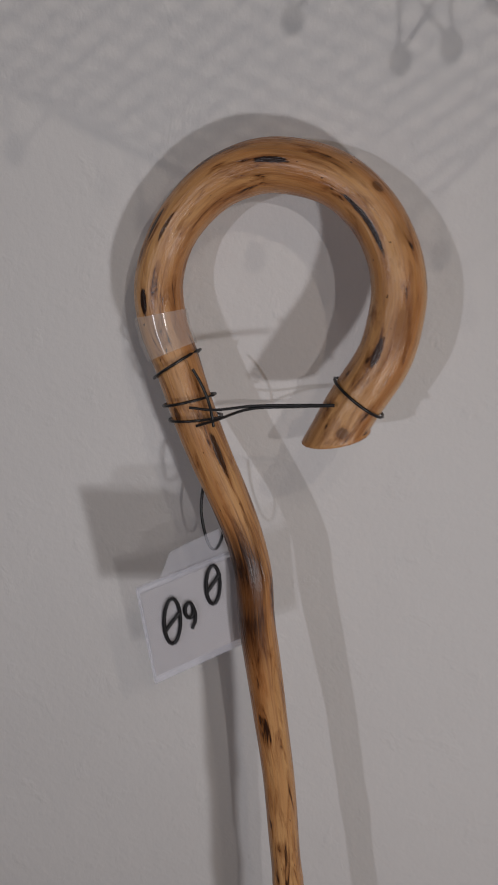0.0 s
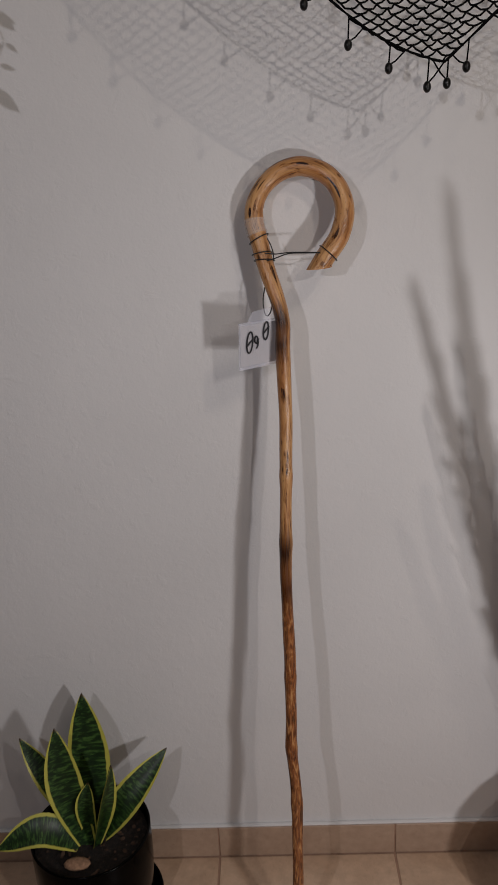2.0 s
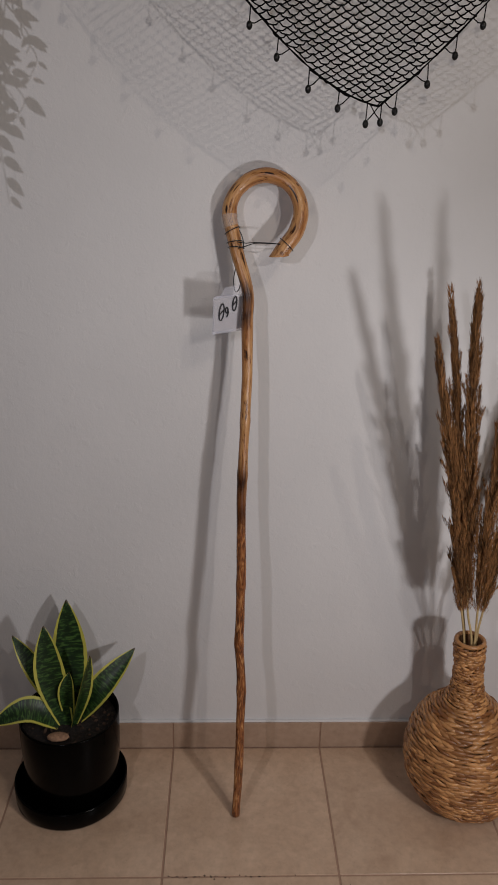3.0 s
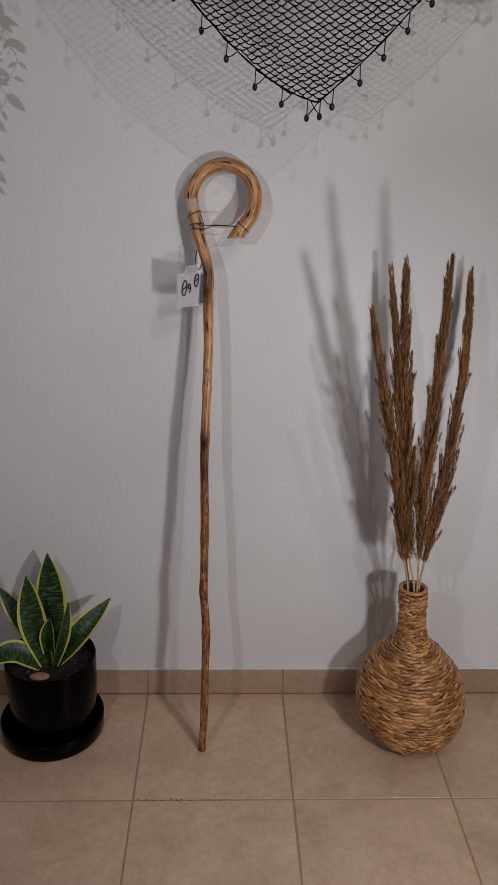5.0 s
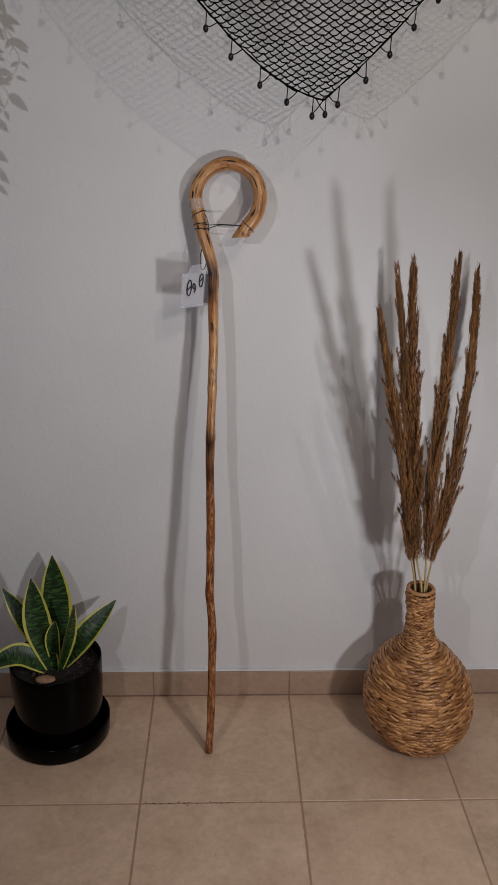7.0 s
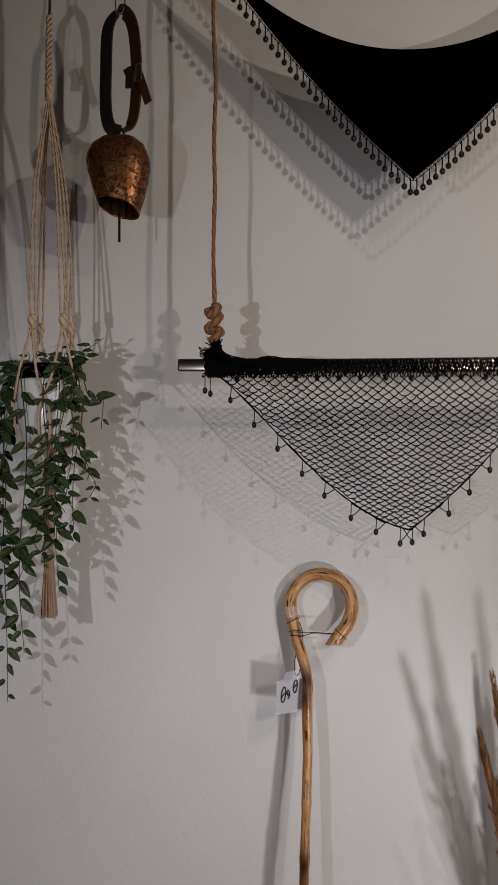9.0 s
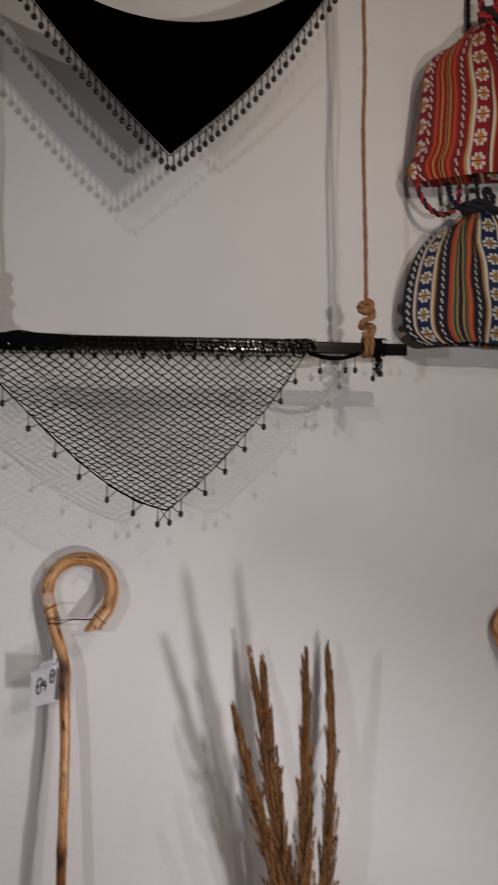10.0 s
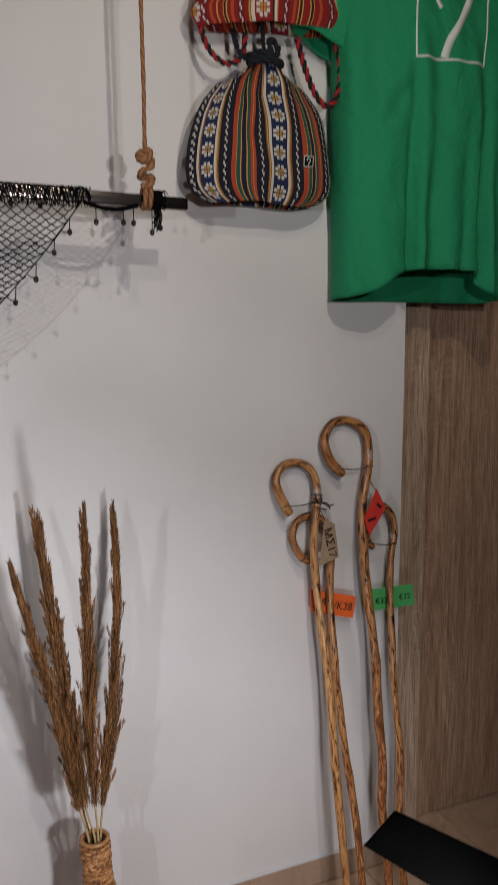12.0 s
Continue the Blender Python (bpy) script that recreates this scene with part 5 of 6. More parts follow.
knots = [[p + (0, -0.0002, 0.001), p + (0.0006, 0, 0), p + (0, 0.0002, -0.001)] for p in nodes.values()]
tagged(part_mesh("knotting", threads_mesh("knotting", knots, 0.0014, 5), NET, net, "small knots of the mesh"), kind="stuff")
edge = [(x, net_y(x, net_low(x)) - 0.001, net_low(x)) for x in np.linspace(NL, NR, 70)]
part_mesh("border", tube_mesh("border", edge, lambda s, f: 0.0015 + 0.0004 * math.sin(s * 900), 6), NET, net, "thicker border cord")
# the upper part wraps the bar
wraps = []
for i in range(240):
    x = NL + 0.015 + (NR - NL - 0.02) * i / 239 + rng.uniform(-0.002, 0.002)
    lean = 0.022 if i % 2 else -0.022
    wraps.append([(x + lean * k / 6, HY + s0 * (0.0086 + 0.0006), BZ0 + zz) for k, (s0, zz) in enumerate(((-1, -0.015), (-1, -0.004), (-1, 0.010), (0, 0.0135), (1, 0.010), (1, -0.006), (1, -0.02)))])
for zz in (-0.004, 0.004, 0.0105):
    wraps.append([(x, HY - 0.0098 + (0.006 if zz > 0.01 else 0), BZ0 + zz + 0.0015 * math.sin(x * 300 + zz * 900)) for x in np.linspace(NL + 0.02, NR + 0.012, 120)])
tagged(part_mesh("wrapped_mesh", threads_mesh("wrapped_mesh", wraps, 0.0009, 4), NET, net, "mesh folded over the bar"), kind="stuff")


def bunch(x0, x1, thick, seed, count=60):
    """Gathered yarn round the bar."""
    rg = np.random.default_rng(seed)
    out = []
    for i in range(count):
        x = rg.uniform(x0, x1)
        f = thick(x)
        a0, pts = rg.uniform(0, 6.28), []
        for k in range(9):
            a = a0 + k * 0.75
            pts.append((x + rg.normal(0, 0.003) + k * 0.0012 * (1 if i % 2 else -1), HY + math.cos(a) * (0.0095 + f * 0.5 * rg.uniform(0.3, 1)), BZ0 + math.sin(a) * (0.0135 + f * rg.uniform(0.3, 1))))
        out.append(spline(pts, 3))
    return out


rg9 = np.random.default_rng(9)
up_bunch = [spline([(-0.170 + rg9.normal(0, 0.006), HY + rg9.normal(0, 0.009), BZ0 + 0.052 + rg9.normal(0, 0.004)), (-0.164 + rg9.normal(0, 0.006), HY - 0.010 + rg9.normal(0, 0.006), BZ0 + 0.026), (-0.135 + rg9.normal(0, 0.008), HY - 0.010 + rg9.normal(0, 0.004), BZ0 + 0.009 + rg9.normal(0, 0.005)), (-0.07, HY - 0.0095, BZ0 + 0.006 + rg9.normal(0, 0.005)), (0.0 + rg9.normal(0, 0.02), HY - 0.009, BZ0 + 0.004 + rg9.normal(0, 0.005))], 5) for i in range(46)] + [spline([(-0.176 + rg9.normal(0, 0.008), HY - 0.006 + rg9.normal(0, 0.007), BZ0 + 0.012 + 0.010 * k + rg9.normal(0, 0.003)) for k in (0, 1, 2, 1, 0)], 4) for i in range(34)]
tagged(part_mesh("gathered_yarn", threads_mesh("gathered_yarn", bunch(-0.182, -0.158, lambda x: 0.006, 1, 60) + bunch(-0.168, 0.0, lambda x: 0.004 * (0.0 - x) / 0.17, 2, 80) + up_bunch, 0.0011, 4), NET, net, "gathered black yarn"), kind="stuff")
tagged(part_mesh("gathered_yarn", threads_mesh("gathered_yarn", bunch(0.572, 0.598, lambda x: 0.005, 3, 40) + [spline([(0.586 + rg9.normal(0, 0.005), HY - 0.008 + rg9.normal(0, 0.004), BZ0 - 0.008), (0.590 + rg9.normal(0, 0.006), HY - 0.010 + rg9.normal(0, 0.005), BZ0 - 0.028), (0.588 + rg9.normal(0, 0.007), HY - 0.008 + rg9.normal(0, 0.005), BZ0 - 0.050 + rg9.normal(0, 0.008))], 4) for i in range(14)] + bunch(0.425, 0.465, lambda x: 0.0015, 4, 10), 0.0011, 4), NET, net, "gathered black yarn"), kind="stuff")
part_mesh("right_swag", threads_mesh("right_swag", [spline([(0.452 + 0.10 * k / 5, HY - 0.011, BZ0 - 0.010 - 0.010 * math.sin(math.pi * k / 5) - 0.002 * j) for k in range(6)], 5) for j in range(4)], 0.0012, 4), NET, net, "cord hanging under the bar")
DROP_BEAD = ball("bead", 0.0046, 1.35, 10, 8)
DROP_BEAD.materials.append(BEAD)


def fringe(owner, x, y, z, long, mesh, away=0.0, linked=False):
    """A bead on its thread under a scarf's edge; a second thread may tie it back to the edge."""
    strands = [[(x, y, z), (x + away * 0.5, y - 0.0006, z - long * 0.5), (x + away, y, z - long)]]
    if linked:
        x2 = x + (0.017 if x < TIPX else -0.017)
        z2 = net_low(x2)
        strands.append([(x + away, y, z - long), (x + away + 0.45 * (x2 - x), y, 0.5 * (z - long + z2) - 0.003), (x2, net_y(x2, z2), z2)])
    th = part_mesh("fringe_thread", threads_mesh("fringe_thread", strands, 0.0009, 4), NET, owner)
    b = part_mesh("bead", mesh, None, th)
    b.location = (x + away, y, z - long - 0.003)


for x in (-0.138, -0.095, -0.052, -0.007, 0.034, 0.081, 0.127, 0.170, 0.191, 0.212, 0.253, 0.291, 0.328, 0.364, 0.398, 0.426):
    z = net_low(x)
    fringe(net, x, net_y(x, z) - 0.001, z, rng.uniform(0.020, 0.026), DROP_BEAD, rng.uniform(-0.002, 0.001), True)
for x, lng in ((-0.188, 0.030), (-0.178, 0.036), (0.474, 0.032), (0.524, 0.030), (0.543, 0.030), (0.578, 0.045), (0.588, 0.030), (0.594, 0.036)):
    fringe(net, x, HY - 0.010, BZ0 - 0.012, lng, DROP_BEAD)
for x in (-0.13, -0.02, 0.02, 0.06, 0.10, 0.147, 0.193, 0.24, 0.285, 0.33, 0.38):
    fringe(net, x, HY + 0.012, BZ0 - 0.012, 0.006, DROP_BEAD)

# ---- black scarf between the ropes ----
scarf = thing("black_scarf", "plain black triangular scarf with a bead fringe, hung between the ropes", "scarf", at=(0.197, HY, 1.990))
SY, SX0, SX1, STX, STZ = HY - 0.010, -0.172, 0.572, 0.197, 1.990


def scarf_top(f):
    return SX0 + (SX1 - SX0) * f, 2.425 - 0.193 * (1 - abs(2 * f - 1) ** 2.1)


def scarf_low(f):
    if f < 0.5:
        g = f / 0.5
        return SX0 + (STX - SX0) * (g ** 0.97), 2.418 - (2.418 - STZ) * (g ** 1.0 + 0.10 * math.sin(math.pi * g) * 0.6)
    g = (1 - f) / 0.5
    return SX1 + (STX - SX1) * (g ** 0.97), 2.418 - (2.418 - STZ) * (g ** 1.0 + 0.16 * math.sin(math.pi * g) * 0.62)


def scarf_at(a, b):
    (x0, z0), (x1, z1) = scarf_top(a), scarf_low(a)
    x, z = x0 + (x1 - x0) * b, z0 + (z1 - z0) * b
    return (x, SY - 0.010 * math.sin(math.pi * b) * math.sin(math.pi * a) + 0.004 * math.sin(9 * a + 5 * b) * b, z)


sm = part_mesh("cloth", grid_mesh("cloth", scarf_at, 60, 24), SCARF, scarf, "plain black cloth")
sol = sm.modifiers.new("thick", "SOLIDIFY")
sol.thickness = 0.0016
part_mesh("crochet_edge", threads_mesh("crochet_edge", [[(x + ox, SY - 0.001, z - 0.006) for x, z, ox in [(*scarf_low(f), 0.0) for f in np.linspace(0.01, 0.99, 110)]]] +
          [[(scarf_low(f)[0], SY - 0.001, scarf_low(f)[1] + 0.001), (scarf_low(f)[0] + d, SY - 0.001, scarf_low(f)[1] - 0.006)] for f in np.linspace(0.01, 0.99, 110) for d in (-0.004, 0.004)], 0.0008, 4), NET, scarf, "openwork crochet edge")
SMALL_BEAD = ball("bead", 0.0056, 1.1, 8, 6)
SMALL_BEAD.materials.append(BEAD)
for f in np.linspace(0.03, 0.97, 60):
    x, z = scarf_low(f)
    th = part_mesh("fringe_thread", threads_mesh("fringe_thread", [[(x, SY - 0.001, z - 0.005), (x + 0.0005, SY - 0.002, z - 0.014), (x, SY - 0.001, z - 0.027)]], 0.0013, 4), NET, scarf)
    b = part_mesh("bead", SMALL_BEAD, None, th)
    b.location = (x + rng.uniform(-0.001, 0.001), SY - 0.001, z - 0.0305)

# ---- bell on a leather strap ----
BX, BY = -0.353, -0.190
bell = thing("cow_bell", "aged copper cow bell hung on a brown leather strap", "bell", at=(BX, BY, 1.945))


def bell_at(a, b):
    prof = ((0.0, 2.084), (0.0155, 2.0835), (0.033, 2.078), (0.0475, 2.066), (0.0560, 2.048), (0.0585, 2.032), (0.0555, 2.010), (0.0480, 1.980), (0.0405, 1.958), (0.0375, 1.948))
    i = b * (len(prof) - 1)
    k = min(int(i), len(prof) - 2)
    r = prof[k][0] + (prof[k + 1][0] - prof[k][0]) * (i - k)
    z = prof[k][1] + (prof[k + 1][1] - prof[k][1]) * (i - k)
    t = 6.2832 * a
    c, s = math.cos(t), math.sin(t)
    dent = 1 + 0.025 * noise.noise(Vector((c * 2, s * 2, z * 30)))
    return BX + r * dent * math.copysign(abs(c) ** 0.85, c), BY + 0.72 * r * dent * math.copysign(abs(s) ** 0.9, s), z - 0.30 * r * c * b * b + b ** 5 * (0.011 * max(0.0, -s) - 0.010 * max(0.0, s))


bs = part_mesh("bell_body", grid_mesh("bell_body", bell_at, 48, 36), COPPER, bell, "spotted hammered copper")
sol = bs.modifiers.new("thick", "SOLIDIFY")
sol.thickness = 0.002
part_mesh("clapper", tube_mesh("clapper", [(BX + 0.002, BY, 2.07), (BX + 0.002, BY - 0.002, 1.99), (BX + 0.003, BY - 0.004, 1.883)], 0.0024, 8), MATT_BLACK, bell, "thin iron clapper")
part_mesh("bell_ring", tube_mesh("bell_ring", [(BX + 0.002 + 0.0085 * math.cos(t), BY, 2.089 + 0.010 * math.sin(t)) for t in np.linspace(0, 6.2832, 20)], 0.0019, 8, False), MATT_BLACK, bell, "iron ring")
strap_line = spline([(BX + 0.003, BY, 2.093), (BX - 0.018, BY + 0.002, 2.106), (BX - 0.0265, BY + 0.004, 2.145), (BX - 0.027, BY + 0.006, 2.22), (BX - 0.024, BY + 0.006, 2.295), (BX - 0.008, BY + 0.004, 2.324),
                     (BX + 0.010, BY + 0.001, 2.325), (BX + 0.026, BY - 0.002, 2.295), (BX + 0.034, BY - 0.006, 2.225), (BX + 0.033, BY - 0.006, 2.15), (BX + 0.024, BY - 0.003, 2.108), (BX + 0.006, BY, 2.094)], 8)


def ribbon(name, line, width, thick, material, parent, label, turn=0.0):
    """A strap: its breadth lies nearly along y, turned a little to show its face."""
    line = np.asarray(line)
    d = np.gradient(line, axis=0)
    verts, faces = [], []
    for i, p in enumerate(line):
        e = Vector(d[i]).normalized()
        w = (Vector((math.sin(turn), -math.cos(turn), 0)) - e * e.dot(Vector((math.sin(turn), -math.cos(turn), 0)))).normalized()
        n = e.cross(w)
        for a, b in ((-1, -1), (1, -1), (1, 1), (-1, 1)):
            verts.append(tuple(Vector(p) + w * a * width / 2 + n * b * thick / 2))
    for i in range(len(line) - 1):
        for k in range(4):
            k2 = (k + 1) % 4
            faces.append((i * 4 + k, i * 4 + k2, i * 4 + 4 + k2, i * 4 + 4 + k))
    faces += [(0, 1, 2, 3), tuple(len(verts) - 4 + k for k in (3, 2, 1, 0))]
    me = bpy.data.meshes.new(name)
    me.from_pydata(verts, [], faces)
    return part_mesh(name, me, material, parent, label, False)


ribbon("strap", strap_line[:49], 0.027, 0.0036, LEATHER_DARK, bell, "blackened side of the strap", 1.1)
ribbon("strap", strap_line[48:], 0.026, 0.0036, LEATHER, bell, "worn brown leather strap", 1.0)
ribbon("strap_end", [(BX + 0.033, BY - 0.014, 2.215), (BX + 0.042, BY - 0.017, 2.195), (BX + 0.052, BY - 0.018, 2.165), (BX + 0.060, BY - 0.018, 2.140)], 0.016, 0.003, LEATHER, bell, "loose strap end", 1.2)
ribbon("keeper", [(BX + 0.020, BY - 0.020, 2.205), (BX + 0.026, BY - 0.022, 2.19), (BX + 0.025, BY - 0.022, 2.168)], 0.016, 0.006, LEATHER_DARK, bell, "dark leather keeper", 1.3)
part_mesh("buckle", tube_mesh("buckle", [(BX + 0.041 + 0.006 * cx, BY - 0.022, 2.196 + 0.017 * cz) for cx, cz in ((-1, -1), (1, -0.8), (1, 1), (-0.6, 1), (-1, -1))], 0.0016, 8), CHROME, bell, "steel buckle")


def wire_hook(name, label, x, y, z, group):
    """A long wire hook from the ceiling."""
    t = thing(name, label, "hook", group, (x, y, z))
    pts = [(x, y, TOP), (x, y, z + 0.10), (x - 0.003, y, z + 0.055), (x - 0.004, y - 0.002, z + 0.02), (x, y - 0.004, z - 0.002), (x + 0.009, y - 0.006, z - 0.001), (x + 0.014, y - 0.007, z + 0.012), (x + 0.017, y - 0.008, z + 0.028)]
    part_mesh("wire", tube_mesh("wire", spline(pts, 8), 0.0016, 8), CHROME, t)
    tip = part_mesh("tip", ball("tip", 0.0026, 1.8), MATT_BLACK, t, "black rubber tip")
    tip.location = (x + 0.017, y - 0.008, z + 0.029)


wire_hook("wire_hook", "thin chrome wire hook holding the bell strap", BX - 0.004, BY + 0.002, 2.322, "hooks on the ceiling")

# ---- macrame hanger with a trailing plant ----
MX, MY = -0.484, -0.190
hanger = thing("macrame_hanger", "cream cotton macrame plant hanger with a tassel", "plant hanger", at=(MX, MY, 1.185))
part_mesh("hook_cord", tube_mesh("hook_cord", [(MX - 0.004, MY, TOP), (MX - 0.004, MY, 2.40), (MX - 0.005, MY, 2.315)], 0.0028, 8), LEATHER_DARK, hanger, "dark hanging cord")
for k in range(3):
    part_mesh("plait", tube_mesh("plait", [(MX - 0.005 + 0.0045 * math.cos(z * 190 + k * 2.09), MY + 0.0045 * math.sin(z * 190 + k * 2.09), z) for z in np.linspace(2.325, 2.170, 60)], 0.0028, 8), COTTON, hanger, "plaited cream cord")
part_mesh("wrap_knot", tube_mesh("wrap_knot", [(MX - 0.005, MY, z) for z in np.linspace(2.188, 2.160, 8)], lambda s, f: 0.0085 + 0.0008 * math.sin(s * 1500), 12), COTTON, hanger, "wrapped knot")
POT_R, POT_T, POT_B = 0.060, 1.622, 1.505
ENDS = [(-0.017, -0.045), (-0.033, 0.045), (0.041, -0.045), (0.027, 0.045)]
for k, (ex, ey) in enumerate(ENDS):
    for j in (-1, 1):
        line = spline([(MX - 0.005 + 0.002 * j, MY, 2.165), (MX + math.copysign(0.021, ex) + 0.003 * j, MY + ey * 0.5, 1.98), (MX + ex + 0.005 * j, MY + ey, 1.735), (MX + ex * 1.0, MY + ey * 1.05, 1.722)], 8)
        part_mesh("cord", tube_mesh("cord", line, 0.0022, 8, True, 0.03, k), COTTON, hanger)
    part_mesh("cord_knot", tube_mesh("cord_knot", [(MX + ex, MY + ey * 1.04, z) for z in np.linspace(1.741, 1.718, 7)], lambda s, f: 0.004 + 0.0045 * math.sin(math.pi * f), 10), COTTON, hanger, "cord knot")
    ang0 = math.atan2(ey, ex)
    for d in (-0.7, 0.7):
        a = ang0 + d
        R = POT_R + 0.004
        line = spline([(MX + ex, MY + ey * 1.05, 1.718), (MX + R * math.cos(ang0 + d * 0.5), MY + R * math.sin(ang0 + d * 0.5), POT_T + 0.004), (MX + R * 0.98 * math.cos(a), MY + R * 0.98 * math.sin(a), 1.56),
                       (MX + R * 0.8 * math.cos(a), MY + R * 0.8 * math.sin(a), POT_B + 0.004), (MX + 0.01 * math.cos(a), MY + 0.01 * math.sin(a), POT_B - 0.018), (MX, MY, POT_B - 0.05)], 6)
        part_mesh("cord", tube_mesh("cord", line, 0.0026, 7), COTTON, hanger)
part_mesh("tassel_wrap", tube_mesh("tassel_wrap", [(MX + 0.003, MY, z) for z in np.linspace(POT_B - 0.03, 1.285, 20)], lambda s, f: 0.0105 + 0.0012 * math.sin(s * 700), 12), COTTON, hanger, "wrapped cord shaft")
strands = []
for i in range(46):
    a, r = rng.uniform(0, 6.283), math.sqrt(rng.random())
    strands.append(spline([(MX + 0.003 + 0.008 * r * math.cos(a), MY + 0.008 * r * math.sin(a), 1.29), (MX + 0.003 + 0.012 * r * math.cos(a), MY + 0.012 * r * math.sin(a), 1.24),
                           (MX + 0.004 + 0.017 * r * math.cos(a), MY + 0.015 * r * math.sin(a), 1.183 + rng.uniform(-0.004, 0.003))], 4))
part_mesh("tassel", threads_mesh("tassel", strands, 0.0022, 5), COTTON, hanger, "cream cotton tassel")
hpot = thing("hanging_pot", "glossy white ceramic pot in a macrame hanger", "plant pot", at=(MX, MY, POT_B))
part_mesh("pot", lathe_mesh("pot", [(0.0, POT_B), (0.040, POT_B), (0.048, POT_B + 0.006), (0.056, POT_B + 0.04), (POT_R, POT_T - 0.004), (POT_R - 0.001, POT_T), (POT_R - 0.005, POT_T - 0.002), (0.052, POT_T - 0.02), (0.0, POT_T - 0.02)], 48, (MX, MY)), CERAMIC, hpot)
part_mesh("inner_pot", lathe_mesh("inner_pot", [(0.050, POT_T - 0.018), (0.0535, POT_T - 0.004), (0.0555, POT_T + 0.018), (0.0585, POT_T + 0.019), (0.0590, POT_T + 0.027), (0.0560, POT_T + 0.028), (0.0535, POT_T + 0.016), (0.0500, POT_T - 0.006), (0.0, POT_T - 0.008)], 40, (MX, MY)), BLACK_POT, hpot, "black plastic inner pot")
ivy = thing("trailing_plant", "trailing plant with dark green leaves spilling from the hanging pot", "plant", at=(MX, MY, POT_T - 0.015))


def ivy_leaf_mesh():
    def at(a, b):
        u = (a - 0.5) * 2
        w = 0.0232 * b ** 0.62 * (1 - b) ** 1.05 + 0.0002
        return (u * w, 0.037 * b, -0.0035 * b * b + 0.004 * abs(u) * (1 - b) + 0.0007 * math.sin(b * 16) * abs(u))
    me = grid_mesh("leaf", at, 6, 9)
    bm = bmesh.new()
    bm.from_mesh(me)
    bmesh.ops.solidify(bm, geom=bm.faces[:], thickness=0.0004)
    bm.to_mesh(me)
    bm.free()
    me.materials.append(IVY)
    me.polygons.foreach_set("use_smooth", [True] * len(me.polygons))
    return me


IVY_LEAF = ivy_leaf_mesh()


def vine(points, seed, gap=0.020, big=1.0):
    """A stem with alternating leaves on short stalks."""
    rg = random.Random(seed)
    path = spline(points, 12)
    wave = np.linspace(0, 1, len(path))
    path[:, 0] += 0.009 * np.sin(wave * rg.uniform(9, 14) + rg.uniform(0, 6)) * wave
    path[:, 1] += 0.004 * np.sin(wave * rg.uniform(9, 14) + rg.uniform(0, 6)) * wave
    stem = part_mesh("vine", tube_mesh("vine", path, lambda s, f: 0.0013 - 0.0007 * f, 6), VINE, ivy)
    s = np.r_[0, np.cumsum(np.linalg.norm(np.diff(path, axis=0), axis=1))]
    at, k = 0.012, 0
    while at < s[-1] + 0.001:
        p = Vector([float(np.interp(at, s, path[:, c])) for c in range(3)])
        d = Vector([float(np.interp(at + 0.004, s, path[:, c]) - np.interp(at - 0.004, s, path[:, c])) for c in range(3)])
        d = d.normalized() if d.length > 1e-6 else Vector((0, 0, -1))
        hides_pot = POT_B + 0.03 < p.z < POT_T and p.y < MY - 0.03 and abs(p.x - MX) < 0.055
        for sgn in () if hides_pot and rg.random() < 0.6 else ((1, -1) if rg.random() < 0.40 else (rg.choice((1, -1)),)):
            turn = rg.uniform(-0.9, 0.9)
            out = Vector((sgn * math.cos(turn), -abs(math.sin(turn)) * 0.9 - 0.15, rg.uniform(-0.5, 0.25)))
            way = (out * 1.0 + d * rg.uniform(0.1, 0.7) + Vector((0, 0, -0.15))).normalized()
            up = Vector((rg.uniform(-0.5, 0.5), -1.0, rg.uniform(0.0, 0.9)))
            side = way.cross(up).normalized()
            up = side.cross(way)
            size = big * rg.uniform(0.60, 1.06) * (0.7 if at > s[-1] - 0.03 else 1.0)
            m = Matrix((side * size, way * size, up * size)).transposed().to_4x4()
            leaf = part_mesh("leaf", IVY_LEAF, None, stem, "", False)
            leaf.matrix_basis = Matrix.Translation(p + way * 0.004) @ m
        at, k = at + gap * rg.uniform(0.75, 1.3), k + 1


def rim_at(deg):
    a = math.radians(deg)
    return (MX + POT_R * math.cos(a), MY + POT_R * math.sin(a))


def hang(deg, end, seed, rise=0.03, lean=0.0, gap=0.030):
    """A vine that climbs out of the pot at an angle and falls to its end."""
    x, y = rim_at(deg)
    cx, cy = MX + 0.5 * (x - MX), MY + 0.5 * (y - MY)
    ex, ey, ez = end
    mid = ((x + ex) / 2 + lean, (y + ey) / 2, (POT_T + ez) / 2 + 0.02)
    vine([(cx, cy, POT_T - 0.018), (x, y, POT_T + rise), (x + (ex - x) * 0.25 + 0.012 * math.cos(math.radians(deg)), y + 0.012 * math.sin(math.radians(deg)), POT_T - 0.03), mid, end], seed, gap)
    # a side twig from the middle of the fall
    w = 1 if seed % 2 else -1
    if POT_T - ez > 0.2:
        vine([mid, (mid[0] + w * 0.022, mid[1] - 0.008, mid[2] - 0.035), (mid[0] + w * 0.034, mid[1] - 0.010, mid[2] - 0.095)], seed + 200, gap)


hang(200, (-0.566, -0.195, 1.022), 21, 0.02, -0.004)
hang(250, (-0.512, -0.245, 1.125), 23, 0.02)
hang(283, (-0.470, -0.252, 1.285), 25, 0.02)
hang(312, (-0.466, -0.225, 1.312), 26, 0.03, 0.006)
hang(335, (-0.448, -0.205, 1.400), 27, 0.03, 0.004)
hang(352, (-0.378, -0.185, 1.530), 28, 0.035, 0.014)
hang(325, (-0.450, -0.22, 1.45), 39, 0.03, 0.0)
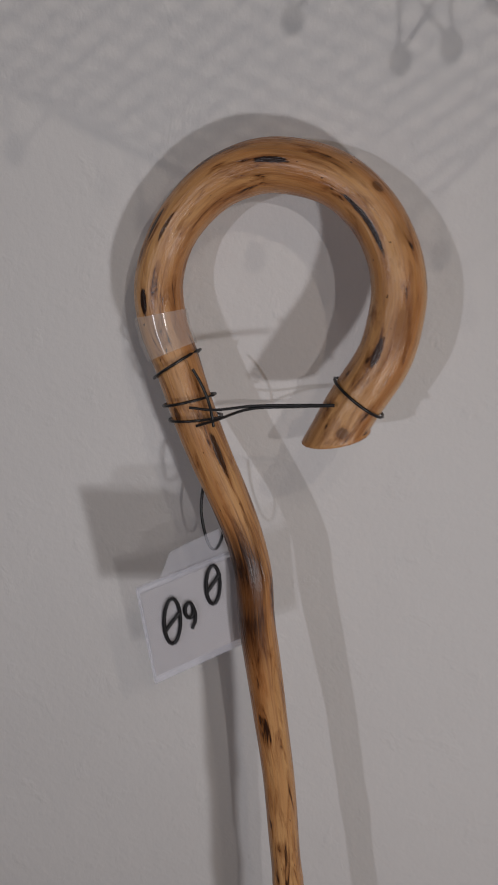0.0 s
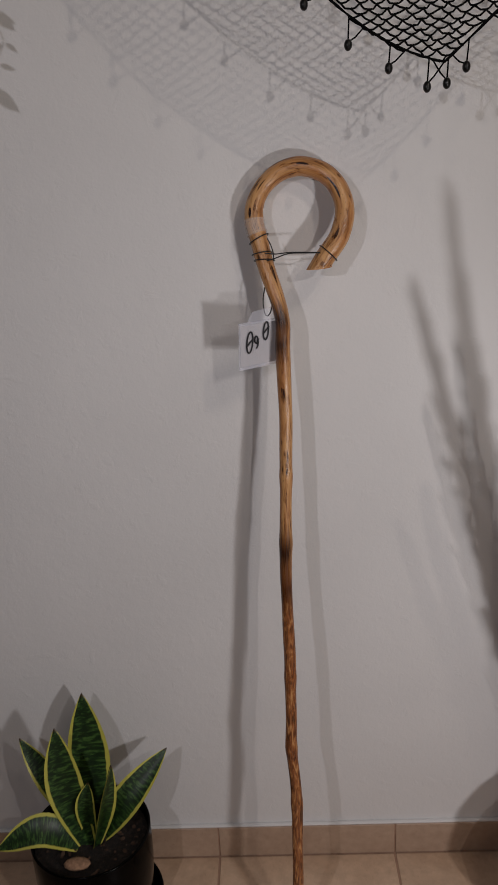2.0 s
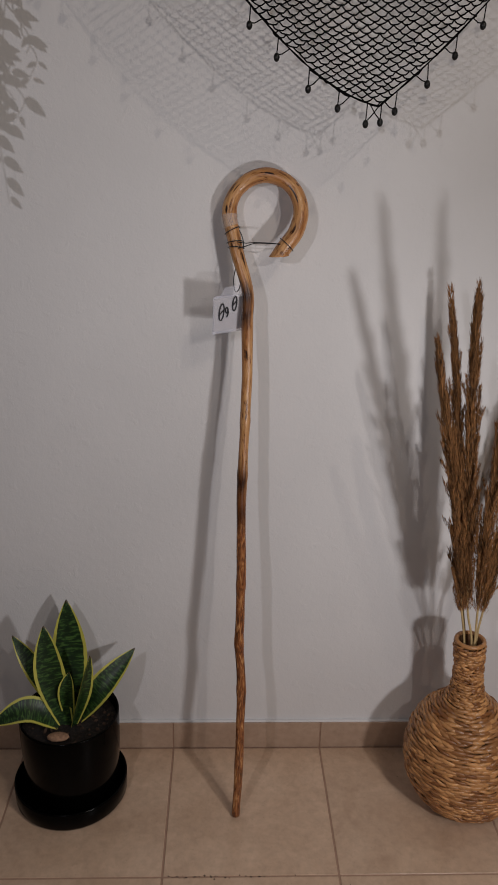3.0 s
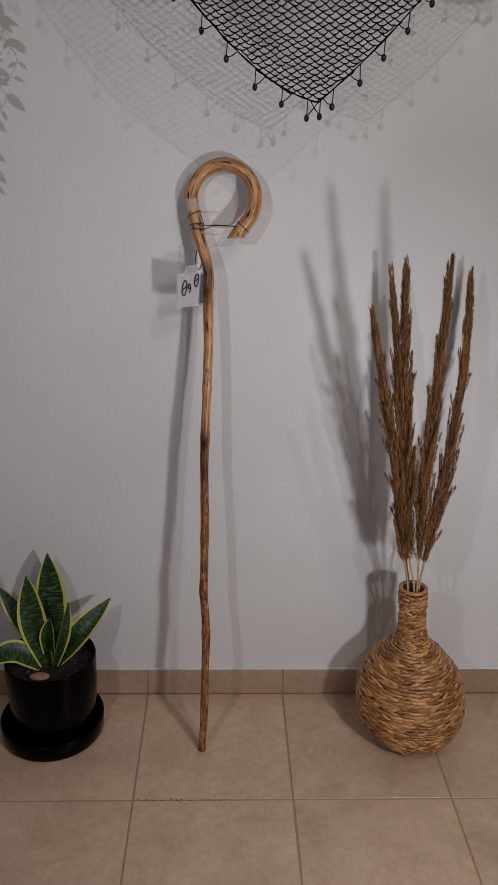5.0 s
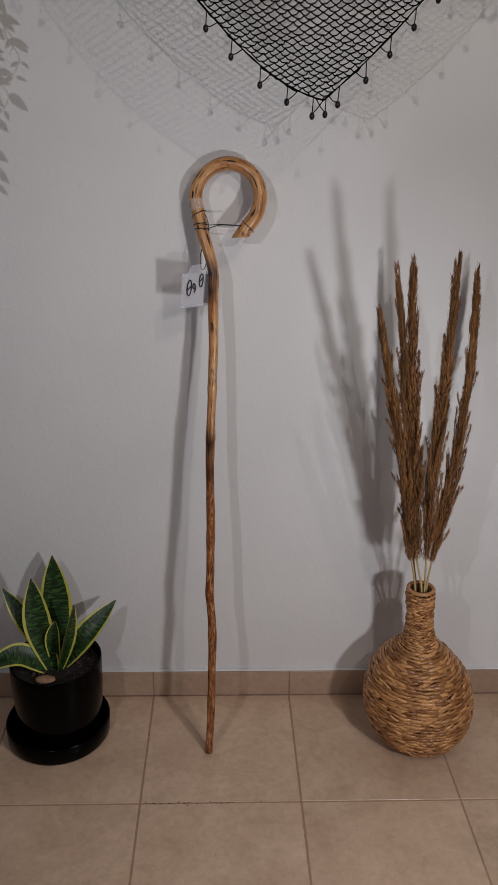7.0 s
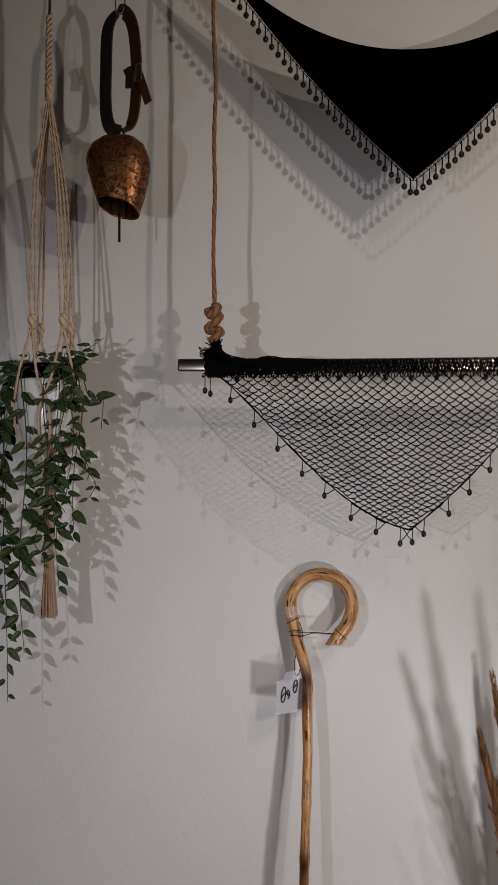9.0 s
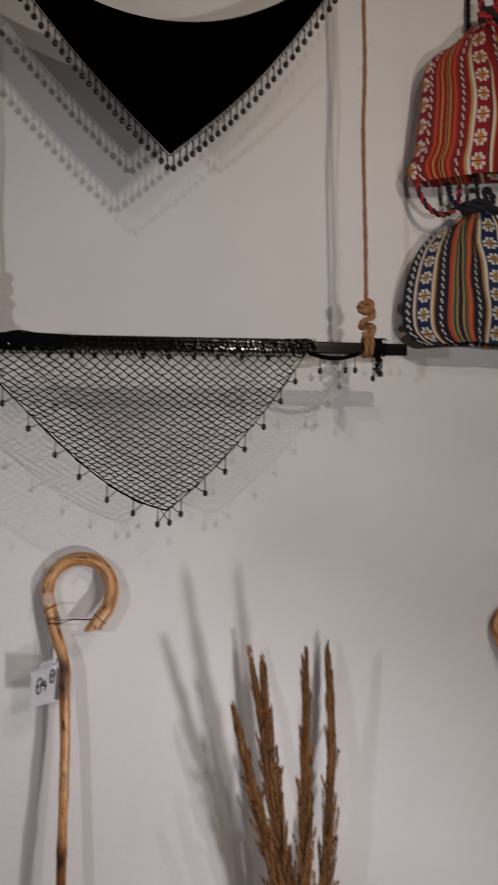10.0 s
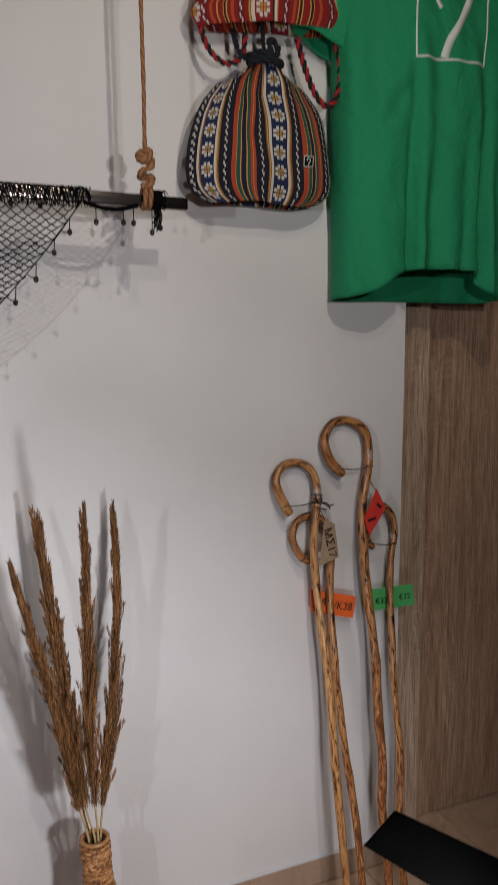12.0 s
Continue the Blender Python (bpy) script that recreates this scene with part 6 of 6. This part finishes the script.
hang(340, (-0.428, -0.200, 1.335), 41, 0.03, 0.004, 0.034)
hang(300, (-0.452, -0.238, 1.235), 43, 0.02, 0.002, 0.034)
hang(180, (-0.592, -0.190, 1.25), 30, 0.03)
hang(160, (-0.600, -0.165, 1.43), 31, 0.03)
hang(192, (-0.588, -0.21, 1.12), 36, 0.02)
for k, (deg, out, up) in enumerate(((20, 0.095, 0.085), (150, 0.07, 0.06), (185, 0.10, 0.035), (215, 0.08, 0.04), (250, 0.06, 0.05), (290, 0.05, 0.045), (330, 0.06, 0.06), (355, 0.07, 0.05), (170, 0.11, 0.02))):
    a = math.radians(deg)
    vine([(MX + 0.01 * math.cos(a), MY + 0.01 * math.sin(a), POT_T - 0.018), (MX + 0.03 * math.cos(a), MY + 0.03 * math.sin(a), POT_T + 0.02), (MX + out * math.cos(a), MY + out * 0.7 * math.sin(a), POT_T + up)], 60 + k, 0.021)

# ---- drawstring bags ----


def bag(name, label, at, z_low, z_high, half, neck, deep, cx, cy, cloth, ears, seed, slope=0.0):
    """A soft sack, gathered at its neck, with lower corners cut short or standing out like ears."""
    t = thing(name, label, "bag", "woven drawstring bags", at)
    rg = np.random.default_rng(seed)
    ph = rg.uniform(0, 6.28, 8)

    def width(v):
        if ears:                                                # lower corners that stick out like ears
            up, wide = (0.0, 0.04, 0.09, 0.15, 0.20, 0.38, 0.66, 0.78, 0.86, 0.94, 1.0), (0.93, 0.99, 1.0, 0.925, 0.885, 0.86, 0.83, 0.75, 0.635, 0.46, neck / half)
        else:
            up, wide = (0.0, 0.03, 0.08, 0.13, 0.22, 0.42, 0.60, 0.725, 0.87, 0.94, 1.0), (0.74, 0.86, 0.96, 0.995, 1.0, 0.955, 0.885, 0.80, 0.64, 0.50, neck / half)
        return half * float(np.interp(v, up, wide))

    def at_uv(a, v, front):
        u = (a - 0.5) * 2
        w = width(v)
        th = deep * (0.35 + 0.65 * math.sin(math.pi * min(1.0, v * 1.15 + 0.12))) * max(0.0, 1 - abs(u) ** 2.6) ** 0.5
        th = th * (1 - 0.25 * v)
        pleat = max(0.0, (v - 0.45) / 0.55)
        th += pleat ** 1.2 * 0.019 * math.sin(u * 17 + 2.0 * math.sin(u * 5 + ph[7]) + ph[0]) * (1 - abs(u)) + 0.005 * math.sin(u * 4.1 + v * 5 + ph[1]) * (1 - abs(u)) + 0.0035 * math.sin(u * 9 - v * 8 + ph[5]) * (1 - abs(u)) + 0.003 * math.sin(u * 5 + v * 17 + ph[6]) * (1 - abs(u))
        x = cx + w * u + 0.004 * math.sin(v * 7 + ph[2])
        z = z_low + (z_high - z_low) * v + 0.006 * math.sin(u * 3.1 + ph[3]) * (1 - v) - 0.008 * (1 - u * u) * (1 - v) ** 4 + slope * half * u * (1 - 0.6 * v) + pleat * 0.004 * math.sin(u * 17 + ph[4]) - pleat * 0.035 * u * u * (1 if v > 0.9 else pleat)
        y = cy - th if front else cy + min(th, 0.05) * 0.8
        return (x, y, z)

    bm = bmesh.new()
    bm.from_mesh(grid_mesh("sack", lambda a, b: at_uv(a, b, True), 64, 56))
    bm.from_mesh(grid_mesh("sack", lambda a, b: at_uv(1 - a, b, False), 40, 30))
    bmesh.ops.recalc_face_normals(bm, faces=bm.faces[:])
    part("sack", bm, cloth, t)
    return t, (lambda a, v: at_uv(a, v, True))


red_bag, red_at = bag("drawstring_bag", "red striped woven drawstring bag with blossom bands", (0.865, -0.08, 2.0), 2.027, 2.352, 0.175, 0.052, 0.066, 0.877, -0.075, RED_CLOTH, True, 5, 0.10)
blue_bag, blue_at = bag("drawstring_bag", "navy striped woven drawstring bag with blossom bands", (0.852, -0.07, 1.66), 1.676, 1.958, 0.166, 0.052, 0.058, 0.856, -0.068, BLUE_CLOTH, False, 6, 0.03)


def bag_label(owner, at_fn, a, v, size):
    """A small black woven label with a pale rim and a pale crook shape."""
    p = Vector(at_fn(a, v))
    d = Vector(at_fn(a + 0.02, v)) - Vector(at_fn(a - 0.02, v))
    e = Vector(at_fn(a, v + 0.02)) - Vector(at_fn(a, v - 0.02))
    n = d.cross(e).normalized()
    n = n if n.y < 0 else -n
    ex, ez = d.normalized(), -n.cross(d.normalized())
    ez = ez if ez.z > 0 else -ez
    c = p + n * 0.003
    h = size / 2
    k = lambda s, r, o=0.0: c + ex * s * h + ez * r * h + n * o
    lab = part("label", plate([k(-1, 1), k(1, 1), k(1, -1), k(-1, -1)], 0.001), MATT_BLACK, owner, "black woven label", False)
    rim = [[k(-1, 1, 0.001), k(0, 1, 0.001), k(1, 1, 0.001)], [k(1, 1, 0.001), k(1, 0, 0.001), k(1, -1, 0.001)], [k(1, -1, 0.001), k(0, -1, 0.001), k(-1, -1, 0.001)], [k(-1, -1, 0.001), k(-1, 0, 0.001), k(-1, 1, 0.001)]]
    hook = [k(x, y, 0.0012) for x, y in ((-0.35, 0.15), (-0.25, 0.5), (0.1, 0.65), (0.4, 0.4), (0.3, 0.0), (0.05, -0.35), (0.0, -0.75))]
    part_mesh("emblem", threads_mesh("emblem", rim + [spline(hook, 4)], 0.0009, 4), PRINT, lab, "pale stitched emblem")


bag_label(red_bag, red_at, 0.645, 0.36, 0.021)
bag_label(blue_bag, blue_at, 0.775, 0.30, 0.021)


def cord(owner, pts, r, mat, label, name="drawstring"):
    """A cord of two strands laid round each other. mat: one material, or one for each strand."""
    line = spline(pts, 16)
    d = np.gradient(line, axis=0)
    d /= np.linalg.norm(d, axis=1)[:, None]
    way = np.r_[0, np.cumsum(np.linalg.norm(np.diff(line, axis=0), axis=1))]
    along = np.linspace(0, way[-1], max(12, int(way[-1] / 0.0016)))
    line = np.array([np.interp(along, way, line[:, c]) for c in range(3)]).T
    d = np.gradient(line, axis=0)
    d /= np.linalg.norm(d, axis=1)[:, None]
    a = np.cross(d, (0.0, 1.0, 0.03))
    a /= np.linalg.norm(a, axis=1)[:, None]
    b = np.cross(d, a)
    mats = mat if isinstance(mat, tuple) else (mat, mat)
    for k in range(2):
        t = along / (r * 5.0) * 2 * math.pi + k * math.pi
        strand = line + 0.48 * r * (np.cos(t)[:, None] * a + np.sin(t)[:, None] * b)
        part_mesh(name, tube_mesh(name, strand, r * 0.60, 8, True, 0.03, 2), mats[k], owner, label)


TWO = (CORD_RED, CORD_BLACK)
# red bag: ruffled mouth, cords up to the hook and loops at the lower corners
cord(red_bag, [(0.845, -0.115, 2.342), (0.872, -0.125, 2.347), (0.896, -0.115, 2.342), (0.872, -0.095, 2.345), (0.848, -0.110, 2.352), (0.870, -0.124, 2.359), (0.890, -0.112, 2.355)], 0.0075, TWO, "red and black twisted cord")
cord(red_bag, [(0.862, -0.105, 2.347), (0.856, -0.10, 2.397), (0.866, -0.095, 2.47), (0.872, -0.095, 2.520)], 0.0065, TWO, "red and black twisted cord")
cord(red_bag, [(0.884, -0.105, 2.347), (0.892, -0.10, 2.397), (0.880, -0.095, 2.47), (0.874, -0.095, 2.520)], 0.0065, TWO, "red and black twisted cord")
cord(red_bag, [(0.722, -0.075, 2.010), (0.724, -0.080, 1.985), (0.740, -0.085, 1.955), (0.765, -0.085, 1.940), (0.790, -0.080, 1.945), (0.812, -0.072, 1.965), (0.822, -0.065, 2.01)], 0.0058, TWO, "red and black twisted cord")
cord(red_bag, [(1.022, -0.080, 2.020), (1.029, -0.088, 1.985), (1.030, -0.092, 1.930), (1.012, -0.095, 1.888), (0.988, -0.098, 1.880), (0.962, -0.100, 1.905), (0.940, -0.098, 1.955), (0.930, -0.085, 2.01)], 0.0066, TWO, "red and black twisted cord")
cord(blue_bag, [(0.815, -0.095, 1.945), (0.845, -0.112, 1.950), (0.880, -0.105, 1.948), (0.885, -0.075, 1.95), (0.85, -0.06, 1.955), (0.818, -0.08, 1.957), (0.842, -0.108, 1.962), (0.875, -0.102, 1.960)], 0.0085, CORD_NAVY, "navy twisted cord")
cord(blue_bag, [(0.860, -0.110, 1.955), (0.856, -0.108, 1.985), (0.868, -0.098, 1.992), (0.878, -0.104, 1.972), (0.866, -0.112, 1.955)], 0.0065, CORD_NAVY, "navy twisted cord")
cord(blue_bag, [(0.852, -0.095, 1.95), (0.858, -0.07, 2.02), (0.866, -0.03, 2.2), (0.868, -0.022, 2.40), (0.870, -0.03, 2.50)], 0.0045, CORD_NAVY, "navy twisted cord")
cord(blue_bag, [(0.815, -0.09, 1.95), (0.800, -0.075, 1.975), (0.800, -0.05, 2.02)], 0.0055, CORD_NAVY, "navy twisted cord")
wire_hook("wire_hook", "thin chrome wire hook holding the drawstring bags", 0.868, -0.090, 2.512, "hooks on the ceiling")

# ---- T-shirt on a hanging torso form ----
TX, TY = 1.262, -0.082
form_me = lathe_mesh("torso_form", [(0.118, 2.190), (0.108, 2.225), (0.103, 2.262), (0.098, 2.295), (0.088, 2.316), (0.078, 2.334), (0.0725, 2.36), (0.070, 2.40), (0.069, 2.425), (0.066, 2.433), (0.060, 2.437), (0.0, 2.438)], 48)
form_me.transform(Matrix(((1, 0, 0.0, TX + 0.010), (0, 0.78, 0, TY + 0.012), (0, 0, 1, 0), (0, 0, 0, 1))))
tagged(part_mesh("torso_form", form_me, FORM), "glossy white hanging torso form under a green T-shirt", "mannequin")
hook = thing("steel_hook", "thin steel hook that carries the torso form", "hook", at=(TX + 0.010, TY + 0.012, 2.44))
part_mesh("wire", tube_mesh("wire", [(TX + 0.010, TY + 0.012, 2.43), (TX + 0.010, TY + 0.012, 2.46), (TX + 0.013, TY + 0.012, 2.52), (TX + 0.013, TY + 0.012, TOP)], 0.0022, 8), CHROME, hook)
part_mesh("collar", tube_mesh("collar", [(TX + 0.010, TY + 0.012, 2.436), (TX + 0.010, TY + 0.012, 2.446)], 0.008, 14), COPPER, hook, "brass collar")
shirt = thing("t_shirt", "plain green jersey T-shirt with a white framed crook print", "t-shirt", at=(TX, TY, 1.49))


def crease(x, at, wide):
    return math.exp(-((x - at) / wide) ** 2)


def shirt_body(a, v):
    """a: round the body, 0 at its right side; v: from the hem to the collar."""
    t = 6.2832 * a
    c, s = math.cos(t), math.sin(t)
    z = 1.492 + 0.775 * min(v, 0.86) / 0.86
    half = 0.224 + 0.012 * math.sin(v * 3.0)
    deep = 0.085 + 0.012 * math.sin(v * 2.6)
    cx = TX
    if v > 0.86:
        f = (v - 0.86) / 0.14
        half = 0.229 + (0.093 - 0.229) * f
        deep = 0.088 + (0.072 - 0.088) * f
        cx = TX + 0.004 * f
        w = max(0.0, -s) ** 0.85
        z = 2.267 + 0.056 * f ** 0.80 * (1 - w) + 0.010 * f * w + 0.006 * f * max(0.0, s)
    fold = max(0.0, 1 - v / 0.75)
    low = max(0.0, 1 - v / 0.62)
    x = cx + half * math.copysign(abs(c) ** 0.75, c) * (0.96 if c > 0 else 1.0)
    ripple = 0.007 * fold * math.sin(5 * t + 0.8) + 0.006 * fold * math.sin(9 * t + 2.0 + v * 2) + 0.004 * math.sin(5 * t + v * 9) + 0.003 * math.sin(14 * t + v * 5) * (1 - abs(2 * v - 1))
    front = max(0.0, -s)
    z -= 0.046 * min(1.0, max(0.0, (v - 0.765) / 0.095)) * front ** 0.8 * crease(x, TX + 0.004, 0.092)
    ripple += 0.010 * noise.noise(Vector((x * 13, s, z * 5))) + 0.0045 * noise.noise(Vector((x * 30 + z * 9, s * 2, z * 13 - x * 6)))
    # pressed pleats that run up from the hem, and a drape from the chest to the side
    for at, wide, deepness, sign in ((TX - 0.088, 0.009, 0.030, 1), (TX - 0.066, 0.012, 0.022, -1), (TX - 0.030, 0.010, 0.012, 1), (TX + 0.010, 0.010, 0.010, -1), (TX + 0.048, 0.009, 0.014, 1), (TX + 0.100, 0.009, 0.032, 1), (TX + 0.122, 0.012, 0.020, -1)):
        ripple -= sign * deepness * low ** 0.8 * front ** 0.5 * crease(x + 0.02 * (v - 0.2), at, wide * (1 + v))
    ripple += 0.010 * math.exp(-((v - 0.42 - (x - TX + 0.2) * 1.1) / 0.035) ** 2) * front * max(0.0, 1 - abs(x - TX + 0.15) / 0.10)
    ripple -= 0.008 * math.exp(-((v - 0.33 - (x - TX + 0.2) * 1.5) / 0.03) ** 2) * front * max(0.0, 1 - abs(x - TX + 0.16) / 0.08)
    y = TY + (deep + ripple) * math.copysign(abs(s) ** 0.8, s)
    y = min(y, -0.006)
    hem = max(0.0, 1 - v / 0.12)
    z += (0.052 * front ** 0.5 * (0.5 + 0.5 * math.tanh((x - (TX - 0.145)) / 0.040)) * (0.5 - 0.5 * math.tanh((x - (TX + 0.105)) / 0.012)) - 0.012 * c * c - 0.015 * max(0.0, s)) * hem
    return (x + 0.25 * ripple * c, y, z)


ob = part_mesh("body", grid_mesh("body", shirt_body, 220, 80), SHIRT, shirt, "green jersey body")
sol = ob.modifiers.new("thick", "SOLIDIFY")
sol.thickness = 0.0014
seam = [Vector(shirt_body(a, 0.016)) + Vector((0, -0.0006, 0)) for a in np.linspace(0.5, 1.0, 80)]
part_mesh("hem_seam", tube_mesh("hem_seam", seam, 0.0006, 5), SHIRT, shirt, "stitched hem")
ring = [Vector(shirt_body(a, 0.996)) for a in np.linspace(0, 1, 60)]
part_mesh("collar_rib", tube_mesh("collar_rib", ring, 0.0062, 8, False, 0.0, 0, 1.3), SHIRT, shirt, "ribbed collar")


def sleeve(sgn):
    def at(a, v):
        t = 6.2832 * a
        top = Vector((TX + sgn * 0.185, TY + 0.005, 2.240))
        end = Vector((TX + sgn * 0.250, TY + 0.012, 2.005))
        p = top.lerp(end, v)
        w, d = 0.060 + 0.030 * v, 0.058 - 0.020 * v
        n = Vector((0.93 * sgn, 0, 0.36))
        q1 = p + n * w * math.cos(t) + Vector((0, 1, 0)) * (d + 0.006 * math.sin(5 * t + v * 6)) * math.sin(t)
        q1.y = min(q1.y, -0.006)
        return tuple(q1)
    o = part_mesh("sleeve", grid_mesh("sleeve", at, 40, 20), SHIRT, shirt, "short sleeve")
    m = o.modifiers.new("thick", "SOLIDIFY")
    m.thickness = 0.0014


sleeve(-1)
sleeve(1)


def on_shirt(x, z, out=0.0016):
    """A place on the front of the shirt."""
    v = (z - 1.492) / 0.775 * 0.86
    best, lo, hi = None, 0.5, 1.0
    for _ in range(26):
        mid = (lo + hi) / 2
        p = shirt_body(mid, v)
        if p[0] < x:
            lo = mid
        else:
            hi = mid
    p = shirt_body((lo + hi) / 2, v)
    return Vector((x, p[1] - out, z))


def print_band(name, pts, width, label):
    """A strip of print that follows the cloth; width: a number or a function of the share of the way."""
    line = [on_shirt(x, z) for x, z in pts]
    verts, faces = [], []
    n = len(pts)
    for i in range(n):
        (x0, z0), (x1, z1) = pts[max(i - 1, 0)], pts[min(i + 1, n - 1)]
        d = Vector((x1 - x0, 0, z1 - z0)).normalized()
        w = (width(i / (n - 1)) if callable(width) else width) / 2
        s = Vector((-d.z, 0, d.x)) * w
        for k in (-1, 1):
            q1 = on_shirt(pts[i][0] + k * s.x, pts[i][1] + k * s.z)
            verts += [tuple(q1), tuple(q1 + Vector((0, 0.0012, 0)))]
        if i:
            b = 4 * (i - 1)
            faces += [(b, b + 4, b + 6, b + 2), (b + 1, b + 3, b + 7, b + 5), (b, b + 1, b + 5, b + 4), (b + 2, b + 6, b + 7, b + 3)]
    me = bpy.data.meshes.new(name)
    me.from_pydata(verts, [], faces)
    part_mesh(name, me, PRINT, shirt, label)


def seg(p, q1, n=24):
    return [(p[0] + (q1[0] - p[0]) * i / n, p[1] + (q1[1] - p[1]) * i / n) for i in range(n + 1)]


C1, C2, C3, C4 = (1.165, 2.161), (1.353, 2.173), (1.353, 1.985), (1.163, 1.977)
for p, q1 in ((C1, C2), (C2, C3), (C3, C4), (C4, C1)):
    print_band("print_frame", seg(p, q1), 0.0042, "white printed line")
hookp = spline([(x, z, 0) for x, z in ((1.226, 2.083), (1.2165, 2.103), (1.231, 2.134), (1.257, 2.151), (1.286, 2.154), (1.305, 2.137), (1.302, 2.109), (1.279, 2.067), (1.253, 2.028), (1.240, 1.999), (1.236, 1.984))], 5)
print_band("print_crook", [(p[0], p[1]) for p in hookp], lambda f: 0.009 + 0.008 * min(1, f * 2), "white printed crook shape")

# ---- low lamp on a stand; its black flap reaches into view ----
lamp = thing("floor_lamp", "matt black lamp head with a flap on a low stand", "lamp", at=(0.72, -1.27, 0))
part("flap", plate([(0.552, -0.985, 0.872), (0.590, -0.985, 0.902), (0.720, -1.045, 0.832), (0.690, -1.065, 0.780)], 0.003, 0.0006), FLAP, lamp, "matt black metal flap", False)
part("head", bm_box(0.64, 0.80, -1.29, -1.215, 0.66, 0.80, 0.012, 3), MATT_BLACK, lamp, "black lamp housing")
part_mesh("bracket", tube_mesh("bracket", [(0.700, -1.052, 0.795), (0.715, -1.12, 0.79), (0.720, -1.22, 0.785)], 0.004, 8), MATT_BLACK, lamp, "flap bracket")
part_mesh("pole", tube_mesh("pole", [(0.72, -1.27, 0.68), (0.72, -1.27, 0.35), (0.72, -1.27, 0.02)], 0.011, 12), MATT_BLACK, lamp)
for a in (0.3, 2.4, 4.5):
    part_mesh("leg", tube_mesh("leg", [(0.72, -1.27, 0.22), (0.72 + 0.12 * math.cos(a), -1.27 + 0.12 * math.sin(a), 0.10), (0.72 + 0.24 * math.cos(a), -1.27 + 0.24 * math.sin(a), 0.008)], 0.007, 8), MATT_BLACK, lamp)
